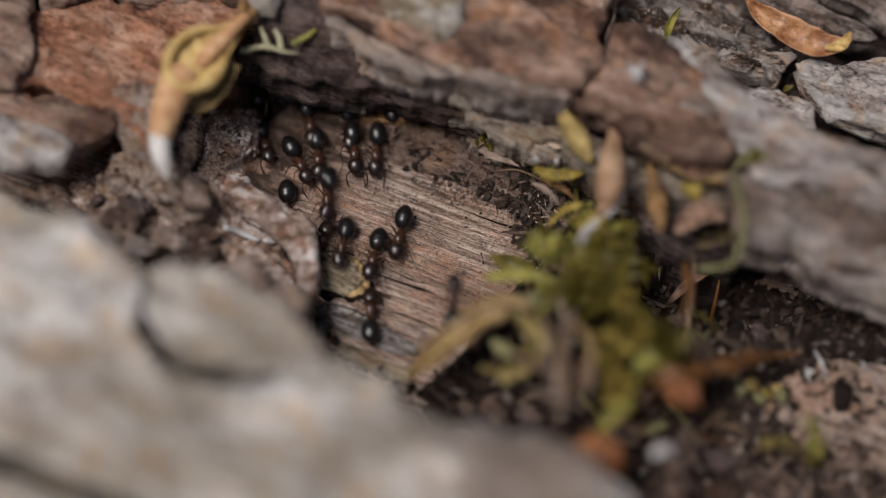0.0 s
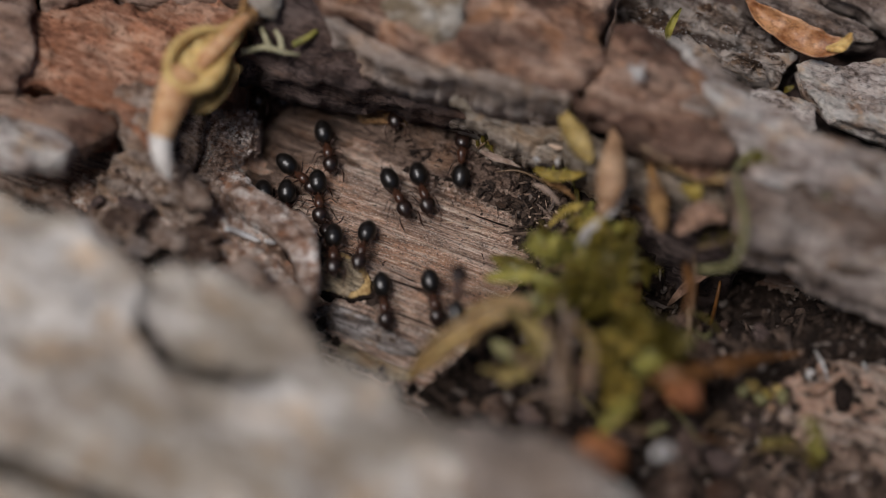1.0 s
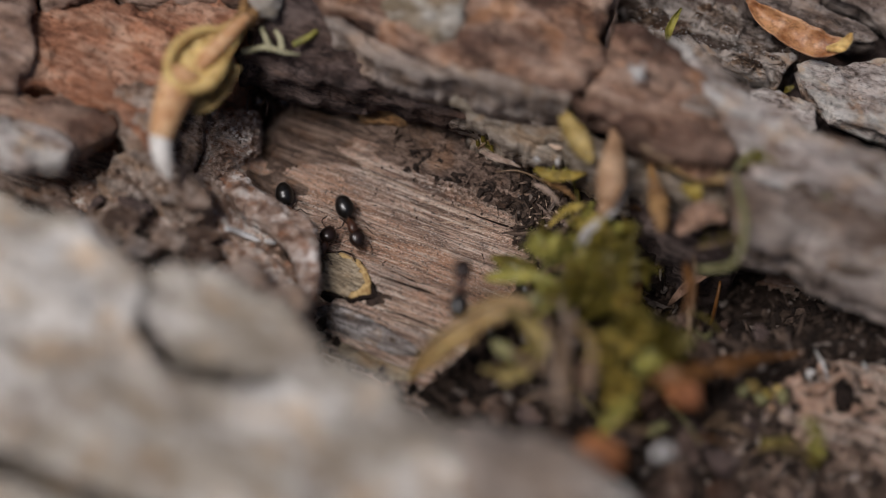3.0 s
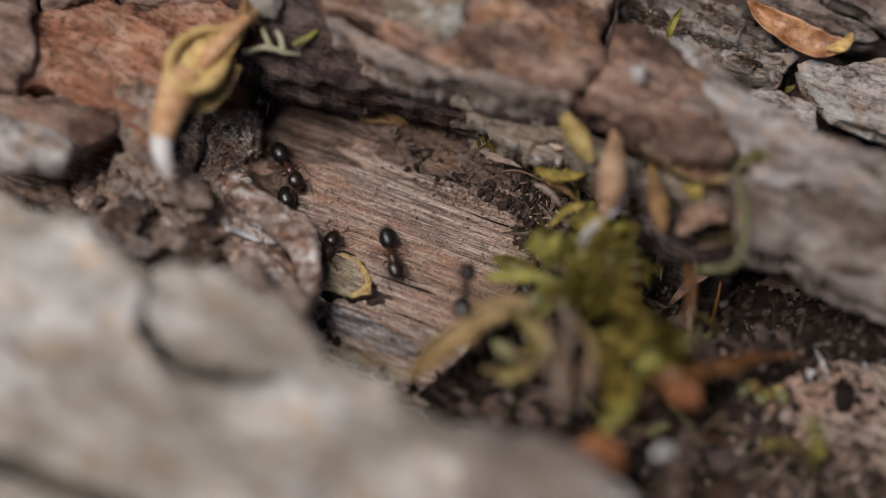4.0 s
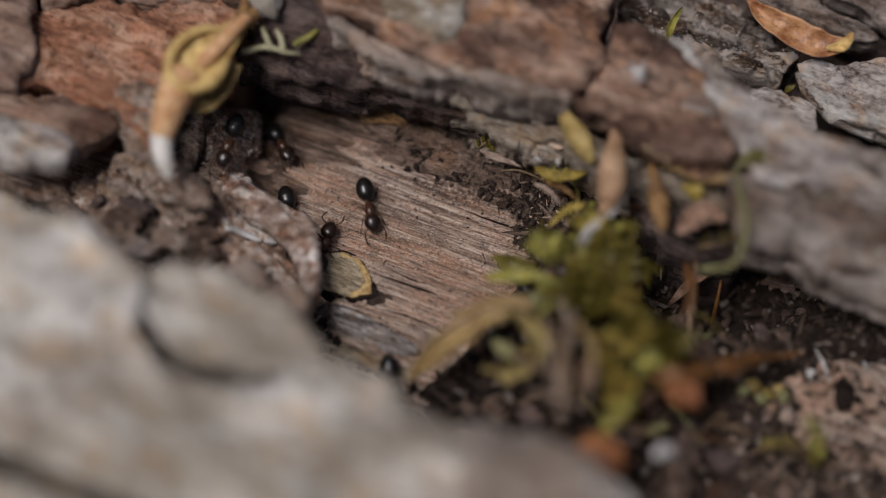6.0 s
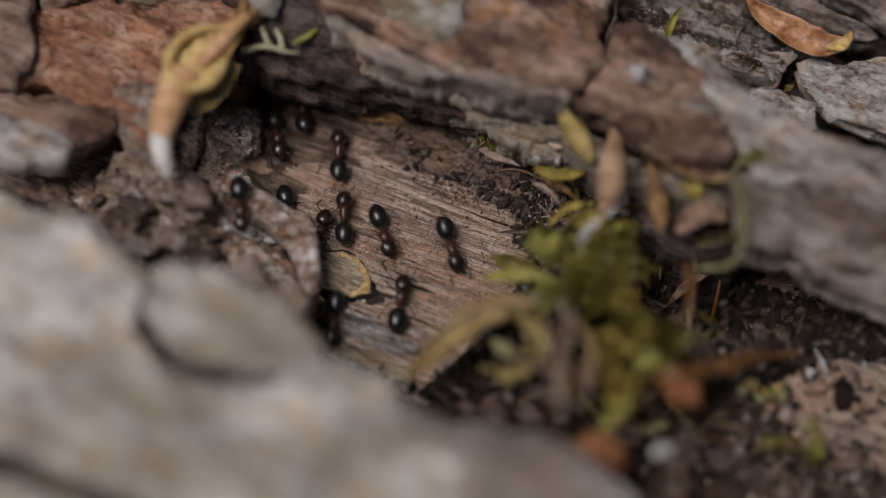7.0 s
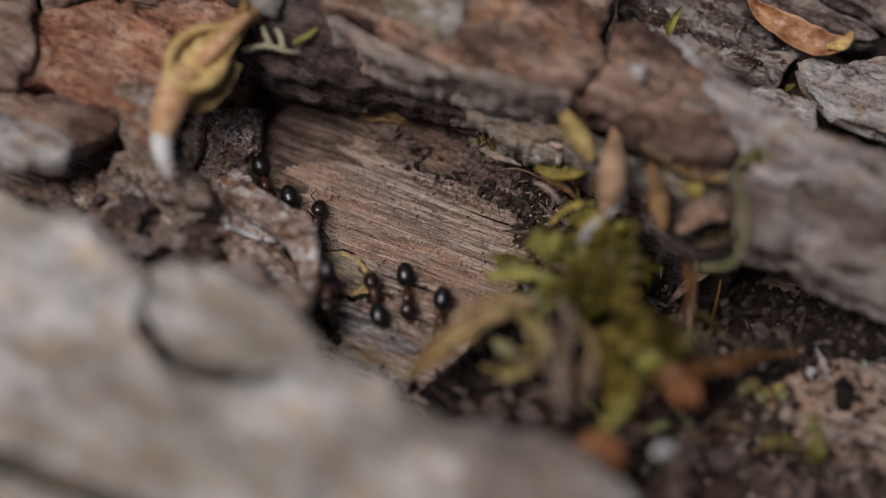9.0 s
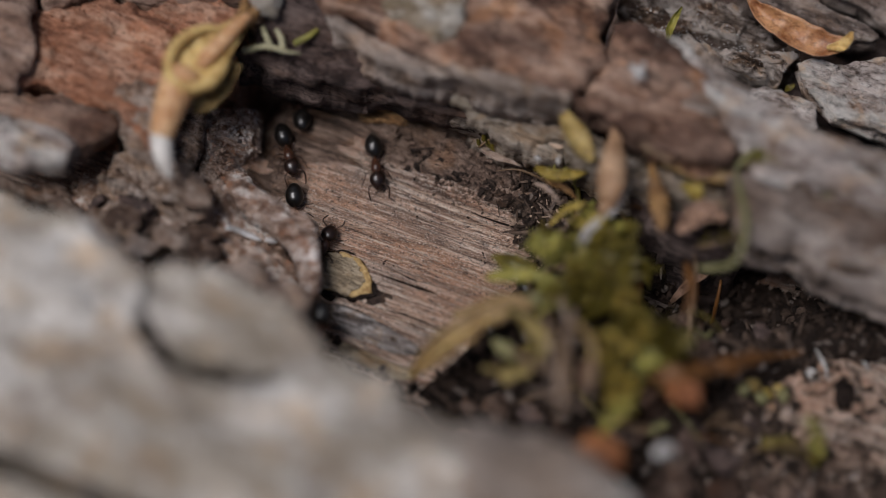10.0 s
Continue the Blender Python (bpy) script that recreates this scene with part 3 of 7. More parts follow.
def upper_bank():
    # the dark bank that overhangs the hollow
    # thin darker sheet on the floor: the corner's shade put into colour
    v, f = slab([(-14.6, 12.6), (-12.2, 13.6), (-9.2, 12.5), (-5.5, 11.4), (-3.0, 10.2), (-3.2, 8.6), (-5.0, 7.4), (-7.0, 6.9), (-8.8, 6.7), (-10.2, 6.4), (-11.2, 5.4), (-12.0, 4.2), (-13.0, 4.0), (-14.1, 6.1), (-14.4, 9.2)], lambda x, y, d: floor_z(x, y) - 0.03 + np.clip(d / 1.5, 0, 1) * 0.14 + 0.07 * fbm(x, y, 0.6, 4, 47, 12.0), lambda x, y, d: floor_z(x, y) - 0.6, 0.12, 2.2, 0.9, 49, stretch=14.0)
    tagged(part("corner_shade", mesh_of("corner_shade", v, f), SHADED_WOOD), "dark brown wood, coloured for shade, in the deep corner of the hollow", "wood", kind="structure")
    # black sheet that paints the shade inside the gallery mouth
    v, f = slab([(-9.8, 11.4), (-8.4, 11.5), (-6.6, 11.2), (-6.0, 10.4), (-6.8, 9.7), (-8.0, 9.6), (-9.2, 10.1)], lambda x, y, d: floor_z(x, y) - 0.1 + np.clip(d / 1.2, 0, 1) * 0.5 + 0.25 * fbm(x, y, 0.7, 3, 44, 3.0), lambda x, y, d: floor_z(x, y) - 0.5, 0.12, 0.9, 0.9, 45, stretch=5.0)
    tagged(part("black_wood_and_shade", mesh_of("black_wood_and_shade", v, f), DARK_SOFT), "black sheet for the shade inside the mouth of a gallery", "wood", kind="structure")
    bark_plate([(-6.6, 11.1), (-5.3, 11.6), (-4.0, 11.4), (-3.1, 10.5), (-2.3, 9.9), (-3.6, 9.7), (-4.8, 10.0), (-6.0, 10.2)], 1.3, OCHRE_BARK, "ochre flake of inner bark under the bank", relief=0.4, size=1.5, edge=0.3, seed=43, cell=0.15, ragged=0.3, under=0.2, flake=0.2)
    bark_plate([(-15.8, 11.8), (-14.3, 12.3), (-12.7, 14.1), (-9.5, 17.7), (-3.5, 14.1), (4.0, 10.5), (8.9, 9.5), (13.0, 7.7), (14.1, 4.3), (11.3, 5.2), (8.9, 6.6), (6.4, 6.2), (3.4, 7.5), (0.7, 8.3), (-2.7, 9.1), (-5.2, 9.7), (-7.7, 10.3), (-10.2, 10.8), (-12.3, 11.4), (-14.4, 12.4)],
               5.6, DARK_BARK, "dark purplish bank of bark over the hollow", rise=(0.0, 0.75), pivot=(-3.5, 9.2), under=2.4, side=BANK_SIDE, relief=0.6, size=4, edge=0.5, seed=41, cell=0.2, stretch=4, split=0.5, flake=0.35)
    bark_plate([(1.2, 10.2), (4.8, 10.6), (8.3, 9.4), (9.6, 7.3), (8.0, 5.7), (5.0, 5.9), (2.7, 6.6), (1.3, 7.7)], 5.0, LIP_BARK, "splintered grey-brown lower lip of the bank", relief=0.5, size=2.0, edge=0.8, seed=42, cell=0.18, stretch=5, split=0.9, under=0.8, flake=0.5, side=BANK_SIDE, rise=(0, 0.35), bite=0.9)
    bark_plate([(-2.2, 10.9), (0.7, 10.3), (3.9, 9.5), (7.2, 8.6), (9.1, 8.1), (9.0, 6.2), (6.5, 6.4), (3.8, 7.4), (1.2, 8.2), (-0.9, 9.2)],
               7.0, LIP_BARK, "grey-brown fibrous bark below the worn lip", rise=(0, 0.8), pivot=(2.7, 8.1), under=2.4, side=LIP_BARK, relief=0.5, size=2.5, edge=0.6, seed=46, cell=0.2, stretch=4, ragged=0.5, flake=0.3)
    bark_plate([(-9.7, 15.4), (-6.7, 17.8), (13.0, 19.7), (12.2, 14.5), (11.6, 12.2), (11.0, 10.1), (9.8, 8.0), (9.1, 7.1), (7.0, 7.3), (4.2, 8.5), (0.6, 9.3), (-3.4, 10.8), (-5.4, 11.9), (-7.0, 12.9), (-8.9, 14.3)],
               10.6, BROWN_BARK, "long brown plate of bark with a pale worn edge", rise=(0, 0.10), relief=0.7, size=5, edge=0.6, seed=44, under=6.5, stretch=5, flake=0.4, side=LIP_BARK)
    bark_plate([(-9.1, 14.4), (-7.0, 13.0), (-5.4, 12.0), (-3.4, 10.9), (0.6, 9.4), (4.2, 8.6), (7.0, 7.7), (9.1, 7.3), (8.9, 6.5), (6.7, 6.7), (3.9, 7.7), (0.6, 8.6), (-2.2, 9.4), (-3.8, 10.0), (-5.8, 11.1), (-7.8, 12.5), (-9.6, 13.9)],
               11.0, WORN_LIP, "pale worn lip along the brown plate", relief=0.4, size=3, edge=0.7, seed=45, under=6.5, stretch=6, cell=0.2, side=LIP_BARK)
    bark_plate([(-6.2, 19.1), (3.5, 20.1), (2.2, 14.7), (1.8, 12.9), (0.7, 10.9), (-0.4, 10.8), (-1.8, 11.5), (-4.1, 11.9), (-5.6, 13.1), (-6.4, 14.9)], 12.5, CREAM_BARK, "pale grey block of bark on the brown plate", relief=0.7, edge=1.0, seed=47)
    bark_plate([(12.2, 13.3), (14.8, 12.6), (17.3, 11.2), (19.1, 9.1), (20.2, 6.0), (20.8, 2.9), (18.4, 2.4), (15.3, 3.5), (12.0, 5.1), (9.3, 6.7), (9.8, 7.6), (11.0, 9.6)],
               10.2, BROWN_BARK, "reddish brown plate of bark split off by a dark crack", relief=0.8, size=4, edge=0.5, seed=51, under=7.5, rise=(-0.05, 0.03), split=0.5, wear=0.6, flake=0.5)
    bark_plate([(8.8, 7.1), (11.6, 6.0), (15.2, 4.4), (18.8, 3.3), (21.6, 3.1), (22.1, 1.1), (19.0, -0.1), (15.4, 0.8), (12.3, 2.3), (9.5, 4.5)], 7.0, LIP_BARK, "olive-brown crumbling bark below the reddish plate", rise=(0, 0.3), relief=1.0, size=2.5, edge=1.2, seed=52, cell=0.25, stretch=3, split=0.8, ragged=1.0, fine=0.4, flake=0.5, side=BANK_SIDE)
    bark_plate([(15.0, 12.9), (17.9, 12.6), (20.5, 9.6), (22.0, 7.5), (24.7, 5.5), (26.3, 4.6), (29.8, 3.3), (37.1, 0.4), (36.0, -8.2), (30.3, -6.7), (27.8, -5.6), (25.6, -4.4), (23.3, -3.5), (22.0, -3.1), (20.3, -1.4), (20.1, 1.0), (19.4, 2.8), (16.7, 4.6), (13.9, 6.8)],
               9.4, BROAD_BARK, "broad grey-brown ridge of bark with lengthwise furrows", relief=1.5, size=3, edge=1.2, seed=54, under=3.5, rise=(-0.03, 0.03), stretch=6, split=1.2, flake=0.5, furrow=2.2)
    bark_plate([(26.0, -4.6), (27.4, -3.0), (30.9, -2.4), (36.1, -3.2), (35.6, -7.2), (30.5, -6.7), (28.1, -5.9), (26.6, -5.4)], 8.8, GREY_BARK, "pale worn end of a bark ridge", relief=0.7, size=3, edge=1.5, seed=57, under=3.0, rise=(0, 0.05))
    bark_plate([(12.4, 5.8), (17.1, 6.8), (20.8, 5.5), (22.0, -0.4), (22.7, -2.6), (19.5, -2.8), (16.3, -1.7), (13.6, 0.5)], 4.6, DARK_BARK, "dark decayed bark under the moss", relief=0.8, size=2.5, edge=1.0, seed=59, fine=0.3)
    bark_plate([(15.5, 12.5), (18.2, 10.5), (20.7, 8.2), (22.4, 6.6), (24.5, 5.6), (26.3, 4.7), (27.6, 4.3), (29.9, 3.5), (36.3, 1.4), (35.9, -3.4), (31.9, -2.2), (28.1, -0.8), (25.1, 0.5), (23.0, -0.1), (21.6, 0.7), (20.7, 3.1), (19.6, 5.8), (18.1, 8.6), (16.4, 11.0)], 10.3, PINK_GREY, "pale weathered crest along the grey ridge", relief=0.5, size=2.5, edge=0.4, seed=58, under=8.0, split=0.5, stretch=4, flake=0.3, wear=0.5, rise=(-0.04, 0.0))


def far_bank():
    # low base in dark bark; its colour deepens the shade between plates
    bark_plate([(12.2, 29.3), (44.7, 29.3), (41.4, -0.6), (29.6, 4.8), (21.5, 7.6), (15.5, 14.7), (12.9, 17.2)], 0.6, DARK_BARK, "furrowed bark beyond the ridge, coloured dark for the shade in the gaps", relief=1.2, size=2.2, edge=0.8, seed=61, stretch=7, split=1.6, flake=0.4, crackle=0.7)
    ridge = bark_plate([(12.8, 18.4), (14.8, 20.0), (18.8, 20.0), (22.0, 18.4), (24.0, 16.4), (26.0, 14.4), (26.7, 13.3), (25.6, 12.4), (25.1, 11.3), (22.4, 11.9), (19.1, 13.3), (16.1, 15.1), (14.2, 16.3)], 4.4, GREY_BARK, "long cracked ridge of weathered grey bark", relief=0.5, size=2.5, edge=0.6, seed=69, cell=0.15, split=1.3, stretch=4, ragged=0.4, flake=0.5, corners=0, fine=0.6, grit=0.15, crackle=0.7, wear=0.5)
    bark_plate([(21.0, 10.9), (22.7, 10.6), (24.7, 10.2), (27.2, 9.0), (27.3, 7.1), (26.3, 6.6), (24.1, 7.6), (22.2, 8.8)], 5.6, PINK_GREY, "small pale plate of cracked bark", relief=0.25, edge=0.25, seed=64, cell=0.15, ragged=0.15, corners=0, flake=0.2, under=3.6, crackle=0.35)
    bark_plate([(26.1, 12.5), (27.4, 13.2), (29.9, 12.9), (34.9, 12.7), (37.5, 5.1), (33.5, 6.3), (31.2, 7.1), (28.6, 8.3), (27.7, 9.5), (26.6, 10.8)], 5.6, PINK_GREY, "broad pale plate of cracked bark", relief=0.3, edge=0.25, seed=66, cell=0.16, split=0.4, ragged=0.15, corners=0, flake=0.2, under=3.6, crackle=0.35)
    bark_plate([(21.9, 21.2), (27.2, 21.2), (29.1, 17.9), (31.9, 16.3), (32.7, 15.2), (30.5, 14.8), (27.7, 16.3), (24.8, 17.4), (22.8, 18.4)], 4.8, RIDGE_BARK, "splintered strip of grey bark", relief=0.5, edge=0.4, seed=72, cell=0.18, split=0.9, stretch=7, ragged=0.3, corners=0, under=2.5)
    bark_plate([(28.1, 21.2), (36.6, 21.2), (36.9, 15.3), (33.8, 15.8), (31.2, 17.7), (29.1, 18.8)], 5.2, BROAD_BARK, "thin strip of grey-brown bark beyond a dark gap", relief=0.4, edge=0.4, seed=74, cell=0.2, split=0.6, stretch=7, ragged=0.25, corners=0, under=3.0)
    return ridge


def rest_on(ob):
    """The height of a thing's upper side in mm, as a function of x and y."""
    p = np.array([v.co[:] for v in ob.data.vertices]) / MM
    return lambda x, y: float(p[np.hypot(p[:, 0] - x, p[:, 1] - y) < 0.35][:, 2].max(initial=-9.0))


build_ground()
build_log()
near_ridge()
RIM, FURROW = left_bank()
upper_bank()
FAR_RIDGE = far_bank()

# ---- small things ----
def stand_z(x, y):
    """What the ants stand on: the wood, and the chip and splinter that lie on it."""
    x, y = np.asarray(x, float), np.asarray(y, float)
    on_chip = np.exp(-(((x - CHIP[0]) / 1.9) ** 4 + ((y - CHIP[1]) / 1.7) ** 4))
    return floor_z(x, y) + 0.05 + 0.75 * on_chip + gnawed_lift(x, y)


CHIP = (-7.2, -2.1)


def tube(points, radii, sides=6, close=True):
    """A bent round rod through points in mm."""
    pts = [Vector(p) for p in points]
    v, f, n = [], [], len(points)
    for k, p in enumerate(pts):
        way = (pts[min(k + 1, n - 1)] - pts[max(k - 1, 0)]).normalized()
        side = way.cross(Vector((0, 0, 1)))
        side = side.normalized() if side.length > 0.05 else Vector((1, 0, 0))
        up = side.cross(way)
        for j in range(sides):
            a = 2 * math.pi * j / sides
            v.append((p + float(radii[k]) * (side * math.cos(a) + up * math.sin(a))) * MM)
    for k in range(n - 1):
        for j in range(sides):
            f.append((k * sides + j, k * sides + (j + 1) % sides, (k + 1) * sides + (j + 1) % sides, (k + 1) * sides + j))
    if close:
        f += [tuple(range(sides))[::-1], tuple((n - 1) * sides + j for j in range(sides))]
    return mesh_of("rod", v, f)


def spread_curve(points, steps):
    """A smooth line through points (Catmull-Rom), with any number of values each."""
    p = np.array(points, float)
    p = np.vstack([2 * p[0] - p[1], p, 2 * p[-1] - p[-2]])
    out = []
    for u in np.linspace(0, len(points) - 1, steps):
        k = min(int(u), len(points) - 2)
        t = u - k
        a, b, c, d = p[k:k + 4]
        out.append(0.5 * (2 * b + (c - a) * t + (2 * a - 5 * b + 4 * c - d) * t ** 2 + (3 * b - a - 3 * c + d) * t ** 3))
    return np.array(out)


def blade(path, widths, cup=0.4, thick=0.12, twist=(0, 0), steps=18, across_steps=8, ripple=0.1, seed=0, up=(0, 0, 1)):
    """A leaf or husk: a cupped strip of that width along a path in mm; cup is its depth as a share of the width."""
    line = spread_curve(path, steps)
    wide = np.maximum(np.interp(np.linspace(0, 1, steps), np.linspace(0, 1, len(widths)), widths), 0.03)
    v = []
    for side in (0, 1):
        for k in range(steps):
            way = Vector(line[min(k + 1, steps - 1)] - line[max(k - 1, 0)]).normalized()
            turn = radians(twist[0] + (twist[1] - twist[0]) * k / (steps - 1))
            right = way.cross(Vector(up))
            right = right.normalized() if right.length > 0.05 else Vector((1, 0, 0))
            over = right.cross(way)
            right, over = right * math.cos(turn) + over * math.sin(turn), over * math.cos(turn) - right * math.sin(turn)
            for j in range(across_steps + 1):
                s = j / across_steps * 2 - 1
                lift = cup * wide[k] * (s * s - 0.5) + ripple * float(fbm(k * 0.9 + 7 * seed, s * 2.0 + seed, 2.2, 2, seed, 1, 0)) * min(1, wide[k])
                p = Vector(line[k]) + right * float(s * wide[k] / 2) + over * float(lift - side * thick * (1 - 0.6 * s * s))
                v.append(p * MM)
    n, m, f = steps, across_steps + 1, []
    half = n * m
    for k in range(n - 1):
        for j in range(across_steps):
            a = k * m + j
            f.append((a, a + m, a + m + 1, a + 1))
            f.append((half + a, half + a + 1, half + a + m + 1, half + a + m))
        f += [(k * m, half + k * m, half + (k + 1) * m, (k + 1) * m), (k * m + m - 1, (k + 1) * m + m - 1, half + (k + 1) * m + m - 1, half + k * m + m - 1)]
    for k in (0, n - 1):
        for j in range(across_steps):
            a = k * m + j
            f.append((a, a + 1, half + a + 1, half + a) if k == 0 else (a + 1, a, half + a, half + a + 1))
    return mesh_of("blade", v, f)


def strand(path, radii, sides=7, steps=16):
    line = spread_curve([tuple(p) + (r,) for p, r in zip(path, radii)], steps)
    return tube([tuple(p[:3]) for p in line], [max(0.02, p[3]) for p in line], sides)


def lump(centre, size, seed, squash=0.7, rough=0.35, detail=2):
    """An irregular broken crumb."""
    bm = bmesh.new()
    bmesh.ops.create_icosphere(bm, subdivisions=detail, radius=1.0)
    r = random.Random(seed)
    sx, sy, turn = r.uniform(0.7, 1.25), r.uniform(0.7, 1.25), r.uniform(0, 6.3)
    for v in bm.verts:
        n = noise.noise(v.co * 1.3 + Vector((seed * 3.7, 0, 0))) + 0.5 * noise.noise(v.co * 3.1 + Vector((0, seed * 1.9, 0)))
        c = v.co * (1 + rough * n * 1.6)
        c = Vector((c.x * sx, c.y * sy, c.z * squash))
        c = Matrix.Rotation(turn, 3, "Z") @ Matrix.Rotation(r.uniform(-0.02, 0.02), 3, "X") @ c
        v.co = (c * size + Vector(centre)) * MM
    return bm


def leaf_mesh(places, length, width, seed=0):
    """Many small pointed moss leaves in one mesh: places of (root, way, up)."""
    r = random.Random(seed)
    v, f = [], []
    for root, way, up in places:
        way, up = way.normalized(), up.normalized()
        side = way.cross(up)
        side = side.normalized() if side.length > 0.05 else Vector((1, 0, 0))
        up = side.cross(way)
        long, wide, b = length * r.uniform(0.6, 1.25), width * r.uniform(0.7, 1.3), len(v)
        bend = r.uniform(-0.1, 0.5)
        for u, w in ((0, 0.35), (0.3, 1.0), (0.62, 0.75), (1.0, 0.05)):
            c = root + way * (u * long) + up * (bend * long * u * u)
            for s in (-0.5, 0, 0.5):
                v.append((c + side * (s * w * wide) + up * ((abs(s) * 0.5) * w * wide)) * MM)
        for k in range(3):
            for j in range(2):
                a = b + k * 3 + j
                f.append((a, a + 1, a + 4, a + 3))
    return mesh_of("leaves", v, f)


def moss_shoot(path, radius=0.16, leaf=1.1, width=0.42, count=40, spread=0.8, material=None, label="yellow-green moss shoot with small pointed leaves", seed=0, start=0.1):
    """A moss stem set with leaves."""
    r = random.Random(seed)
    shoot = tagged(new("moss_shoot"), label, "moss", "moss beside the hollow")
    shoot.empty_display_size = MM
    steps = 24
    line = spread_curve(path, steps)
    part("stem", tube([tuple(p) for p in line], [radius * (1 - 0.6 * k / steps) for k in range(steps)], 6), MOSS_STEM, shoot, "thin brownish moss stem")
    places = []
    for _ in range(count):
        u = r.uniform(start, 1.0) * (steps - 1)
        k = min(int(u), steps - 2)
        p = Vector(line[k]).lerp(Vector(line[k + 1]), u - k)
        way = Vector(line[k + 1] - line[k]).normalized()
        out = Vector((r.gauss(0, 1), r.gauss(0, 1), r.gauss(0.2, 1))).normalized()
        out = (out - way * out.dot(way)).normalized()
        places.append((p, way * (1 - spread * 0.6) + out * spread, out))
    part("leaves", leaf_mesh(places, leaf, width, seed), material or MOSS, shoot)
    return shoot


def thing(name, me, material, label, category, group=""):
    return tagged(part(name, me, material), label, category, group)


PALE_FIBRE = plain_material("pale_wood_fibre", (0.30, 0.20, 0.14), (0.52, 0.39, 0.29), 0.7, 0.6, 6, 0.05)
MOSS = plain_material("olive_moss", (0.048, 0.040, 0.006), (0.175, 0.135, 0.020), 0.5, 1.2, 1, 0.05, 0.35, 0.25, mottle=0.5)
MOSS_LIGHT = plain_material("yellow_green_moss", (0.135, 0.130, 0.022), (0.34, 0.30, 0.075), 0.5, 1.5, 1, 0.05, 0.3, 0.25, mottle=0.5)
MOSS_PALE = plain_material("pale_dull_moss", (0.120, 0.112, 0.044), (0.232, 0.216, 0.104), 0.6, 1.0, 1, 0.05, 0.3, 0.1, mottle=0.5)
MOSS_YELLOW = plain_material("yellow_ochre_moss", (0.16, 0.115, 0.020), (0.39, 0.29, 0.065), 0.55, 1.2, 1, 0.05, 0.3, 0.25, mottle=0.5)
MOSS_DRY = plain_material("dry_straw_moss", (0.15, 0.090, 0.036), (0.34, 0.235, 0.112), 0.55, 0.9, 1, 0.08, 0.3, 0.25, mottle=0.6)
LEAF_OLIVE = plain_material("olive_straw_leaf", (0.13, 0.092, 0.028), (0.33, 0.255, 0.095), 0.55, 0.9, 1, 0.08, 0.3, 0.25, mottle=0.6)
LEAF_YELLOW = plain_material("yellowish_dead_leaf", (0.20, 0.135, 0.035), (0.46, 0.34, 0.13), 0.55, 0.9, 1, 0.08, 0.3, 0.25, mottle=0.6)
MOSS_STEM = plain_material("moss_stem", (0.10, 0.06, 0.03), (0.24, 0.16, 0.10), 0.6, 0.8)
HUSK = plain_material("yellow_tan_husk", (0.38, 0.22, 0.065), (0.70, 0.51, 0.20), 0.5, 1.3, 1.4, 0.25, 0.4, 0.15, mottle=0.3)
PALE_STEM = plain_material("pinkish_grey_stem", (0.17, 0.115, 0.085), (0.40, 0.31, 0.25), 0.6, 0.9, 2, 0.08, 0.3, 0.1, mottle=0.4)
HUSK_BROWN = plain_material("brown_husk", (0.10, 0.045, 0.014), (0.34, 0.19, 0.07), 0.55, 0.9, 2, 0.2, 0.35, 0.1, mottle=0.5)
FLAP_OLIVE = plain_material("olive_tan_husk", (0.13, 0.085, 0.03), (0.36, 0.26, 0.11), 0.6, 1.0, 2, 0.2, 0.3, 0.15, mottle=0.5)
HUSK_PINK = plain_material("pinkish_tan_husk", (0.44, 0.20, 0.075), (0.72, 0.46, 0.25), 0.5, 1.2, 2, 0.25, 0.4, 0.15, mottle=0.4)
CRESCENT = plain_material("orange_tan_scale", (0.22, 0.080, 0.026), (0.50, 0.265, 0.125), 0.42, 1.6, 1.3, 0.15, 0.5, 0.25, 0.5)
THREAD = plain_material("pale_greenish_thread", (0.18, 0.165, 0.085), (0.42, 0.39, 0.25), 0.6, 0.8, 2, 0.08, 0.3, 0.1, mottle=0.6)
TAN_SCALE = plain_material("tan_bud_scale", (0.22, 0.11, 0.05), (0.47, 0.31, 0.19), 0.65, 2.4, 2, 0.15, 0.3, 0.1, 0.5)
CURLED_BROWN = plain_material("pinkish_brown_scale", (0.13, 0.07, 0.045), (0.34, 0.215, 0.15), 0.7, 1.0, 1, 0.15, 0.3, 0.1, 0.5)
RUST_LEAF = plain_material("rusty_brown_leaf", (0.050, 0.022, 0.007), (0.19, 0.080, 0.020), 0.55, 2.2, 2, 0.08, 0.35, 0.1, mottle=0.6)
RED_CHIP = plain_material("rusty_red_bark", (0.13, 0.040, 0.012), (0.33, 0.130, 0.045), 0.7, 1.5, 1, 0.15, mottle=0.5)
WHITE_BIT = plain_material("chalky_white", (0.28, 0.26, 0.24), (0.52, 0.50, 0.48), 0.6, 0.8, 1, 0.08)
TIP_WHITE = plain_material("papery_white", (0.44, 0.40, 0.36), (0.68, 0.65, 0.60), 0.6, 1.2, 1, 0.1)
WHITE_WET = plain_material("wet_white_fibre", (0.42, 0.40, 0.38), (0.66, 0.66, 0.66), 0.2, 0.8, 1, 0.02, 0.6)
CHIP_WOOD = bark_material("pale_straw_wood", (0.035, 0.026, 0.018), (0.36, 0.285, 0.19), (0.56, 0.47, 0.34), (0.22, 0.165, 0.11), 0.4, patch=1.5, grain=0.4, fine=0.15, stretch=5, depth=0.1)
CHIP_EDGE = plain_material("ochre_wood_edge", (0.26, 0.15, 0.05), (0.58, 0.41, 0.18), 0.7, 0.5, 1, 0.1)
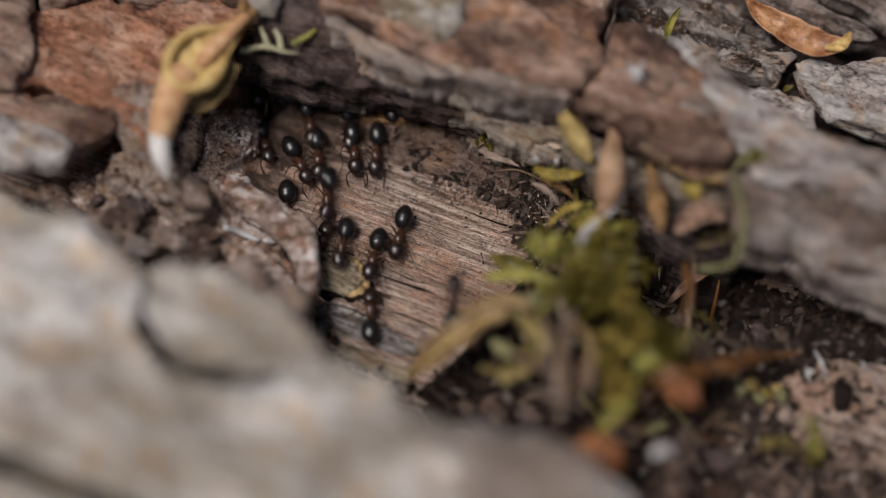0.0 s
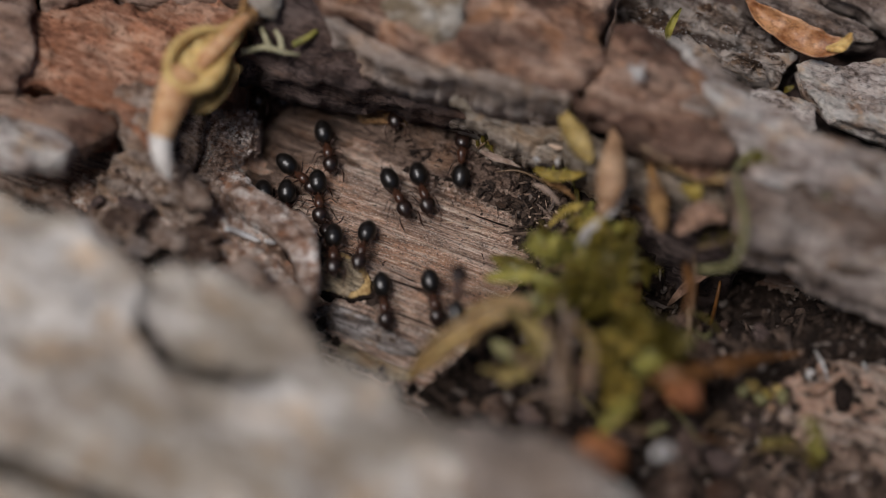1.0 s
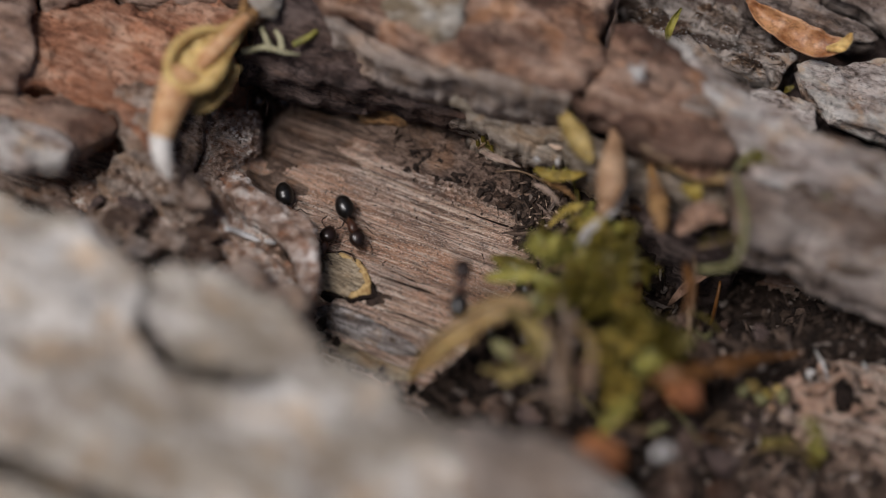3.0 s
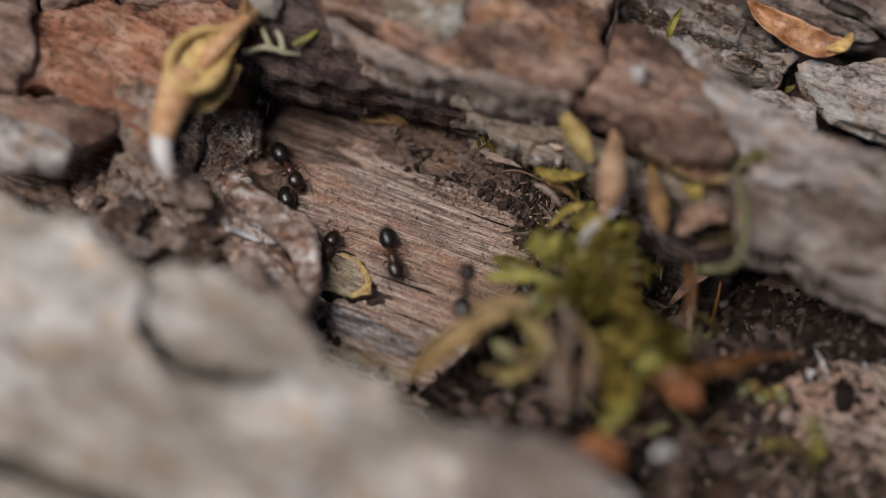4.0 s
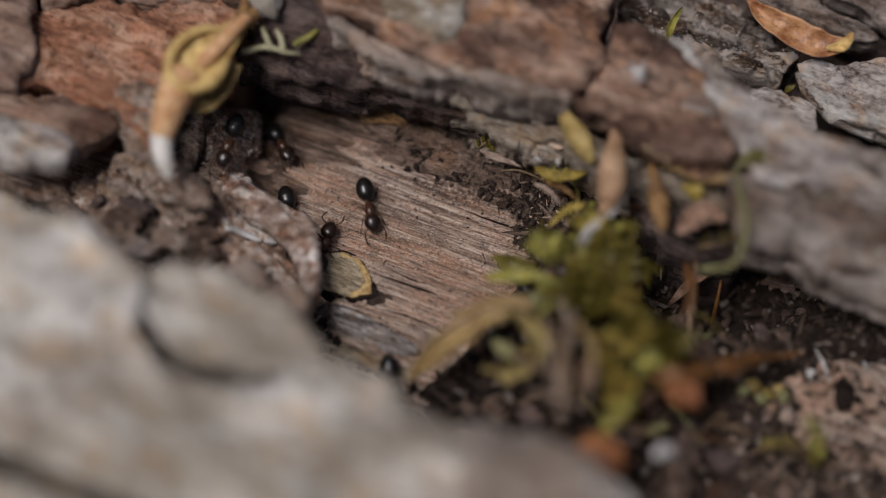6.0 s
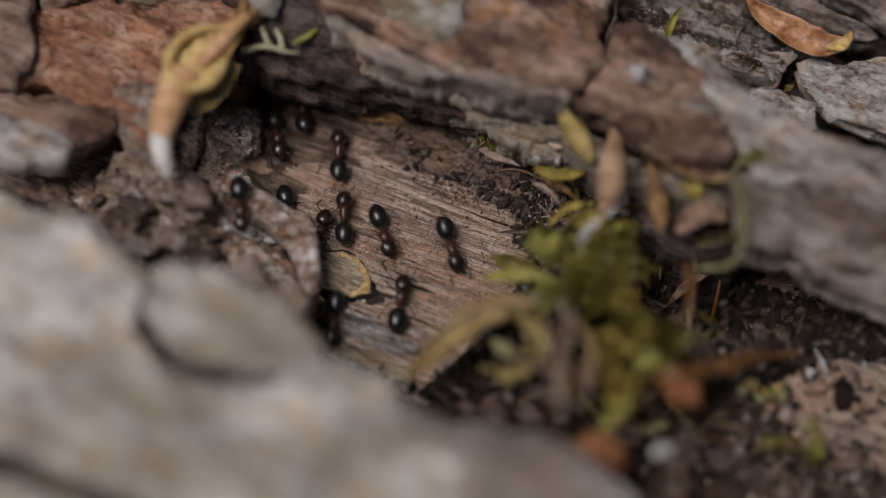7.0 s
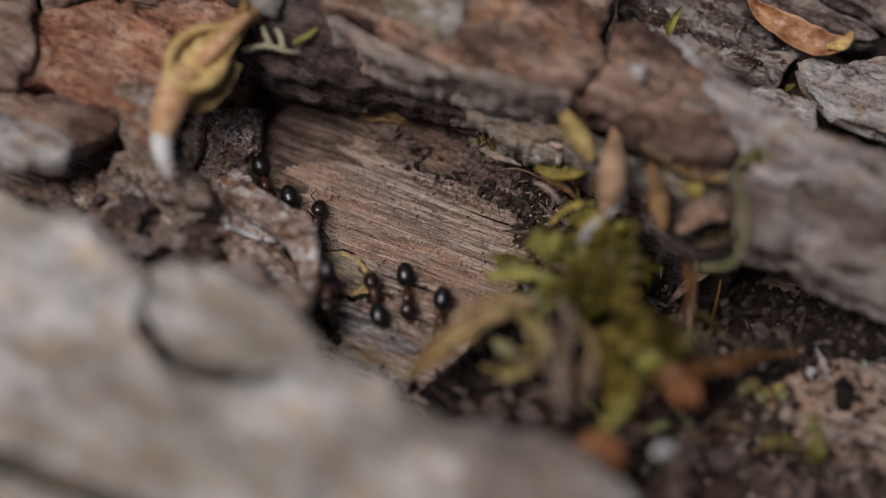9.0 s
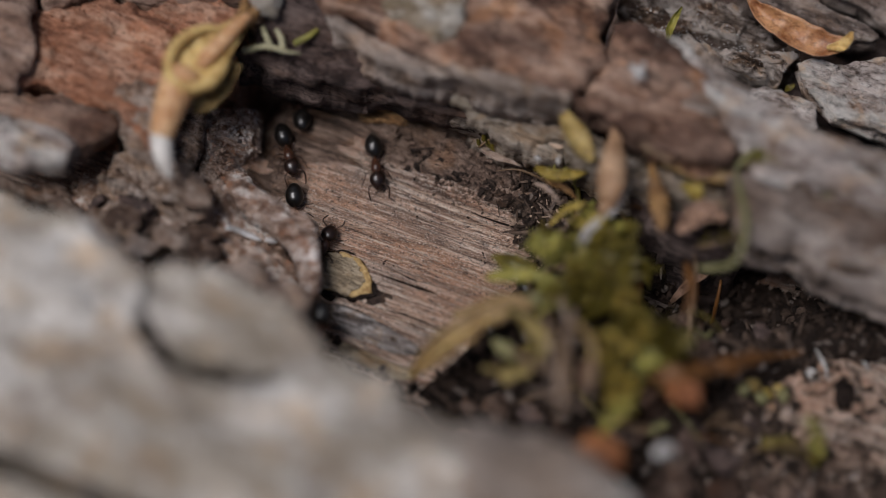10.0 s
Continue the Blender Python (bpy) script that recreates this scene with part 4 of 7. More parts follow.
# near-black for dark chips and stalks, and for shade painted as strips
BLACK_AND_SHADE = plain_material("black_wood_and_shade", (0.010, 0.007, 0.006), (0.035, 0.024, 0.019), 0.85, 0.6, 2, 0.2, 0.1, 0, 0.5)
GREY_WOOD = bark_material("silver_grey_wood", (0.04, 0.031, 0.027), (0.33, 0.285, 0.262), (0.76, 0.70, 0.665), (0.12, 0.088, 0.074), 0.5, patch=1.2, grain=0.5, fine=0.2, stretch=9, depth=0.3)


def crumb_material(name="mixed_crumbs", gain=1.0):
    m, t, s = nodes_of(name)
    geo = t.nodes.new("ShaderNodeNewGeometry")
    n = noise_of(t, 0.35, 1, 5, 0.7)
    tones = [(0.0, (0.014, 0.010, 0.008)), (0.45, (0.036, 0.025, 0.019)), (0.72, (0.10, 0.068, 0.050)), (0.92, (0.17, 0.12, 0.092)), (0.985, (0.36, 0.30, 0.26))]
    c = ramp(t, geo.outputs["Random Per Island"], [(p, tuple(min(0.5, v * gain) for v in q)) for p, q in tones])
    c = mix(t, ramp(t, n, [(0.35, (0.75,) * 3), (0.55, (0, 0, 0))]), c, (0.018, 0.013, 0.011))
    t.links.new(c, s.inputs["Base Color"])
    s.inputs["Roughness"].default_value, s.inputs["Specular IOR Level"].default_value = 0.85, 0.12
    bumped(t, s, (n, 0.15))
    return m


CRUMBS = crumb_material("mixed_crumbs", 0.55)
CRUMBS_BROWN = crumb_material("brown_crumbs", 1.3)
CRUMBS_PALE = crumb_material("pale_crumbs", 1.4)
SHAPES = []


def crumb_shapes():
    for k in range(9):
        bm = lump((0, 0, 0), 1.0, 60 + k, 0.7, 0.5, 1)
        SHAPES.append((np.array([v.co[:] for v in bm.verts]) / MM, [[v.index for v in f.verts] for f in bm.faces]))
        bm.free()


def scatter(name, outline, count, sizes, seed, label, surface, long=0.15, sink=0.15, category="debris", material=None):
    """Crumbs and splinters strewn within an outline, resting on a surface; uncountable, so one object."""
    r = np.random.RandomState(seed)
    shape = np.array(outline, float)
    lo, hi = shape.min(0), shape.max(0)
    pts = r.uniform(lo, hi, (count * 6, 2))
    pts = pts[inside_distance(pts[:, 0], pts[:, 1], shape) + 1.2 * fbm(pts[:, 0], pts[:, 1], 3, 2, seed) > 0][:count]
    V, F, base = [], [], 0
    for x, y in pts:
        sv, sf = SHAPES[r.randint(len(SHAPES))]
        s = sizes[0] * (sizes[1] / sizes[0]) ** (r.rand() ** 2)
        stretch = np.array([1, 1, 1.0])
        if r.rand() < long:
            stretch = np.array([3.2, 0.45, 0.45])
        a = r.rand(3) * 6.28
        m = np.array(Euler((a[0] * 0.15, a[1] * 0.08, a[2])).to_matrix())
        v = (sv * stretch * s * r.uniform(0.75, 1.25, 3)) @ m.T
        z = float(surface(x, y)) - v[:, 2].min() - sink * s
        V.append(v + np.array([x, y, z]))
        F += [[i + base for i in q] for q in sf]
        base += len(sv)
    ob = part(name, mesh_of(name, np.concatenate(V) * MM, F, False), material or CRUMBS)
    return tagged(ob, label, category, kind="stuff")


def soil_z(x, y):
    """Height of the dark soil that fills the furrow beside the moss."""
    x, y = np.asarray(x, float), np.asarray(y, float)
    mound = 2.6 * np.exp(-(((x - 10) / 7) ** 2 + ((y + 5) / 7) ** 2))
    return floor_z(x, y) + 0.7 + mound + 0.55 * fbm(x, y, 2.2, 4, 71)


def soil_bed():
    outline = [(5.8, 4.6), (7.5, 7.5), (11.7, 8.9), (17.6, 7.5), (22.6, 0.1), (27.4, -3.1), (34.8, -6.6), (34.5, -9.7), (28.1, -9.2), (25.0, -9.9), (21.8, -12.7), (19.7, -16.0), (18.5, -22.6), (14.2, -22.6), (12.1, -18.1), (7.0, -15.6), (3.0, -14.4), (0.2, -13.5), (-1.8, -11.8), (-1.6, -10.6), (0.2, -9.2), (1.9, -7.5), (3.9, -5.8), (5.0, -3.1), (7.5, -1.8), (6.9, 0.5)]
    top = lambda x, y, d: floor_z(x, y) - 0.2 + (soil_z(x, y) - floor_z(x, y) + 0.2) * np.clip(d / 1.6, 0, 1) ** 0.6
    v, f = slab(outline, top, lambda x, y, d: floor_z(x, y) - 0.8, 0.35, 0.6, 2.0, 73)
    tagged(part("soil", mesh_of("soil", v, f), SOIL), "dark crumbly soil filling the furrow beside the moss", "soil", kind="structure")
    crumb_shapes()
    scatter("soil_crumbs", [(4.9, 5.5), (7.0, 7.7), (9.5, 6.0), (9.4, 0.5), (8.5, -1.8), (6.7, -0.8), (5.3, 2.8)], 800, (0.07, 0.42), 3, "dark crumbs of soil and frass at the edge of the hollow", soil_or_floor, 0.25, material=CRUMBS_BROWN)
    scatter("soil_crumbs", [(15.1, -0.2), (21.3, -0.6), (27.3, -3.3), (33.2, -6.0), (32.8, -9.9), (25.6, -9.4), (20.5, -13.7), (16.6, -12.8), (14.9, -6.0)], 1500, (0.09, 0.50), 5, "dark crumbs of soil, bark and rotten wood", soil_or_floor, 0.2)
    scatter("soil_crumbs", [(24.5, -10.6), (25.7, -14.0), (27.8, -15.7), (32.4, -17.4), (32.2, -19.8), (18.4, -19.8), (19.8, -14.8), (22.1, -11.5)], 1700, (0.06, 0.42), 7, "mixed brown crumbs scattered on the wood", soil_or_floor, 0.3, material=CRUMBS_BROWN)
    scatter("soil_crumbs", [(21.6, -11.1), (24.9, -11.1), (25.7, -14.1), (27.7, -16.2), (30.7, -17.9), (30.6, -19.9), (18.7, -19.9), (20.2, -15.0)], 420, (0.12, 0.6), 6, "greyish brown crumbs of bark lying on the wood", soil_or_floor, 0.2, material=CRUMBS_BROWN)
    scatter("soil_crumbs", [(25.1, -8.9), (33.2, -9.3), (32.5, -16.5), (25.9, -14.4)], 280, (0.06, 0.30), 8, "dark crumbs strewn over the bare wood", soil_or_floor, 0.5)
    scatter("soil_crumbs", [(-1.0, -9.2), (2.7, -7.5), (7.2, -5.8), (12.9, -5.8), (19.1, -11.8), (19.5, -19.3), (13.2, -19.3), (8.6, -16.0), (3.0, -14.8), (-1.0, -11.8)], 1300, (0.08, 0.55), 9, "brown crumbs and bark dust below the moss", soil_or_floor, 0.2)
    scatter("frass", [(-9.6, 11.6), (-2.7, 10.4), (3.2, 9.0), (7.5, 6.9), (9.0, 1.7), (6.5, -1.4), (4.0, -2.8), (1.9, 0.8), (-1.0, 5.0), (-6.1, 8.3)], 150, (0.04, 0.14), 11, "fine dark frass sprinkled on the gnawed wood", lambda x, y: floor_z(x, y) + gnawed_lift(x, y), 0.1)
    scatter("gnawed_crumbs", [(-4.0, 8.7), (-2.3, 8.1), (0.7, 6.3), (3.2, 4.7), (6.1, 2.3), (7.3, 0.7), (8.4, 1.6), (8.5, 4.9), (6.6, 7.5), (2.8, 9.1), (-1.0, 10.0), (-3.6, 9.9)], 520, (0.06, 0.34), 27, "clods of gnawed brown wood at the edge of the hollow", lambda x, y: floor_z(x, y) + gnawed_lift(x, y), 0.15, material=GNAWED_WOOD)
    scatter("gnawed_crumbs", [(-4.2, 8.4), (-3.3, 7.0), (-0.8, 5.7), (2.8, 3.7), (6.1, 1.4), (6.9, 1.9), (3.2, 4.7), (-0.6, 6.7), (-2.9, 8.3)], 260, (0.05, 0.24), 28, "brown crumbs along the gnawed edge", lambda x, y: floor_z(x, y) + gnawed_lift(x, y), 0.15, 0.35, material=GNAWED_WOOD)
    scatter("gnawed_crumbs", [(-4.4, 9.0), (-3.6, 7.6), (-2.4, 6.9), (-0.4, 6.1), (1.4, 5.1), (3.4, 3.7), (5.4, 2.2), (7.0, 1.0), (7.6, 1.6), (5.6, 3.0), (3.6, 4.6), (1.6, 5.9), (-0.4, 6.9), (-2.2, 7.7), (-3.2, 8.9)], 120, (0.10, 0.42), 30, "blackish clods along the gnawed edge", lambda x, y: floor_z(x, y) + gnawed_lift(x, y), 0.15, 0.3, material=DARK_SOFT)
    scatter("wood_dust", [(-12.1, 8.0), (-6.1, 8.3), (0.7, 5.1), (6.3, 0.7), (4.0, -4.5), (-1.8, -8.0), (-5.9, -5.3), (-9.3, 0.5)], 650, (0.025, 0.085), 29, "pale grains of wood dust on the bare wood", floor_z, 0.3, material=PALE_FIBRE)
    scatter("frass", [(-13.9, 10.6), (-3.6, 8.4), (6.1, 1.0), (3.1, -5.3), (-2.6, -8.0), (-8.9, -1.3)], 160, (0.03, 0.10), 13, "fine specks of dust on the bare wood", floor_z, 0.2)
    scatter("soil_crumbs", [(-9.8, -4.7), (-7.5, -6.9), (-5.8, -8.6), (-1.0, -9.9), (1.4, -12.5), (-3.4, -12.5), (-7.4, -10.8), (-9.9, -7.3)], 160, (0.1, 0.6), 15, "dark crumbs in the shade below the ridge", soil_or_floor, 0.25)
    scatter("soil_crumbs", [(5.1, 5.1), (7.0, 7.0), (9.1, 6.0), (9.2, 1.4), (8.3, -0.9), (6.9, -0.4), (5.5, 2.6)], 170, (0.08, 0.36), 33, "pale brown crumbs of wood among the dark ones", lambda x, y: soil_or_floor(x, y) + 0.15, 0.4, 0.0, material=CRUMBS_PALE)
    scatter("soil_crumbs", [(18.5, -6.0), (22.2, -6.0), (26.5, -7.7), (26.4, -9.4), (22.0, -9.4), (20.2, -12.0), (18.8, -9.4)], 130, (0.1, 0.45), 34, "greyish crumbs strewn over the dark soil", lambda x, y: soil_or_floor(x, y) + 0.15, 0.2, 0.0, material=CRUMBS_PALE)
    scatter("soil_crumbs", PILE, 420, (0.07, 0.34), 41, "dark clods and frass heaped where the bare wood ends", pile_z, 0.35, 0.1)
    scatter("soil_crumbs", PILE, 200, (0.10, 0.42), 42, "blackish clods heaped where the bare wood ends", lambda x, y: pile_z(x, y) + 0.1, 0.15, 0.1, material=DARK_SOFT)
    scatter("wood_splinters", PILE, 60, (0.05, 0.15), 43, "pale splinters of wood on the heap of crumbs", lambda x, y: pile_z(x, y) + 0.2, 0.8, 0.0, material=PALE_FIBRE)
    scatter("wood_splinters", [(4.9, 5.1), (7.0, 6.8), (9.1, 5.6), (9.0, 0.5), (7.9, -1.3), (6.0, -0.4)], 70, (0.05, 0.16), 23, "pale splinters of chewed wood on the dark crumbs", lambda x, y: soil_or_floor(x, y) + 0.25, 1.0, 0.0, material=PALE_FIBRE)
    scatter("wood_splinters", [(20.6, -5.8), (25.0, -7.1), (31.5, -7.9), (31.2, -11.0), (24.8, -10.1), (19.8, -12.7)], 30, (0.05, 0.16), 24, "dull splinters of wood strewn over the soil", lambda x, y: soil_or_floor(x, y) + 0.2, 1.0, 0.1, material=CRUMBS_BROWN)
    scatter("bark_grit", [(-18.1, 9.4), (-16.4, 11.3), (-14.5, 11.8), (-13.7, 9.6), (-13.9, 6.6), (-14.2, 5.0), (-15.9, 5.0), (-17.1, 4.0), (-18.2, 5.4)], 1100, (0.04, 0.17), 19, "fine brown grit of decayed bark on the rim", rest_on(RIM), 0.1, material=CRUMBLY_RIM)
    scatter("bark_grit", [(14.0, 16.6), (15.4, 18.6), (18.8, 18.4), (21.5, 16.6), (24.0, 14.4), (25.4, 12.8), (24.6, 11.8), (22.0, 12.4), (19.0, 13.8), (16.0, 15.4)], 230, (0.03, 0.09), 37, "pale grains of lichen dust on the cracked ridge", rest_on(FAR_RIDGE), 0.1, material=WHITE_BIT)
    scatter("bark_grit", [(-19.6, -1.1), (-16.3, -2.0), (-12.2, -4.6), (-9.7, -5.5), (-10.1, -6.7), (-13.7, -6.3), (-17.8, -4.2)], 120, (0.08, 0.35), 20, "crumbs of brown bark below the rim", rest_on(RIM), 0.15, material=GRAIN_BARK)

    scatter("bark_grit", [(-23.7, 4.9), (-21.1, 5.4), (-18.1, 4.0), (-17.0, 1.3), (-16.5, -1.8), (-18.2, -3.4), (-21.4, -2.7), (-23.9, -1.4), (-26.0, -0.2), (-25.5, 1.9)], 260, (0.06, 0.26), 25, "crumbs of brown bark lying in the furrow", rest_on(FURROW), 0.15, material=GRAIN_BARK)


PILE = [(4.9, 4.6), (5.9, 5.3), (7.1, 4.1), (8.2, 1.0), (8.4, -1.3), (6.9, -2.6), (6.2, -1.3), (5.4, 0.9)]


def pile_z(x, y):
    """Ground under the heap of crumbs where the bare wood ends."""
    return max(soil_or_floor(x, y), float(floor_z(x, y)) + float(gnawed_lift(x, y)))


SOIL_LINE = np.array([(5.8, 4.6), (7.5, 7.5), (11.7, 8.9), (17.6, 7.5), (22.6, 0.1), (27.4, -3.1), (34.8, -6.6), (34.5, -9.7), (28.1, -9.2), (25.0, -9.9), (21.8, -12.7), (19.7, -16.0), (18.5, -22.6), (14.2, -22.6), (12.1, -18.1), (7.0, -15.6), (3.0, -14.4), (0.2, -13.5), (-1.8, -11.8), (-1.6, -10.6), (0.2, -9.2), (1.9, -7.5), (3.9, -5.8), (5.0, -3.1), (7.5, -1.8), (6.9, 0.5)])


def inside_soil(x, y):
    return inside_distance(np.array([float(x)]), np.array([float(y)]), SOIL_LINE)[0] > 1.0


def soil_or_floor(x, y):
    d = inside_distance(np.array([float(x)]), np.array([float(y)]), SOIL_LINE)[0]
    low = float(floor_z(x, y))
    return low if d <= 0 else max(low, low - 0.2 + (float(soil_z(x, y)) - low + 0.2) * min(d / 1.6, 1) ** 0.6)


GNAWED = np.array([(-6.1, 10.0), (-5.2, 8.9), (-4.0, 8.1), (-2.9, 7.0), (-1.0, 6.1), (0.7, 5.3), (2.8, 3.9), (4.4, 2.7), (6.3, 1.1), (8.4, 0.3), (9.5, 4.9), (7.0, 7.9), (2.8, 9.7), (-3.6, 11.1), (-5.5, 10.8)])


def gnawed_lift(x, y):
    d = inside_distance(np.atleast_1d(np.asarray(x, float)), np.atleast_1d(np.asarray(y, float)), GNAWED)
    return float(np.clip(d, 0, 1)[0]) * 0.5


def hollow_details():
    v, f = slab(GNAWED, lambda x, y, d: floor_z(x, y) - 0.08 + np.clip(d / 0.7, 0, 1) * 0.5 + 0.32 * fbm(x, y, 1.4, 4, 81, 1.8) + 0.22 * fbm(x, y, 0.5, 3, 82, 1.5) + 0.06 * d, lambda x, y, d: floor_z(x, y) - 0.5, 0.15, 1.1, 1.6, 83, stretch=2.6)
    tagged(part("gnawed_wood", mesh_of("gnawed_wood", v, f), GNAWED_WOOD), "rough gnawed layer of dark brown wood under the bark", "wood", kind="structure")
    chip = tagged(new("wood_chip"), "pale straw-coloured wood chip with an ochre edge", "wood chip")
    chip.empty_display_size = MM
    out = [(-9.3, -0.5), (-8.3, -0.4), (-7.5, -0.3), (-6.2, -0.9), (-5.6, -1.6), (-5.2, -2.8), (-5.3, -3.6), (-6.7, -4.0), (-8.0, -3.5), (-9.2, -3.1)]
    v, f = slab(out, lambda x, y, d: floor_z(CHIP[0], CHIP[1]) + 0.72 - 0.10 * np.exp(-d / 0.12) + 0.03 * fbm(x, y, 0.5, 3, 3, 5), lambda x, y, d: floor_z(x, y) - 0.1 + 0 * x, 0.12, 0.10, 0.6, 85, stretch=1, corners=0)
    # slightly larger black slab beneath: the chip's surrounding shadow as colour
    dark = np.array(out) * 1.13 - np.mean(np.array(out), 0) * 0.13
    part("shadow_edge", mesh_of("shadow_edge", *slab(dark, lambda x, y, d: floor_z(CHIP[0], CHIP[1]) + 0.5 + 0.1 * fbm(x, y, 0.6, 3, 5), lambda x, y, d: floor_z(x, y) - 0.3, 0.12, 0.2, 0.8, 86, corners=0)), BLACK_AND_SHADE, chip, "black outline for the shadow around the chip")
    part("chip_body", mesh_of("chip_body", v, f), CHIP_EDGE, chip, "ochre edge of the chip")
    inner = np.array(out) * 0.92 + np.mean(np.array(out), 0) * 0.08 - np.array([0.5, 0.0])
    v, f = slab(inner, lambda x, y, d: floor_z(CHIP[0], CHIP[1]) + 0.80 + 0.05 * fbm(x, y, 0.5, 3, 3, 6), lambda x, y, d: floor_z(CHIP[0], CHIP[1]) + 0.4 + 0 * x, 0.10, 0.28, 0.6, 87, stretch=1, corners=0)
    part("chip_face", mesh_of("chip_face", v, f), CHIP_WOOD, chip, "pale grained face")
    v, f = slab([(-5.7, -2.8), (-5.0, -2.8), (-4.5, -3.2), (-3.8, -3.6), (-3.9, -4.1), (-4.8, -4.3), (-5.6, -4.0)], lambda x, y, d: floor_z(x, y) + 0.06 + 0.16 * fbm(x, y, 0.7, 3, 4, 2), lambda x, y, d: floor_z(x, y) - 0.4, 0.12, 0.35, 1.0, 89)
    tagged(part("dark_patch", mesh_of("dark_patch", v, f), DARK_SOFT), "rough near-black patch of wood beside the pale chip", "wood")
    v, f = slab([(-9.0, -4.1), (-7.6, -4.3), (-5.5, -5.2), (-3.4, -6.5), (-1.8, -7.5), (-1.5, -8.2), (-2.6, -8.7), (-4.2, -8.1), (-6.3, -6.9), (-8.1, -5.9), (-9.2, -5.2)], lambda x, y, d: floor_z(x, y) + 0.35 + 0.25 * fbm(x, y, 0.55, 3, 5, 12) - 0.2 * np.exp(-d / 0.3), lambda x, y, d: floor_z(x, y) - 0.3, 0.18, 0.3, 1.5, 91, stretch=4)
    tagged(part("wood_splinter", mesh_of("wood_splinter", v, f), GREY_WOOD), "flat splinter of silver-grey striped wood", "wood splinter")
    v, f = slab([(-8.1, -6.8), (-5.9, -7.8), (-3.4, -9.0), (-1.8, -9.5), (-2.6, -10.2), (-5.0, -9.6), (-7.5, -8.2)], lambda x, y, d: floor_z(x, y) + 0.3 + 0.2 * fbm(x, y, 0.6, 3, 6, 12) - 0.2 * np.exp(-d / 0.3), lambda x, y, d: floor_z(x, y) - 0.3, 0.2, 0.3, 1.5, 93, stretch=4)
    tagged(part("wood_splinter", mesh_of("wood_splinter", v, f), CHIP_WOOD), "flat splinter of pale brown wood", "wood splinter")
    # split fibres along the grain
    # black strips laid on the wood paint the shade of narrow grooves
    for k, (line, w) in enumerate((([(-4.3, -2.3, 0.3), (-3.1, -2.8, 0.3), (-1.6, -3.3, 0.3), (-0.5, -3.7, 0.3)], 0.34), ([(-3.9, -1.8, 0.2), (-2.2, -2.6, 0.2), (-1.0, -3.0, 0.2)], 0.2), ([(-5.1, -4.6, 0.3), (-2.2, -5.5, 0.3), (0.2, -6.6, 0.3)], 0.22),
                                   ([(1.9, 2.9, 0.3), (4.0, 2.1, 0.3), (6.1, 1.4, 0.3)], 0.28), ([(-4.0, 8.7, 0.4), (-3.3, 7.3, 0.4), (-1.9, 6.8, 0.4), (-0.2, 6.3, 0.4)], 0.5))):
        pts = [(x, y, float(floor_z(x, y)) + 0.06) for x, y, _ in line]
        thing("groove_shade" if k != 2 else "wood_fibre", blade(pts, [0.03, w * 0.45, w * 0.6, 0.03], 0.3, 0.06, ripple=0.15, seed=k, steps=22), BLACK_AND_SHADE, "narrow black strip for the shade in a groove along the wood grain", "wood")
    for k, line in enumerate(([(-6.1, 6.5, 0.0), (-1.0, 4.4, 0.0), (4.9, 2.1, 0.0)], [(-7.7, 2.1, 0.0), (-3.5, 1.0, 0.0), (0.7, -0.2, 0.0)], [(-0.2, 2.3, 0.0), (2.8, 1.9, 0.0), (5.9, 1.3, 0.0)], [(-9.1, 8.0, 0.0), (-7.0, 7.3, 0.0), (-4.0, 6.2, 0.0)], [(-5.2, -0.4, 0.0), (-2.7, -1.1, 0.0), (0.2, -2.3, 0.0)], [(-3.9, -5.3, 0.0), (-1.0, -6.2, 0.0), (0.7, -7.1, 0.0)], [(26.9, -11.0, 0.0), (29.3, -11.8, 0.0), (32.0, -12.9, 0.0)], [(26.4, -12.9, 0.0), (28.7, -13.7, 0.0), (31.5, -14.6, 0.0)], [(27.4, -10.1, 0.0), (29.8, -11.0, 0.0), (32.5, -12.0, 0.0)], [(26.7, -14.1, 0.0), (29.4, -15.2, 0.0), (32.1, -16.2, 0.0)])):
        r = random.Random(k)
        pts = [(x, y, float(floor_z(x, y)) + 0.02) for x, y, _ in spread_curve(line, 18)]
        thing("wood_fibre", strand(pts, [0.015] + [0.02 + 0.03 * r.random() for _ in range(16)] + [0.01], 6, 36), PALE_FIBRE, "raised pale fibre of the weathered wood", "wood", "loose wood fibres")


GNAWED_WOOD = bark_material("gnawed_brown_wood", (0.05, 0.033, 0.025), (0.22, 0.146, 0.11), (0.40, 0.29, 0.225), (0.15, 0.095, 0.065), 0.6, patch=3, grain=0.7, fine=0.22, stretch=3.0, depth=0.35)


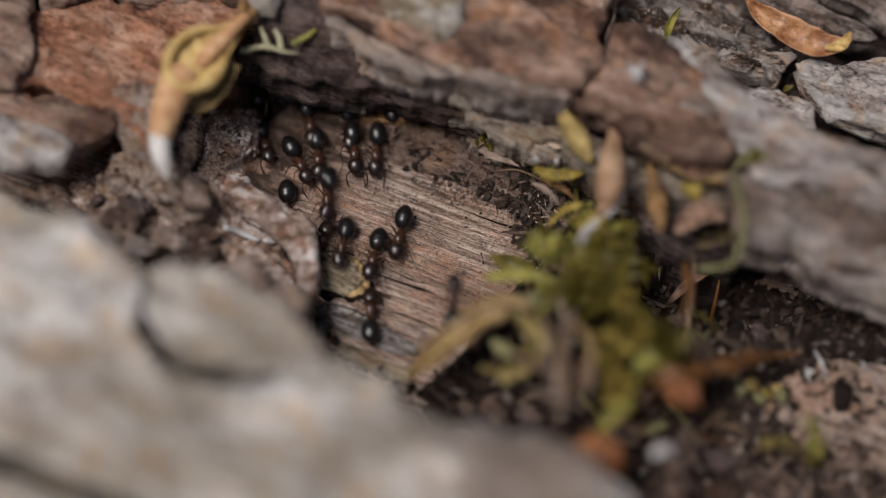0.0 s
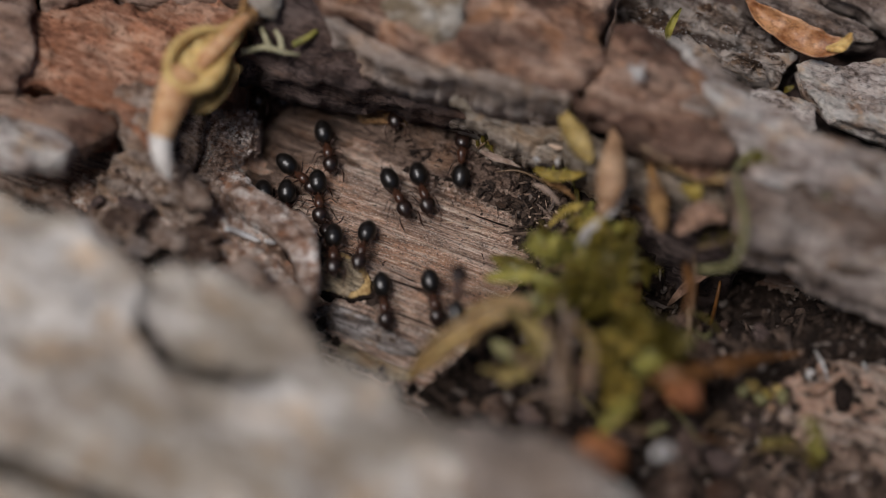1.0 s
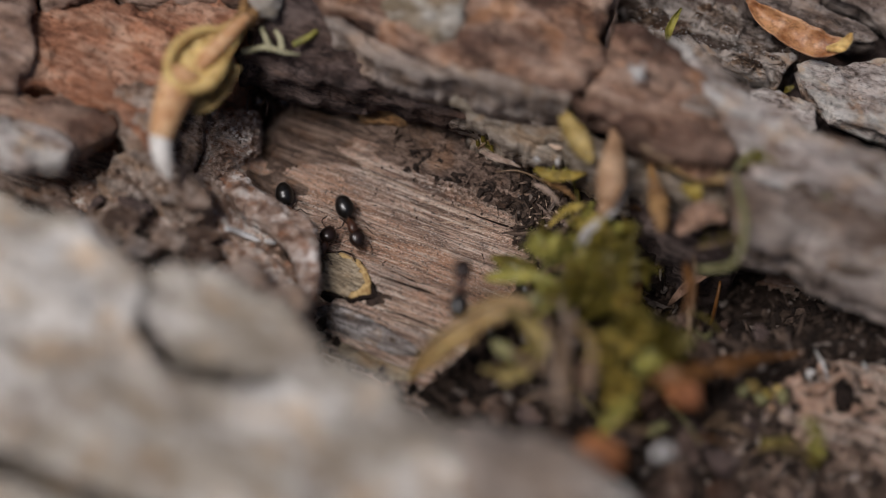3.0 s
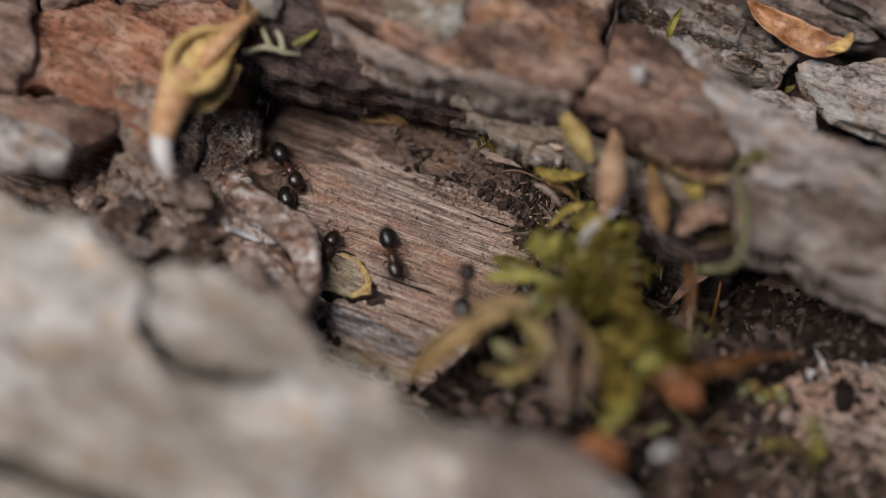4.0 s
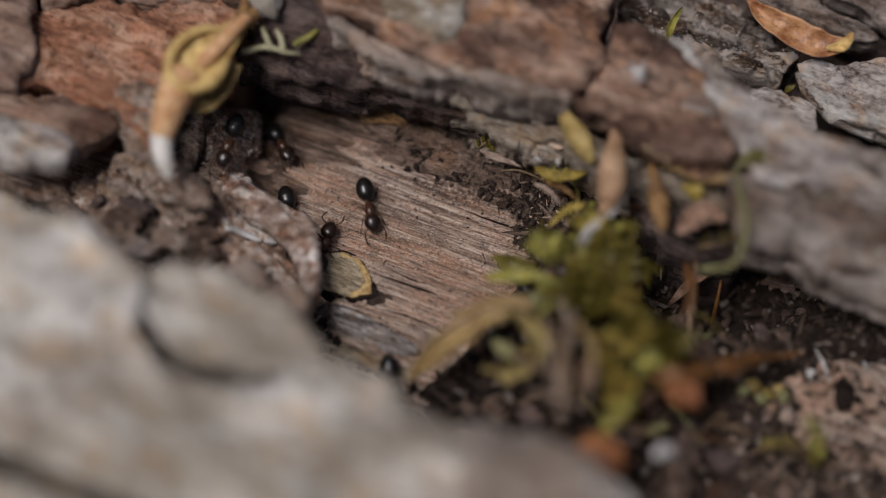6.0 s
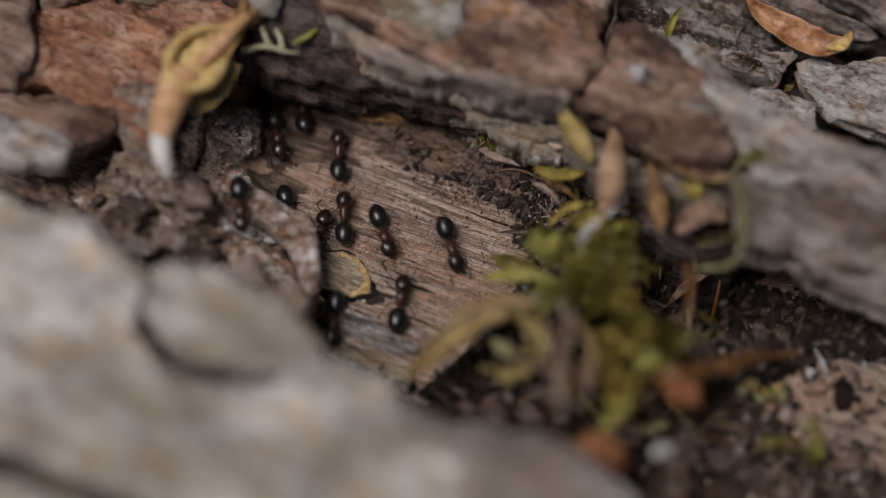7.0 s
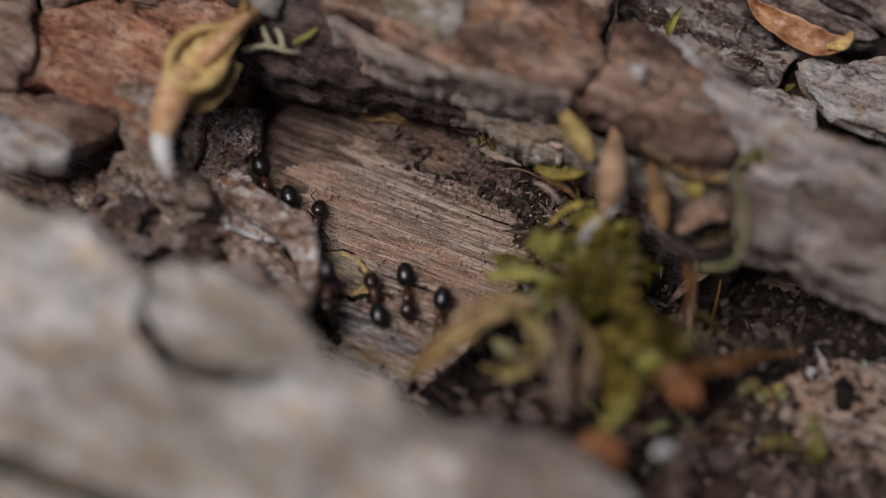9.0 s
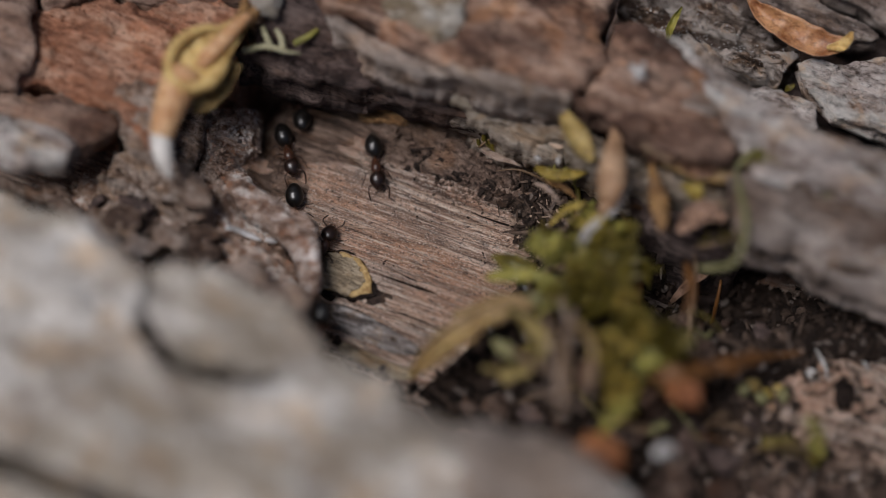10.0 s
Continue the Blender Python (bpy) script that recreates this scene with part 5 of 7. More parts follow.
def husk():
    """The empty bud husk that hangs over the edge of the hollow."""
    h = tagged(new("dry_husk"), "yellowish tan dry bud husk with a white tip", "husk")
    h.empty_display_size = MM
    part("cup", blade([(-14.2, 13.4, 10.5), (-15.3, 11.9, 10.9), (-16.5, 10.7, 10.9), (-17.6, 9.6, 10.8), (-18.7, 8.4, 10.8)], [0.9, 1.9, 3.4, 4.0, 2.6], 0.10, 0.35, (6, -6), 26, 14, 0.15, 3), HUSK, h, "yellow wrinkled cup of the husk")
    part("rim", strand([(-15.2, 11.4, 10.8), (-16.3, 12.1, 11.2), (-17.6, 11.8, 11.4), (-18.9, 10.7, 11.4), (-19.4, 9.2, 11.3), (-19.0, 7.8, 11.2), (-17.7, 7.3, 11.2), (-16.4, 7.7, 11.2), (-15.6, 8.9, 11.1), (-15.3, 10.2, 10.9)], [0.20, 0.28, 0.36, 0.42, 0.42, 0.46, 0.44, 0.40, 0.34, 0.2], 10, 56), HUSK, h, "thick rolled yellow rim")
    part("inner_fold", blade([(-13.9, 13.3, 11.3), (-14.8, 12.1, 11.7), (-15.8, 10.8, 11.7), (-16.8, 9.7, 11.5), (-17.3, 9.1, 11.1)], [0.7, 1.0, 1.1, 1.2, 0.6], -0.25, 0.3, ripple=0.05, seed=5), HUSK_PINK, h, "pinkish tan inner tongue")
    for line in ([(-15.4, 12.0, 10.6), (-14.4, 13.4, 11.0), (-14.2, 15.0, 11.0)], [(-14.2, 12.8, 10.6), (-13.6, 13.6, 10.8), (-12.9, 14.9, 10.8)]):
        part("prong", strand(line, [0.5, 0.42, 0.25], 9, 14), HUSK_BROWN, h, "brown torn prong")
    part("stalk", strand([(-18.4, 8.9, 10.2), (-19.0, 7.4, 10.2), (-19.5, 5.8, 9.9), (-19.9, 4.4, 9.4)], [1.5, 1.35, 1.1, 0.9], 14, 18), HUSK_PINK, h, "pinkish tan stalk")
    part("tip", strand([(-19.9, 4.6, 9.4), (-19.8, 3.4, 9.2), (-19.5, 2.3, 9.0), (-19.2, 1.4, 8.7)], [0.86, 0.76, 0.56, 0.14], 12, 14), TIP_WHITE, h, "white pointed tip")
    part("flap", blade([(-14.9, 10.2, 9.8), (-16.1, 8.7, 9.2), (-17.0, 7.5, 8.9), (-17.8, 6.7, 8.6)], [1.4, 2.3, 1.9, 0.4], 0.3, 0.2, seed=8), FLAP_OLIVE, h, "torn olive-tan flap")
    for k, line in enumerate(([(-14.5, 11.8, 8.5), (-12.8, 11.9, 9.0), (-11.5, 11.4, 9.2), (-10.3, 11.3, 9.0)], [(-11.6, 11.5, 9.0), (-11.7, 12.3, 9.5), (-12.1, 13.0, 9.5)], [(-12.4, 11.6, 9.0), (-12.8, 12.5, 9.4), (-13.1, 13.3, 9.4)], [(-10.8, 12.1, 9.0), (-9.7, 12.6, 9.3), (-9.1, 13.1, 9.3)])):
        thing("moss_thread", strand(line, [0.27, 0.23, 0.18, 0.08][:len(line)], 7, 14), THREAD if k < 3 else MOSS_LIGHT, "pale yellow-green thread of dry moss", "moss", "moss threads by the husk")
    thing("pale_bark_piece", lump((-12.8, 14.6, 11), 1.5, 4, 0.6, 0.3, 3), PALE_BARK, "small pale knob of bark", "bark")


def r_turn(k):
    return (k * 47) % 60 - 30


def moss_patch():
    """Moss, bud scales and dead leaves at the end of the hollow."""
    thing("bud_scale", blade([(12.1, 5.4, 9.0), (12.0, 3.5, 9.6), (11.7, 1.4, 9.6), (11.3, -0.1, 9.0), (10.8, -1.0, 8.0)], [0.3, 1.4, 2.1, 1.8, 0.4], -0.25, 0.16, (10, -25), 22, 8, 0.3, 2), TAN_SCALE, "tan and orange dry bud scale standing in the moss", "bud scale")
    thing("bud_scale", blade([(14.6, 3.1, 8.0), (14.8, 1.3, 8.5), (15.1, -0.5, 8.5), (15.3, -2.3, 8.0)], [0.3, 0.9, 1.5, 0.5], -0.2, 0.15, (-20, 10), 18, 8, 0.3, 4), HUSK_BROWN, "narrow orange-brown bud scale in the moss", "bud scale")
    thing("curled_scale", blade([(16.4, -1.9, 7.0), (17.4, -1.1, 7.6), (18.6, -0.7, 7.8), (19.8, -1.2, 7.4)], [0.5, 1.6, 1.8, 0.6], 0.4, 0.15, (-30, 20), 20, 8, 0.4, 6), CURLED_BROWN, "curled pinkish brown scale in the moss", "bud scale")
    thing("dead_leaf", blade([(13.9, 4.3, 7.5), (16.2, 3.1, 8.0), (18.6, 2.2, 8.0), (20.6, 1.6, 8.0)], [0.4, 1.3, 1.6, 0.8], 0.3, 0.2, seed=7), MOSS_DRY, "pale straw-coloured leaf fragment", "leaf")
    for k, (line, w) in enumerate((([(9.1, -2.9, 5.5), (9.6, -2.4, 7.0), (10.3, -1.5, 7.6), (11.5, -1.0, 8.0), (12.4, 0.0, 8.3), (13.1, 1.3, 8.0)], 0.2), ([(9.5, -3.2, 5.8), (10.1, -2.5, 7.2), (10.9, -1.6, 7.8), (11.9, -0.9, 8.2), (12.5, -0.1, 8.2)], 0.16), ([(9.9, -3.0, 6.0), (10.0, -2.3, 7.2), (10.4, -1.7, 7.6), (10.8, -1.4, 7.8)], 0.26), ([(9.4, -2.4, 5.6), (9.8, -1.9, 7.0), (10.2, -1.5, 7.5)], 0.24), ([(10.2, -3.2, 5.8), (10.5, -2.6, 7.0), (10.5, -1.8, 7.5)], 0.2))):
        thing("white_fibre", strand(line, [w * 0.25] + [w * 0.6] * (len(line) - 2) + [w * 0.2], 8, 24), WHITE_BIT, "frayed whitish plant fibre caught in the moss", "plant fibre", "whitish fibres in the moss")
    leaf = tagged(new("curled_leaf"), "curled straw-yellow dead leaf at the edge of the hollow", "leaf")
    leaf.empty_display_size = MM
    part("leaf_blade", blade([(-2.4, -11.6, 4), (-0.9, -10.6, 5.4), (0.8, -9.7, 6.6), (2.6, -8.9, 7.4), (4.5, -8.2, 7.8)], [0.5, 1.6, 2.1, 1.9, 0.7], 0.3, 0.14, (-30, 35), 30, 10, 0.4, 9), MOSS_DRY, leaf)
    part("leaf_midrib", strand([(-2.4, -11.7, 4.15), (-0.9, -10.7, 5.55), (0.8, -9.8, 6.75), (2.6, -9.0, 7.55), (4.5, -8.3, 7.95)], [0.08, 0.14, 0.16, 0.14, 0.06], 6, 24), HUSK, leaf)
    part("curled_end", blade([(4.3, -8.2, 7.8), (5.7, -9.3, 8.1), (6.4, -10.7, 7.9), (5.6, -12.1, 7.5), (4.1, -12.5, 7.0), (2.6, -11.9, 6.6)], [0.6, 1.2, 1.5, 1.4, 1.2, 0.3], 0.35, 0.12, (10, 60), 34, 8, 0.7, 15), LEAF_OLIVE, leaf, "pale rolled end of the leaf")
    for line, w, m in (([(3.3, -9.3, 5.5), (4.3, -10.5, 6.2), (5.1, -11.4, 6.0)], 1.1, MOSS_PALE), ([(15.0, -13.2, 7.4), (15.8, -13.9, 7.9), (16.7, -14.6, 7.9), (17.5, -15.1, 7.4)], 2.0, RED_CHIP), ([(9.4, -13.6, 7), (9.9, -12.7, 8), (10.2, -11.3, 8)], 1.5, CURLED_BROWN), ([(4.7, -7.3, 6.4), (6.1, -7.1, 7), (7.9, -7.6, 7)], 1.0, MOSS_PALE), ([(12.9, -12.7, 8), (14.0, -12.1, 8.6), (15.3, -12.1, 8.4)], 1.4, MOSS_LIGHT)):
        thing("leaf_scrap", blade(line, [0.2, w, w * 0.9, 0.2], 0.25, 0.1, (-25, 25), 14, 6, 0.5, len(line)), m, "torn scrap of dead leaf among the moss", "leaf", "scraps of dead leaf")
    thing("curled_leaf", blade([(0.6, -7.4, 5.0), (2.6, -7.2, 6.0), (4.7, -7.1, 7.0), (6.3, -7.7, 7.0)], [0.3, 1.0, 1.1, 0.5], 0.4, 0.2, seed=10), MOSS_DRY, "narrow ochre dead leaf in the moss", "leaf")
    for k, line in enumerate(([(10.8, -10.4, 4.0), (10.4, -10.7, 7.0), (10.9, -10.6, 9.0), (11.6, -10.2, 9.5)], [(12.0, -10.4, 4.0), (12.1, -10.7, 7.5), (12.6, -10.5, 9.0), (13.3, -10.4, 9.3)], [(10.4, -10.8, 4.0), (9.8, -11.5, 7.0), (9.5, -11.3, 8.5), (9.3, -10.7, 9.0)], [(12.8, -11.0, 4.0), (13.1, -11.4, 7.5), (13.7, -11.2, 8.8), (14.2, -10.9, 8.8)], [(10.8, -10.8, 4.0), (10.2, -12.8, 7.0), (10.3, -13.9, 7.8), (10.4, -14.4, 7.6)], [(11.5, -10.3, 6.0), (11.5, -10.3, 8.0), (11.2, -10.0, 9.3), (10.9, -9.6, 9.5)])):
        moss_shoot([(x + 1.6, y, z) for x, y, z in line], 0.16, 1.5, 0.85, 34, 0.7, MOSS if k % 2 else MOSS_YELLOW, "yellowish moss shoot with broad soft leaves", seed=300 + k, start=0.35)
    thing("rusty_leaf", blade([(25.7, -9.3, 3.0), (23.1, -10.2, 4.5), (20.5, -11.2, 6.0), (18.1, -12.1, 7.2), (15.9, -12.8, 8.0), (14.0, -13.1, 8.0)], [0.15, 0.6, 1.1, 1.7, 2.0, 0.8], -0.12, 0.1, (0, -35), 30, 10, 0.6, 13), RUST_LEAF, "rusty brown pointed dead leaf", "leaf")
    thing("red_bark_chip", lump((10.6, -18.4, 8), 1.5, 21, 0.5, 0.4, 3), RED_CHIP, "rusty red chip of bark in the debris", "bark chip")
    thing("white_pebble", lump((14.6, -18.5, 8.5), 0.62, 22, 0.55, 0.4, 3), WHITE_BIT, "smooth white bit of stone", "pebble")
    for k, (line, w) in enumerate((([(2.9, -4.7, 5.5), (4.6, -5.0, 6.5), (6.5, -5.4, 7.0), (8.5, -5.9, 7.0)], 1.1), ([(6.5, -5.4, 6.5), (7.1, -6.9, 7.0), (6.5, -8.4, 7.0)], 1.0), ([(12.8, -14.4, 8.0), (11.6, -15.9, 8.5), (10.4, -17.3, 8.5)], 0.9), ([(6.6, 4.1, 5.0), (7.8, 3.3, 5.5), (9.2, 3.3, 5.5), (10.8, 4.1, 5.0)], 0.9), ([(10.1, 0.8, 6.0), (8.7, 0.5, 5.5), (7.5, -0.3, 4.5)], 0.5), ([(18.1, 0.3, 8.0), (17.5, 0.7, 8.3), (16.7, 1.1, 8.3)], 1.3))):
        thing("moss_leaf", blade(line, [0.3, w, w * 0.9, 0.2], 0.5, 0.12, (r_turn(k), -r_turn(k)), ripple=0.3, seed=20 + k), MOSS_LIGHT if k < 3 else MOSS_YELLOW, "pale green moss leaf", "moss", "moss beside the hollow")
    thing("dead_leaf", blade([(8.5, 6.7, 8.7), (9.1, 5.2, 9.0), (9.8, 3.9, 8.9), (10.5, 2.9, 8.4)], [0.7, 1.5, 1.5, 0.4], 0.3, 0.25, seed=31), LEAF_YELLOW, "pale yellowish leaf fragment at the bark's edge", "leaf")
    # stems
    for k, (line, w, m) in enumerate((([(17.8, -4.7, 7.0), (19.7, -5.1, 8.5), (20.5, -4.2, 9.5), (20.8, -2.3, 10.0), (20.5, -0.1, 10.0), (20.4, 1.9, 9.5)], 0.24, MOSS_PALE), ([(20.5, 2.1, 9.0), (21.6, 3.1, 9.5), (22.9, 2.7, 9.5), (24.3, 1.6, 9.5), (25.9, 0.6, 9.3), (27.2, -0.4, 9.0)], 0.2, MOSS_PALE),
                                      ([(6.8, -9.0, 9.0), (7.6, -11.7, 10.5), (7.9, -14.7, 11.0), (7.5, -17.0, 10.5)], 0.2, MOSS_STEM), ([(8.7, -9.0, 9.0), (8.1, -13.1, 11.0), (8.8, -16.2, 11.0)], 0.18, MOSS_STEM), ([(9.2, -9.6, 9.0), (10.0, -12.1, 10.5), (9.6, -14.9, 10.5)], 0.24, MOSS_DRY),
                                      ([(4.7, -10.9, 7.5), (6.3, -12.9, 9.5), (8.1, -13.5, 10.0)], 0.18, MOSS_STEM), ([(12.7, 6.2, 8.5), (14.2, 3.9, 9.0), (16.1, 2.6, 9.0)], 0.3, MOSS_STEM), ([(17.1, -3.9, 6.0), (17.2, -6.5, 7.0), (16.6, -8.2, 7.0)], 0.3, RUST_LEAF))):
        thing("moss_stalk", strand(line, [w] * (len(line) - 1) + [w * 0.35], 8, 24), m, "bent thin moss stalk" if m is not MOSS_STEM else "bent brownish dead stalk", "moss stalk", "stalks in the moss")
    for line, w in zip([[(8.1, -5.7, 6), (8.3, -10.1, 8.5), (7.6, -13.7, 9.5), (8.0, -16.5, 9)], [(9.2, -7.4, 6.5), (8.5, -11.9, 9), (7.3, -15.5, 9.5)], [(6.9, -7.2, 6), (7.2, -11.3, 8.5), (7.0, -14.3, 9)], [(9.9, -9.9, 7), (10.1, -13.1, 9), (9.5, -15.3, 9)], [(5.6, -13.6, 7), (7.6, -14.9, 9), (9.6, -15.9, 9)]], (0.17, 0.14, 0.12, 0.2, 0.12)):
        thing("dead_stalk", strand(line, [w * 0.8] + [w] * (len(line) - 2) + [w * 0.4], 8, 20), PALE_STEM, "pinkish grey dead stalk standing in the debris", "stalk", "dead stalks in the soil")
    thing("dead_stalk", strand([(8.0, -7.4, 5.0), (5.8, -6.7, 6.0), (3.8, -5.9, 5.5), (2.2, -5.3, 5.0), (1.0, -5.9, 4.6)], [0.16, 0.14, 0.12, 0.10, 0.05], 7, 24), MOSS_STEM, "thin dead stalk reaching over the wood, an ant on it", "stalk", "dead stalks in the soil")
    # a mess of dead stalks and leaf scraps rooted in the soil
    r = random.Random(77)
    tones = (MOSS_STEM, MOSS_DRY, RUST_LEAF, MOSS_PALE, MOSS, MOSS_STEM, CURLED_BROWN, BLACK_AND_SHADE)
    for k in range(64):
        x, y = r.uniform(3.5, 21.0), r.uniform(-16.0, 6.0)
        if not inside_soil(x, y) or (x > 17 and y > -4):
            continue
        z = float(soil_z(x, y))
        a, reach, rise = r.uniform(0, 6.28), r.uniform(1.2, 3.8), r.uniform(0.6, 4.2)
        dx, dy = math.cos(a) * reach, math.sin(a) * reach
        line = [(x, y, z - 0.2), (x + dx * 0.35, y + dy * 0.35, z + rise * 0.6), (x + dx * 0.8, y + dy * 0.8, z + rise), (x + dx * 1.3, y + dy * 1.3, z + rise * r.uniform(0.5, 1.1))]
        tone = tones[k % len(tones)]
        if k % 5 < 3:
            w = r.uniform(0.10, 0.26)
            thing("dead_stalk", strand(line, [w, w, w * 0.8, w * 0.3], 6, 12), tone, "thin dead stalk standing in the soil", "stalk", "dead stalks in the soil")
        else:
            w = r.uniform(0.7, 1.7)
            thing("leaf_scrap", blade(line, [0.15, w, w * 0.9, 0.15], r.uniform(0.1, 0.4), 0.1, (r.uniform(-40, 40), r.uniform(-40, 40)), 12, 6, 0.35, k), tone, "torn scrap of dead leaf among the moss", "leaf", "scraps of dead leaf")
    # leafy shoots that make the olive tuft
    r = random.Random(5)
    for k in range(26):
        tuft(r, k)
    for line, m, n in (([(21.3, 2.1, 9.0), (21.8, 2.5, 9.6), (22.5, 3.0, 9.8)], MOSS_LIGHT, 26), ([(26.0, -16.5, 0.5), (25.9, -15.9, 3.0), (25.4, -15.0, 5.0)], MOSS_LIGHT, 30), ([(21.8, -16.0, 1.0), (23.4, -16.1, 2.5), (25.2, -16.7, 3.0), (26.2, -16.8, 2.0)], MOSS, 30),
                       ([(2.6, 7.3, 2.0), (3.3, 7.4, 3.0), (4.0, 7.6, 3.5)], MOSS, 16), ([(7.1, 4.2, 3.0), (8.3, 4.3, 4.0), (9.7, 3.8, 4.0)], MOSS_LIGHT, 20), ([(8.8, 0.0, 4.0), (9.6, 0.5, 5.0), (10.8, 1.1, 5.0)], MOSS_LIGHT, 14), ([(17.8, -2.6, 6.0), (19.3, -2.7, 7.0), (20.4, -2.4, 7.5)], MOSS, 26)):
        moss_shoot(line, 0.12, 0.9, 0.4, n, 0.8, m, seed=n)


TUFT = [(9.2, -3.7, 5.0), (10.4, -3.0, 6.0), (11.8, -2.6, 6.5), (12.9, -3.1, 6.0), (11.0, -5.0, 6.0), (9.4, -4.6, 5.0), (11.7, -4.2, 6.0), (10.2, -5.6, 5.6)]


def tuft(r, k):
    """One leafy shoot of the olive tuft, leaning its own way."""
    x, y, z = TUFT[k % len(TUFT)]
    x, y = x + r.uniform(-1.4, 1.2), y + r.uniform(-1.4, 1.4)
    root = float(soil_z(x, y)) - 0.3
    dx, dy, top = r.uniform(-2.6, 2.0), r.uniform(-1.9, 1.9), z + r.uniform(-0.8, 2.2)
    moss_shoot([(x, y, root), (x + dx * 0.3, y + dy * 0.3, root + (top - root) * 0.55), (x + dx * 0.75, y + dy * 0.75, top), (x + dx * 1.25, y + dy * 1.25, top - 0.3)],
               0.14, 1.2, 0.40, 70, 0.8, (MOSS_YELLOW if k % 7 == 4 else MOSS) if k % 6 else MOSS_LIGHT, "olive green moss shoot with crowded pointed leaves" if k % 6 else "yellow-green moss shoot with small pointed leaves", seed=100 + k, start=0.3)


def loose_bits():
    scale = thing("bud_scale", blade([(22.4, 17.0, 7.4), (23.6, 15.6, 7.2), (25.6, 14.3, 7.0), (27.6, 13.3, 6.9), (29.3, 13.1, 7.2)], [0.3, 1.5, 2.2, 2.1, 1.0], 0.34, 0.16, (-22, -8), 26, 10, 0.3, 14), CRESCENT, "orange-brown hollow crescent-shaped bud scale on the bark", "bud scale")
    part("scale_tip", blade([(28.0, 12.9, 7.1), (28.9, 12.9, 7.25), (29.5, 13.3, 7.4), (29.9, 14.0, 7.5)], [0.3, 0.9, 0.8, 0.2], 0.4, 0.2, (-15, 10), 14, 8, 0.3, 16), HUSK, scale, "yellow papery end of the scale")
    thing("moss_leaf", blade([(16.6, 14.3, 5.6), (16.7, 14.7, 6.6), (17.0, 15.3, 7.2), (17.6, 16.4, 7.0)], [0.2, 0.62, 0.5, 0.1], 0.6, 0.12, (25, -30), 18, 8, 0.2, 61), MOSS_LIGHT, "curled yellow-green moss leaf on the grey bark", "moss")
    thing("moss_leaf", blade([(25.0, 10.3, 5.2), (25.3, 10.3, 5.6), (25.7, 10.5, 5.8)], [0.15, 0.5, 0.15], 0.4, 0.1, (15, -20), 10, 6, 0.3, 62), MOSS, "small olive moss leaf in a crack of the bark", "moss")
    top = rest_on(RIM)
    for line, radii, label in (([(-15.7, -0.1), (-15.1, 0.1), (-14.2, 0.0), (-13.3, -0.3)], [0.14, 0.22, 0.22, 0.12], "shiny white curved root fibre on the rim"), ([(-12.9, -0.5), (-12.6, -0.4), (-12.2, -0.4)], [0.14, 0.24, 0.12], "short shiny white root fibre on the rim")):
        thing("white_fibre", strand([(x, y, top(x, y) + 0.25) for x, y in line], radii, 8), WHITE_WET, label, "plant fibre")
    thing("white_fibre", strand([(13.1, 8.8, 11.8), (13.6, 8.1, 12.0), (14.1, 7.7, 11.8)], [0.15, 0.3, 0.1], 7), WHITE_BIT, "pale frayed fibre stuck to the bark", "plant fibre")
    thing("white_fibre", strand([(14.1, 9.1, 11.8), (13.8, 8.2, 12.0), (13.4, 7.5, 11.8)], [0.1, 0.25, 0.1], 7), WHITE_BIT, "pale frayed fibre stuck to the bark", "plant fibre")
    for line in ([(26.6, -8.4, 1.2), (27.0, -9.2, 1.0), (27.3, -10.0, 0.8), (27.4, -10.7, 0.4)], [(30.0, -9.2, 1.2), (30.2, -9.5, 1.0), (30.4, -9.9, 0.6)]):
        pts = [(x, y, float(soil_or_floor(x, y)) + h * 0.5) for x, y, h in line]
        thing("white_fibre", strand(pts, [0.04, 0.13, 0.10, 0.05][:len(line) - 1] + [0.03], 7), WHITE_BIT, "whitish mouldy fibre at the edge of the soil", "plant fibre")
    # two more black strips, drawn for the shade inside splits
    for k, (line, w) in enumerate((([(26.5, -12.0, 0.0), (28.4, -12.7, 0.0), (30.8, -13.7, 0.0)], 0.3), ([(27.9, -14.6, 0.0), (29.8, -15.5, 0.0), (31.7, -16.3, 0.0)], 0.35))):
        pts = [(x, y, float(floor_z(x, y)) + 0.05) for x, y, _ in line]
        thing("split_shade", blade(pts, [0.03, w, 0.03], 0.3, 0.06, ripple=0.15, seed=80 + k, steps=22), BLACK_AND_SHADE, "narrow black strip for the shade in a split along the wood grain", "wood")
    for line, w, m, label in (([(6.5, 3.3, 4.3), (7.3, 2.7, 4.6), (7.9, 2.1, 4.6), (8.5, 1.5, 4.2)], 0.45, PALE_STEM, "grey flat splinter at the heap of crumbs"), ([(7.3, 3.7, 4.0), (8.2, 3.1, 4.3), (9.0, 2.6, 4.3), (9.6, 2.1, 4.0)], 0.7, HUSK_BROWN, "brown sliver of bark behind the crumbs"), ([(2.7, 6.3, 3.6), (3.6, 5.7, 3.8), (4.7, 5.3, 3.8), (5.7, 5.0, 3.5)], 0.5, PALE_STEM, "curved greyish splinter on the gnawed wood")):
        thing("bark_sliver", blade(line, [0.15, w, w * 0.8, 0.1], 0.3, 0.14, (-15, 20), 16, 6, 0.4, len(label)), m, label, "wood")
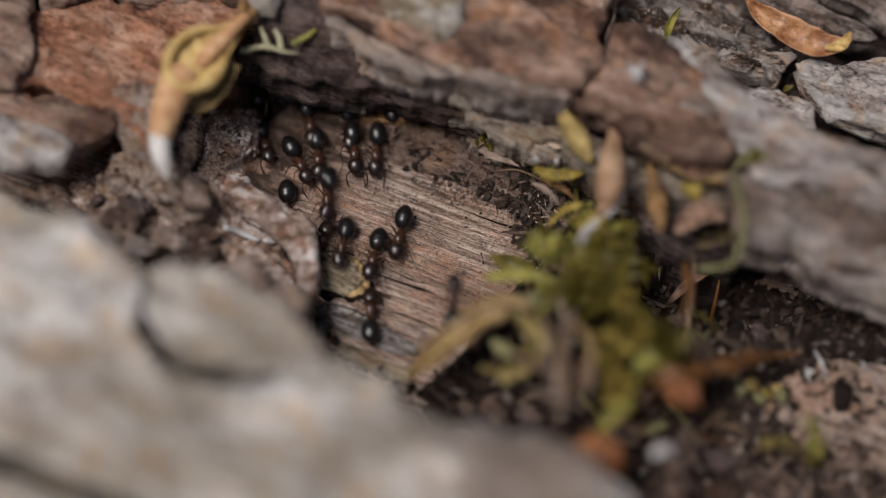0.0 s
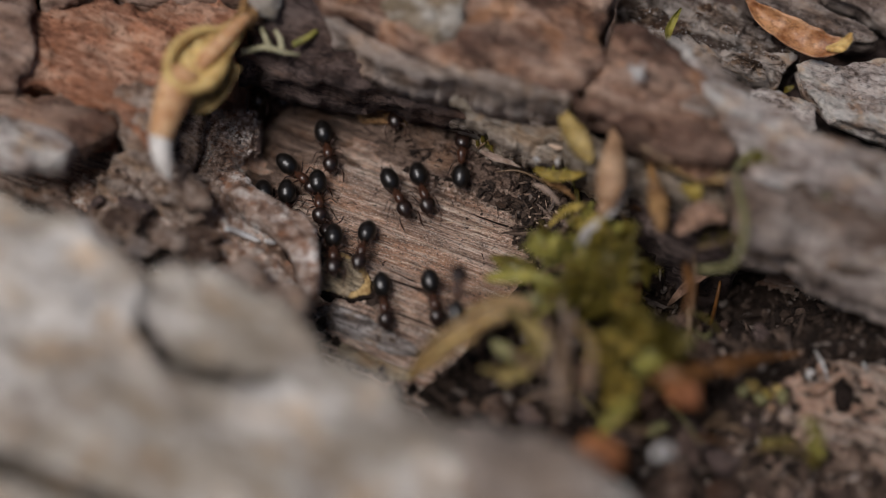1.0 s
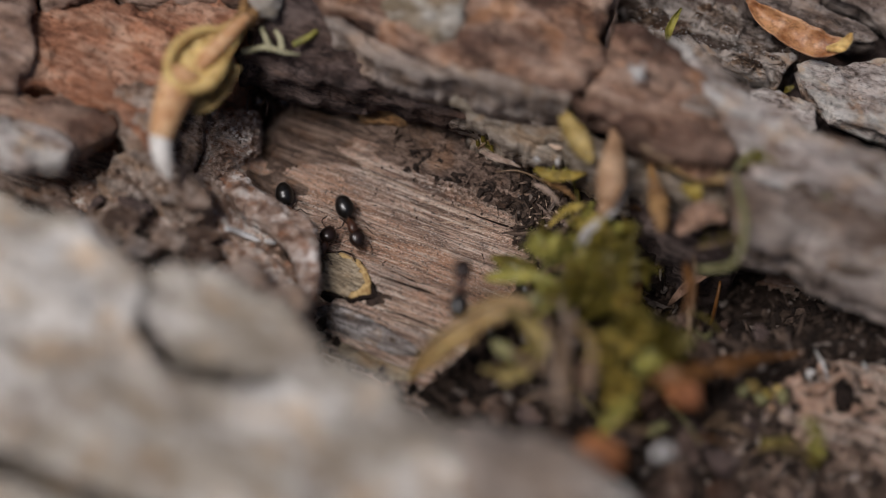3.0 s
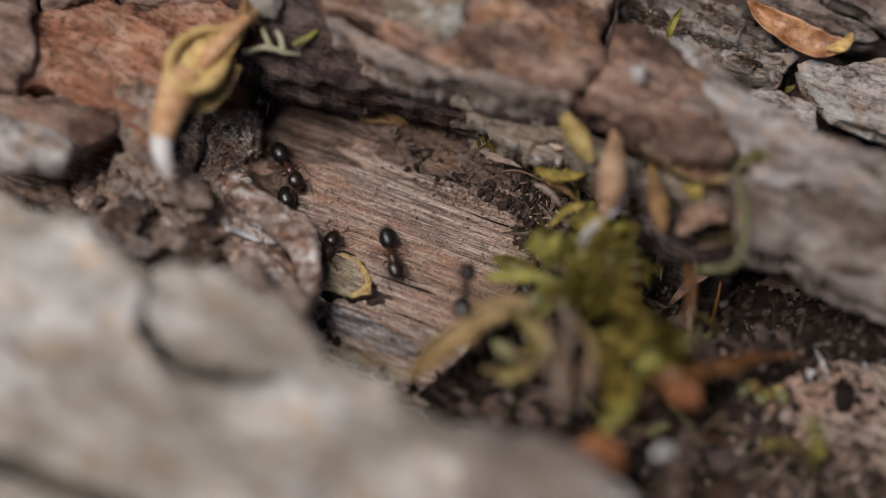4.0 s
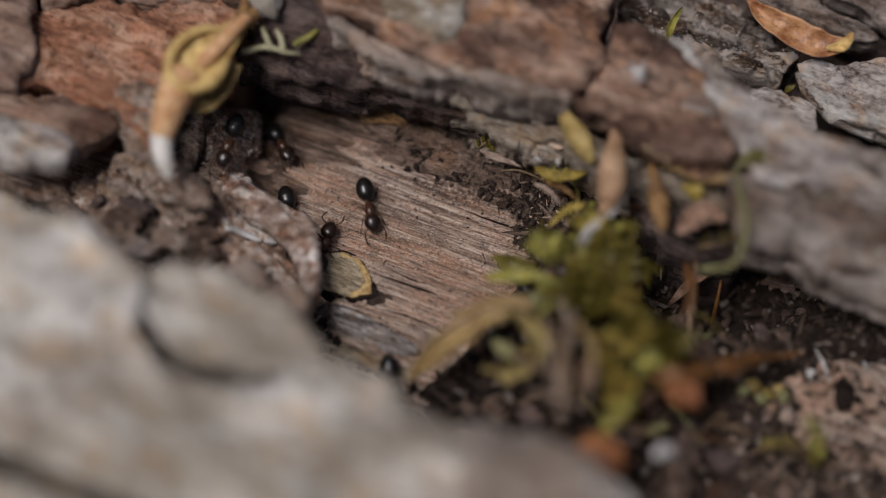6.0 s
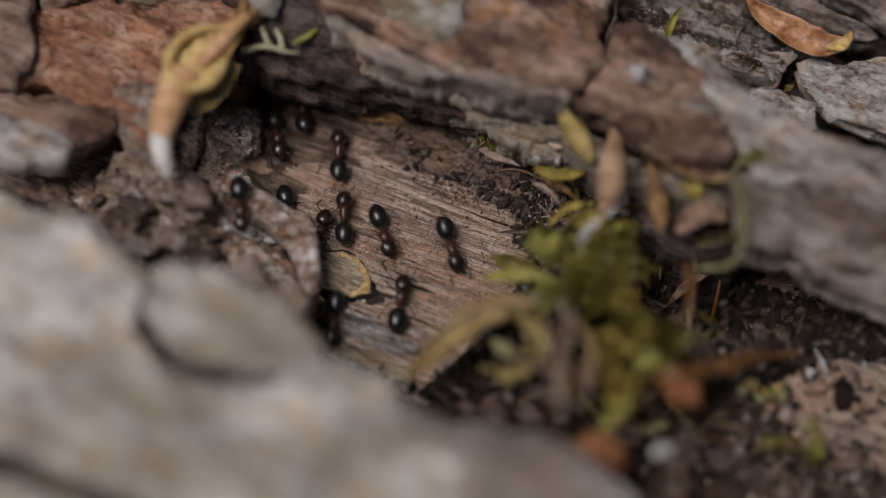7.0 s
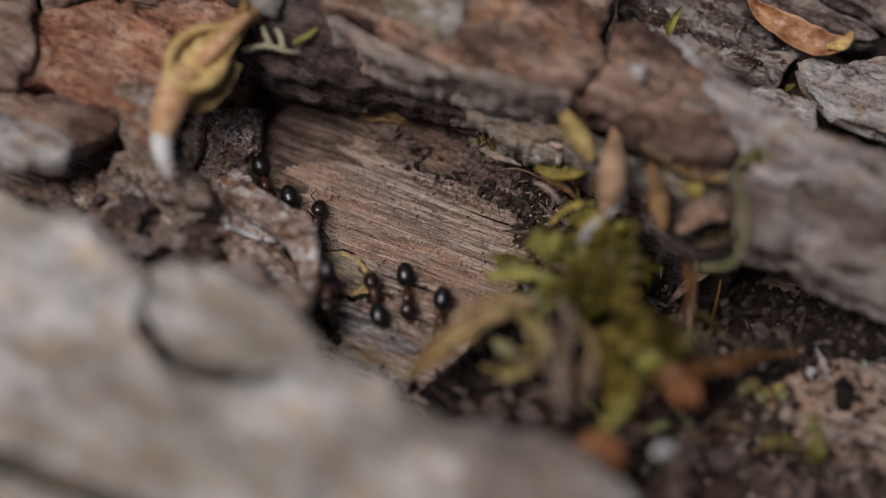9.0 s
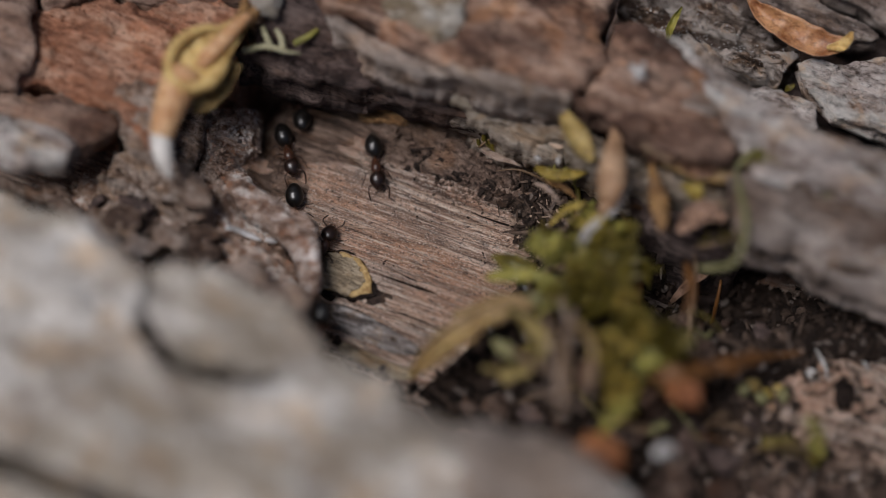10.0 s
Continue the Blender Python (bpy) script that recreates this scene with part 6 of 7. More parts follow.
    for x, y, size, k, m in ((21.9, -11.1, 0.55, 61, LEAF_YELLOW), (22.8, -11.6, 0.6, 62, MOSS_YELLOW), (24.0, -11.3, 0.6, 63, LEAF_YELLOW), (23.5, -12.5, 0.4, 64, TAN_SCALE), (24.3, -13.3, 0.6, 65, PALE_STEM), (26.8, -11.3, 0.7, 66, CURLED_BROWN)):
        thing("bark_crumb", lump((x, y, float(soil_or_floor(x, y)) + size * 0.45), size, k, 0.6, 0.3, 2), m, "rounded yellowish tan crumb on the soil", "debris", "tan crumbs on the soil")
    thing("bark_chip", lump((28.5, -11.7, float(floor_z(28.5, -11.7)) + 0.3), 1.0, 67, 0.4, 0.5, 2), BLACK_AND_SHADE, "blackish angular bark chip on the bare wood", "bark chip")
    thing("moss_leaf", blade([(21.9, -16.1, 1.2), (22.9, -15.9, 2.4), (24.0, -16.1, 2.8), (24.8, -16.6, 1.8)], [0.2, 0.8, 0.8, 0.2], 0.4, 0.12, (15, -20), 18, 8, 0.3, 68), MOSS, "arched olive-yellow moss leaf over the crumbs", "moss")
    for x, y, z, size, k in ((6.8, 4.9, 5.0, 0.26, 51), (8.3, 4.7, 5.0, 0.26, 52)):
        thing("white_crumb", lump((x, y, z), size, k, 0.7, 0.5, 2), WHITE_BIT, "small whitish crumb at the bark's edge", "debris", "whitish crumbs at the bark's edge")
    for k, line in enumerate(([(5.4, 7.7, 4.9), (6.2, 7.2, 5.1), (7.2, 6.6, 4.9)], [(5.8, 7.9, 5.0), (6.6, 7.4, 5.2), (7.5, 7.2, 5.0)], [(7.7, 6.3, 4.6), (8.3, 5.9, 4.8), (8.9, 6.0, 4.6)])):
        thing("wood_fibre", strand(line, [0.06, 0.2, 0.05], 7, 12), PALE_FIBRE, "pale torn splinter on the edge of the bark", "wood", "loose wood fibres")
    thing("dark_bark_chip", lump((28.6, -11.9, -1.2), 1.0, 41, 0.5, 0.3, 2), BLACK_AND_SHADE, "small blackish square chip of bark", "bark chip")
    thing("white_crumb", lump((26.4, -10.1, 0.4), 0.6, 42, 0.6, 0.5, 3), WHITE_BIT, "chalky white crumb lying on the wood", "debris")
    for k, (x, y) in enumerate(([(21.2, -11.7), (22.5, -12.1), (24.1, -11.9)])):
        thing("seed", lump((x, y, float(soil_or_floor(x, y)) + 0.7), 0.55, 50 + k, 0.6, 0.25, 2), MOSS_PALE, "small yellowish seed among the crumbs", "seed", "yellowish seeds")
    for k, (x, y, s, m) in enumerate(BITS):
        z = float(soil_or_floor(x, y)) + s * 0.4
        thing("bark_chip", lump((x, y, z), s, 70 + k, 0.5, 0.45, 3), m, "broken brown chip of bark in the debris" if m is BROWN_CHIP else "broken dark chip of bark in the debris", "bark chip", "chips of bark in the debris")


def furrow_fragments():
    """Broken bark that lies in the furrow beside the rim."""
    r = random.Random(31)
    kinds = (CRUMBLE_BARK, BROWN_CHIP, GRAIN_BARK, DARK_BARK, GRAIN_BARK, BROWN_CHIP)
    line = np.array([(-23.6, 4.7), (-21.0, 5.2), (-18.1, 3.8), (-16.9, 1.1), (-16.5, -2.0), (-18.1, -3.5), (-21.3, -2.8), (-23.8, -1.5), (-25.9, -0.3), (-25.5, 1.8)])
    lo, hi, top, k = line.min(0), line.max(0), rest_on(FURROW), 0
    while k < 16:
        x, y = r.uniform(lo[0], hi[0]), r.uniform(lo[1], hi[1])
        if inside_distance(np.array([x]), np.array([y]), line)[0] < 0.2:
            continue
        s = r.uniform(0.5, 1.3)
        a, n = r.uniform(-0.7, 0.3), 6
        pts = [(x + s * r.uniform(0.55, 1.35) * (1.5 * math.cos(q) * math.cos(a) - 0.8 * math.sin(q) * math.sin(a)), y + s * r.uniform(0.75, 1.2) * (1.5 * math.cos(q) * math.sin(a) + 0.8 * math.sin(q) * math.cos(a))) for q in [2 * math.pi * j / n for j in range(n)]]
        base = top(x, y)
        if base < 0:
            continue
        lean, thick, z0 = (r.uniform(-0.35, 0.35), r.uniform(-0.25, 0.35)), r.uniform(0.25, 0.6), base + 0.05
        up = lambda px, py, d: z0 + thick + lean[0] * (px - x) + lean[1] * (py - y) + 0.45 * fbm(px, py, 0.9, 4, k) - 0.2 * np.exp(-d / 0.2)
        v, f = slab(pts, up, lambda px, py, d: up(px, py, d) - thick - 0.3, 0.2, 0.2, 1.0, 200 + k, 0, 2)
        m = kinds[k % len(kinds)]
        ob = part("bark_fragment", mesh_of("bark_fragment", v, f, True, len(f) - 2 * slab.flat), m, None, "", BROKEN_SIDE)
        tagged(ob, "broken brown fragment of bark in the furrow" if m in (BROWN_CHIP, GRAIN_BARK, DARK_BARK) else "broken pale grey fragment of bark in the furrow", "bark fragment", "bark fragments in the furrow")
        k += 1


BITS = [(x, y, s, m) for (x, y), s, m in zip([(12.7, -14.4), (14.8, -12.9), (17.4, -15.4), (19.6, -16.6), (16.1, -18.6), (13.3, -19.4), (19.5, -19.0), (21.7, -14.1), (23.2, -15.4), (18.5, -9.1), (17.6, -6.1), (20.7, -5.2), (23.0, -7.0), (6.1, -12.9), (3.8, -12.9), (1.8, -12.5), (8.4, -15.4), (24.5, -19.0), (27.6, -19.0), (22.3, -18.2)],
                                                 (1.1, 1.0, 1.4, 1.2, 1.5, 1.2, 1.1, 0.7, 0.6, 1.2, 1.2, 0.8, 0.8, 0.9, 0.8, 0.7, 1.1, 0.7, 0.8, 0.9), (BROWN_CHIP, BROKEN_SIDE, DARK_BARK, DARK_BARK, BROWN_CHIP) * 4)]

soil_bed()
hollow_details()
husk()
moss_patch()
loose_bits()
furrow_fragments()

# ---- the ants ----
def ball(rings, sides=18):
    """A closed body of revolution along x: rings of (x, half width, half height, lift of the middle), in mm."""
    v, f = [], []
    for x, w, h, z in rings:
        for k in range(sides):
            a = 2 * math.pi * k / sides
            v.append((x * MM, w * math.cos(a) * MM, (z + h * math.sin(a)) * MM))
    for r in range(len(rings) - 1):
        for k in range(sides):
            f.append((r * sides + k, r * sides + (k + 1) % sides, (r + 1) * sides + (k + 1) % sides, (r + 1) * sides + k))
    f.append(tuple(range(sides))[::-1])
    f.append(tuple((len(rings) - 1) * sides + k for k in range(sides)))
    return v, [q[::-1] for q in f]


def ovoid(x0, x1, width, height, lift, tail=1.0, steps=14, ridges=0.0, fall=0.0):
    rings = []
    for k in range(steps + 1):
        u = 0.5 - 0.5 * math.cos(math.pi * k / steps)
        r = max(0.03, (4 * u * (1 - u)) ** 0.5) * (1 + (tail - 1) * (u - 0.5))
        r *= 1 - ridges * abs(math.sin(u * 4 * math.pi)) ** 8
        rings.append((x0 + (x1 - x0) * u, width * r, height * r, lift + fall * (u - 0.5)))
    return ball(rings)


def build_ant():
    """One worker: head forward along x, standing on z = 0."""
    ant = tagged(new("ant"), "small shiny black ant with a reddish brown head", "ant", "ants in the hollow")
    ant.empty_display_size = MM
    part("gaster", mesh_of("gaster", *ovoid(-2.30, -0.42, 0.69, 0.65, 0.98, 1.15, 28, 0.03, -0.1)), SHELL, ant, "glossy black abdomen")
    part("petiole", mesh_of("petiole", *ovoid(-0.52, -0.28, 0.10, 0.24, 0.82)), BROWN_SHELL, ant)
    hump = [(-0.36, 0.08, 0.08, 0.80), (-0.28, 0.25, 0.26, 0.82), (-0.08, 0.32, 0.31, 0.88), (0.10, 0.29, 0.29, 0.95), (0.30, 0.38, 0.35, 0.98), (0.58, 0.38, 0.33, 0.98), (0.80, 0.25, 0.23, 0.95), (0.90, 0.14, 0.14, 0.92)]
    part("thorax", mesh_of("thorax", *ball(hump)), BROWN_SHELL, ant, "reddish brown thorax")
    head = part("head", mesh_of("head", *ovoid(0.80, 2.08, 0.60, 0.43, 0.92, 0.70, 18, 0.0, -0.2)), HEAD_SHELL, ant, "dark brown head")
    for s in (1, -1):
        part("eye", mesh_of("eye", [tuple(Vector(p) + Vector((1.32, 0.50 * s, 1.06)) * MM) for p in ball([(-0.1, 0.01, 0.01, 0), (-0.06, 0.07, 0.07, 0), (0, 0.09, 0.09, 0), (0.06, 0.07, 0.07, 0), (0.1, 0.01, 0.01, 0)], 8)[0]],
                            ball([(0, 0, 0, 0)] * 5, 8)[1]), SHELL, head)
        part("mandible", tube([(1.84, 0.18 * s, 0.76), (2.06, 0.19 * s, 0.70), (2.16, 0.03 * s, 0.68)], [0.09, 0.07, 0.02], 6), LIMB, head)
        part("antenna", tube([(1.72, 0.16 * s, 1.02), (1.92, 0.46 * s, 1.20), (2.12, 0.72 * s, 1.20), (2.36, 0.78 * s, 0.92), (2.62, 0.72 * s, 0.55), (2.80, 0.66 * s, 0.30)], [0.055, 0.045, 0.05, 0.055, 0.065, 0.04], 6), LIMB, ant, "bent brown antenna")
        for x, reach, out in ((0.58, 0.95, 1.15), (0.28, -0.05, 1.40), (0.02, -1.10, 1.25)):
            hip = Vector((x, 0.20 * s, 0.72))
            knee, ankle, toe = Vector((reach * 0.42, out * 0.50 * s, 0.62)), Vector((reach * 0.8, out * 0.82 * s, -0.55)), Vector((reach * 1.15, out * 1.05 * s, -0.70))
            ob = part("leg", tube([(0, 0, 0), knee * 0.5 + Vector((0, 0, 0.08)), knee, knee.lerp(ankle, 0.5), ankle, toe], [0.055, 0.07, 0.042, 0.042, 0.028, 0.018], 6), LIMB, ant, "thin brown leg")
            ob.location = hip * MM
    return ant


SHELL = plain_material("glossy_black_shell", (0.004, 0.0035, 0.003), (0.009, 0.007, 0.006), 0.32, 0.3, 1, 0.004, 0.6)
BROWN_SHELL = plain_material("reddish_brown_shell", (0.024, 0.0105, 0.0065), (0.072, 0.0285, 0.0150), 0.3, 0.3, 1, 0.008, 0.5, 0.1)
HEAD_SHELL = plain_material("dark_brown_shell", (0.007, 0.0042, 0.0034), (0.024, 0.0108, 0.0068), 0.28, 0.7, 1, 0.006, 0.5)
LIMB = plain_material("thin_brown_limb", (0.016, 0.008, 0.0055), (0.055, 0.023, 0.013), 0.4, 0.3, 1, 0.004, 0.4)

first_ant = build_ant()
nest = [first_ant] + [copy_thing(first_ant, Matrix.Identity(4)) for _ in range(45 - 1)]


def worker():
    """The next ant of the nest."""
    return nest.pop()


def ant_step(rows, t):
    for (t0, x0, y0, _), (t1, x1, y1, _) in zip(rows, rows[1:]):
        if t0 <= t <= t1:
            return math.hypot(x1 - x0, y1 - y0) / max(t1 - t0, 1e-3)
    return 0.0


def march(ant, rows, over=0.0):
    """Key an ant along rows of (seconds, x, y in mm, heading in degrees) on the wood, or that many mm over it, and swing its legs while it runs."""
    poses = []
    for t, x, y, turn in rows:
        fx, fy = math.cos(radians(turn)), math.sin(radians(turn))
        ahead, behind = float(stand_z(x + 1.5 * fx, y + 1.5 * fy)), float(stand_z(x - 1.5 * fx, y - 1.5 * fy))
        z = max(float(stand_z(x, y)), (ahead + behind) / 2) + over
        poses.append((t, pose(x * MM, y * MM, z * MM, 0, -math.degrees(math.atan2(ahead - behind, 3.0)), turn)))
    walk(ant, poses)
    legs = [o for o in ant.children if o.name.startswith("leg")]
    for k, leg in enumerate(legs):
        hip = leg.location.copy()
        steps, t, phase = [(0.0, 0.0)], 0.0, 1 if k in (0, 2, 4) else -1
        while t < 9.8:
            t = round(t + 0.1, 2)
            if ant_step(rows, t) > 4.0:
                phase = -phase
                steps.append((t, 14.0 * phase))
        steps.append((10.0, 0.0))
        walk(leg, [(t, Matrix.Translation(hip) @ pose(0, 0, 0, 0, 0, a)) for t, a in steps])


def motions():
    march(worker(), [(0, -3.1, 0.7, -102), (0.1, -2.2, -0.7, -83), (0.2, -0.6, -2.7, -71), (0.3, 0.1, -6.0, -80), (0.7, -2.1, -18.0, -79), (10, -2.1, -18.0, -79)])
    march(worker(), [(0, -5.0, -1.1, -103), (0.1, -5.3, -1.7, -80), (0.2, -5.9, -2.7, -85), (0.3, -5.8, -3.7, -79), (0.4, -5.4, -5.0, -67), (0.5, -4.9, -7.2, -74),
            (0.9, -4.9, -16.0, -74), (10, -4.9, -16.0, -74)])
    march(worker(), [(0, -7.3, -0.3, -100), (0.1, -7.2, -3.3, -78), (0.2, -7.1, -6.0, -84), (0.6, -6.5, -16.8, -84), (10, -6.5, -16.8, -84)])
    march(worker(), [(0, -5.2, -5.5, 91), (0.1, -4.3, -5.6, 78), (0.2, -3.6, -4.9, 70), (0.3, -3.4, -3.9, 78), (0.4, -1.0, -0.1, 60), (0.5, 0.2, 2.3, 69),
            (0.6, 0.4, 3.7, 97), (0.7, -0.4, 3.7, 108), (0.8, 0.2, 3.6, 87), (0.9, 1.3, 5.4, 73), (1, 1.4, 6.8, 87), (1.1, 0.7, 8.5, 101), (1.2, -0.5, 11.0, 107),
            (1.6, -1.2, 16.3, 106), (10, -1.2, 16.3, 106)])
    march(worker(), [(0, -4.9, 7.6, -93), (0.1, -3.8, 5.8, -91), (0.2, -3.0, 4.8, -65), (0.3, -4.7, 1.5, -116), (0.4, -4.9, -0.7, -104), (0.5, -4.0, -3.7, -80),
            (0.6, -4.5, -4.0, -101), (0.7, -5.4, -6.2, -105), (1.1, -5.3, -15.3, -105), (10, -5.3, -15.3, -105)])
    march(worker(), [(0, -6.6, 7.8, -84), (0.1, -6.3, 6.6, -81), (0.2, -5.6, 5.4, -58), (0.3, -6.7, 3.6, -103), (0.4, -6.1, 2.7, -94), (0.5, -5.8, 2.4, -91),
            (0.6, -5.6, 0.9, -101), (0.7, -5.6, -0.8, -100), (0.8, -4.8, -2.1, -96), (0.9, -4.8, -3.3, -78), (1, -4.3, -4.5, -83), (1.1, -3.9, -5.7, -69),
            (1.2, -4.3, -7.5, -74), (1.6, -3.6, -16.0, -74), (10, -3.6, -16.0, -74)])
    march(worker(), [(0, -9.3, 7.3, -85), (0.1, -9.3, 6.5, -111), (0.2, -9.1, 6.9, -90), (0.3, -8.1, 6.4, -69), (0.4, -7.5, 5.6, -68), (0.5, -7.3, 5.2, -61),
            (0.6, -7.7, 4.3, -92), (0.7, -7.3, 4.0, -76), (0.8, -6.5, 3.2, -76), (0.9, -5.8, 1.4, -83), (1, -5.9, -0.5, -102), (1.1, -6.0, -2.6, -98),
            (1.2, -6.6, -4.7, -103), (1.3, -6.9, -6.8, -102), (1.7, -7.1, -16.7, -102), (10, -7.1, -16.7, -102)])
    march(worker(), [(0, -10.7, 6.7, -63), (0.2, -10.0, 5.5, -53), (0.3, -9.5, 5.4, -63), (0.4, -9.1, 4.6, -59), (0.5, -8.9, 4.2, -55), (0.6, -9.0, 4.1, -52),
            (0.7, -9.3, 3.8, -70), (0.8, -9.1, 3.4, -82), (0.9, -9.4, 4.0, -83), (1, -9.2, 3.7, -85), (1.1, -8.2, 3.3, -74), (1.2, -7.2, 2.8, -70),
            (1.3, -5.8, 1.4, -64), (1.4, -5.0, -0.8, -78), (1.5, -3.3, -2.4, -66), (1.6, -2.9, -3.6, -65), (1.7, -3.4, -4.8, -93), (1.8, -3.9, -5.8, -96),
            (1.9, -3.4, -6.6, -95), (2, -3.0, -7.6, -95), (2.4, -2.8, -17.4, -95), (10, -2.8, -17.4, -95)])
    march(worker(), [(0, -3.9, 11.9, 96), (0.4, -5.4, 9.5, 271), (0.5, -5.7, 8.9, 268), (0.6, -5.2, 7.3, 278), (0.7, -4.1, 4.4, 274), (0.8, -3.2, 2.1, 277),
            (0.9, -1.9, -1.5, 285), (1, -0.7, -4.3, 281), (1.1, -0.2, -6.3, 292), (1.5, -0.9, -18.0, 292), (10, -0.9, -18.0, 292)])
    march(worker(), [(0, -8.5, 4.0, -92), (0.15, -10.2, 8.3, 72), (0.3, -11.7, 10.2, 79), (0.6, -11.0, 6.9, -83), (0.7, -10.9, 6.4, -71), (0.8, -10.3, 5.4, -44),
            (0.9, -10.7, 5.8, -43), (1, -10.7, 5.6, -44), (1.1, -10.4, 6.3, -51), (1.2, -9.4, 5.6, -45), (1.3, -8.6, 6.3, -39), (1.4, -8.2, 5.5, -43),
            (1.5, -7.4, 4.5, -49), (1.6, -5.6, 2.3, -66), (1.7, -4.4, -0.1, -74), (1.8, -3.2, -0.5, -51), (1.9, -2.8, -2.5, -66), (2, -1.9, -3.3, -80),
            (2.1, -1.5, -5.7, -88), (2.2, -1.9, -6.7, -100), (2.3, -2.0, -7.9, -101), (2.7, -3.7, -18.6, -101), (10, -3.7, -18.6, -101)])
    march(worker(), [(0, -7.0, 9.6, -85), (0.3, -8.4, 9.8, -83), (0.7, -8.5, 8.4, -67), (0.9, -8.3, 8.4, -63), (1, -8.7, 7.9, -77), (1.1, -7.9, 7.1, -69),
            (1.2, -6.4, 6.6, -62), (1.3, -5.4, 4.9, -54), (1.4, -3.7, 2.8, -52), (1.5, -2.4, 0.7, -62), (1.6, -0.5, -2.2, -65), (1.7, 0.2, -3.1, -59),
            (1.8, 0.3, -2.5, -59), (1.9, 0.0, -3.9, -75), (2, 0.7, -7.0, -81), (2.4, -0.5, -19.3, -80), (10, -0.5, -19.3, -80)])
    march(worker(), [(0, -10.0, 10.0, -79), (0.3, -8.1, 14.5, 66), (0.6, -5.6, 13.1, -81), (0.8, -5.3, 9.2, -82), (0.9, -4.6, 6.6, -71), (1, -3.4, 4.0, -65),
            (1.1, -3.0, 2.1, -74), (1.2, -2.7, -1.9, -73), (1.3, -1.6, -5.5, -74), (1.4, -1.1, -6.7, -79), (1.8, -3.2, -20.1, -79), (10, -3.2, -20.1, -79)])
    march(worker(), [(0, -2.7, 16.0, -82), (0.3, -2.7, 16.0, -82), (0.7, -2.5, 10.7, -82), (0.8, -2.2, 8.6, -82), (0.9, -2.0, 7.0, -81), (1, -1.5, 4.4, -75),
            (1.1, -0.1, 2.8, -69), (1.2, 0.8, 0.2, -67), (1.3, 0.7, -1.9, -72), (1.4, 0.8, -4.1, -78), (1.5, 2.3, -5.7, -67), (1.9, 3.9, -7.9, -67),
            (10, 3.9, -7.9, -67)])
    march(worker(), [(0, -3.2, 17.3, -90), (0.6, -3.2, 17.3, -90), (1, -3.6, 11.2, -89), (1.1, -3.7, 10.3, -88), (1.2, -3.9, 9.3, -85), (1.3, -3.9, 8.5, -76),
            (1.4, -2.7, 6.6, -61), (1.5, -1.1, 4.0, -64), (1.6, -0.3, 3.4, -66), (1.7, 0.8, 1.2, -58), (1.8, 2.7, -1.1, -64), (1.9, 5.0, -2.6, -64),
            (2.3, 6.6, -4.8, -64), (10, 6.6, -4.8, -64)])
    march(worker(), [(0, -8.5, -7.7, -76), (0.3, -8.1, -4.4, 88), (0.7, -8.3, -0.8, 91), (0.9, -7.9, -0.9, 268), (1.2, -8.2, -1.4, 275), (1.5, -7.2, -3.0, 259),
            (1.8, -7.3, -3.1, 262), (2, -7.7, -4.7, 268), (2.4, -8.0, -16.8, 268), (10, -8.0, -16.8, 268)])
    march(worker(), [(0, -9.0, -15.2, 99), (1, -9.0, -15.2, 99), (1.4, -8.9, 1.5, 99), (1.5, -8.5, 2.5, 84), (1.6, -8.8, 3.2, 91), (1.7, -9.0, 3.5, 100),
            (1.8, -9.6, 5.9, 103), (1.9, -10.2, 9.3, 107), (2, -10.5, 11.1, 104), (2.1, -10.6, 11.1, 97), (2.2, -11.0, 11.5, 109), (2.6, -11.2, 16.8, 108),
            (10, -11.2, 16.8, 108)])
    march(worker(), [(0, -6.6, -13.2, 80), (1.3, -6.6, -13.2, 80), (1.7, -6.9, -7.2, 80), (1.8, -6.4, -5.8, 74), (1.9, -5.9, -4.3, 73), (2, -5.1, -0.3, 112),
            (2.1, -5.1, 0.3, 115), (2.2, -6.9, 2.0, 115), (2.3, -7.6, 5.5, 96), (2.4, -7.7, 9.0, 101), (2.5, -7.7, 10.3, 95), (2.6, -6.5, 11.9, 88),
            (3, -5.9, 17.9, 88), (10, -5.9, 17.9, 88)])
    march(worker(), [(0, -13.2, 16.3, -77), (1.8, -13.2, 16.3, -77), (2.2, -12.5, 9.6, -77), (2.3, -12.5, 9.0, -71), (2.4, -12.3, 8.5, -61),
            (2.5, -12.2, 7.8, -60), (2.6, -11.0, 6.8, -52), (2.7, -10.0, 6.1, -55), (2.9, -7.9, 3.3, -65), (3.2, -4.9, -1.2, -73), (3.5, -2.8, -5.0, -76),
            (3.8, -2.1, -8.7, -93), (4.2, -3.9, -18.7, -93), (10, -3.9, -18.7, -93)])
    march(worker(), [(0, -7.5, 16.4, -78), (2.9, -7.5, 16.4, -78), (3.3, -7.5, 11.1, -78), (3.6, -6.2, 7.6, -65), (3.8, -4.8, 4.4, -57), (3.9, -4.4, 2.1, -77),
            (4, -3.8, -0.8, -77), (4.1, -2.5, -3.9, -71), (4.2, -3.0, -4.7, -80), (4.3, -4.1, -5.6, -91), (4.4, -3.9, -6.3, -86), (4.5, -4.0, -8.2, -89),
            (4.9, -3.8, -16.8, -89), (10, -3.8, -16.8, -89)])
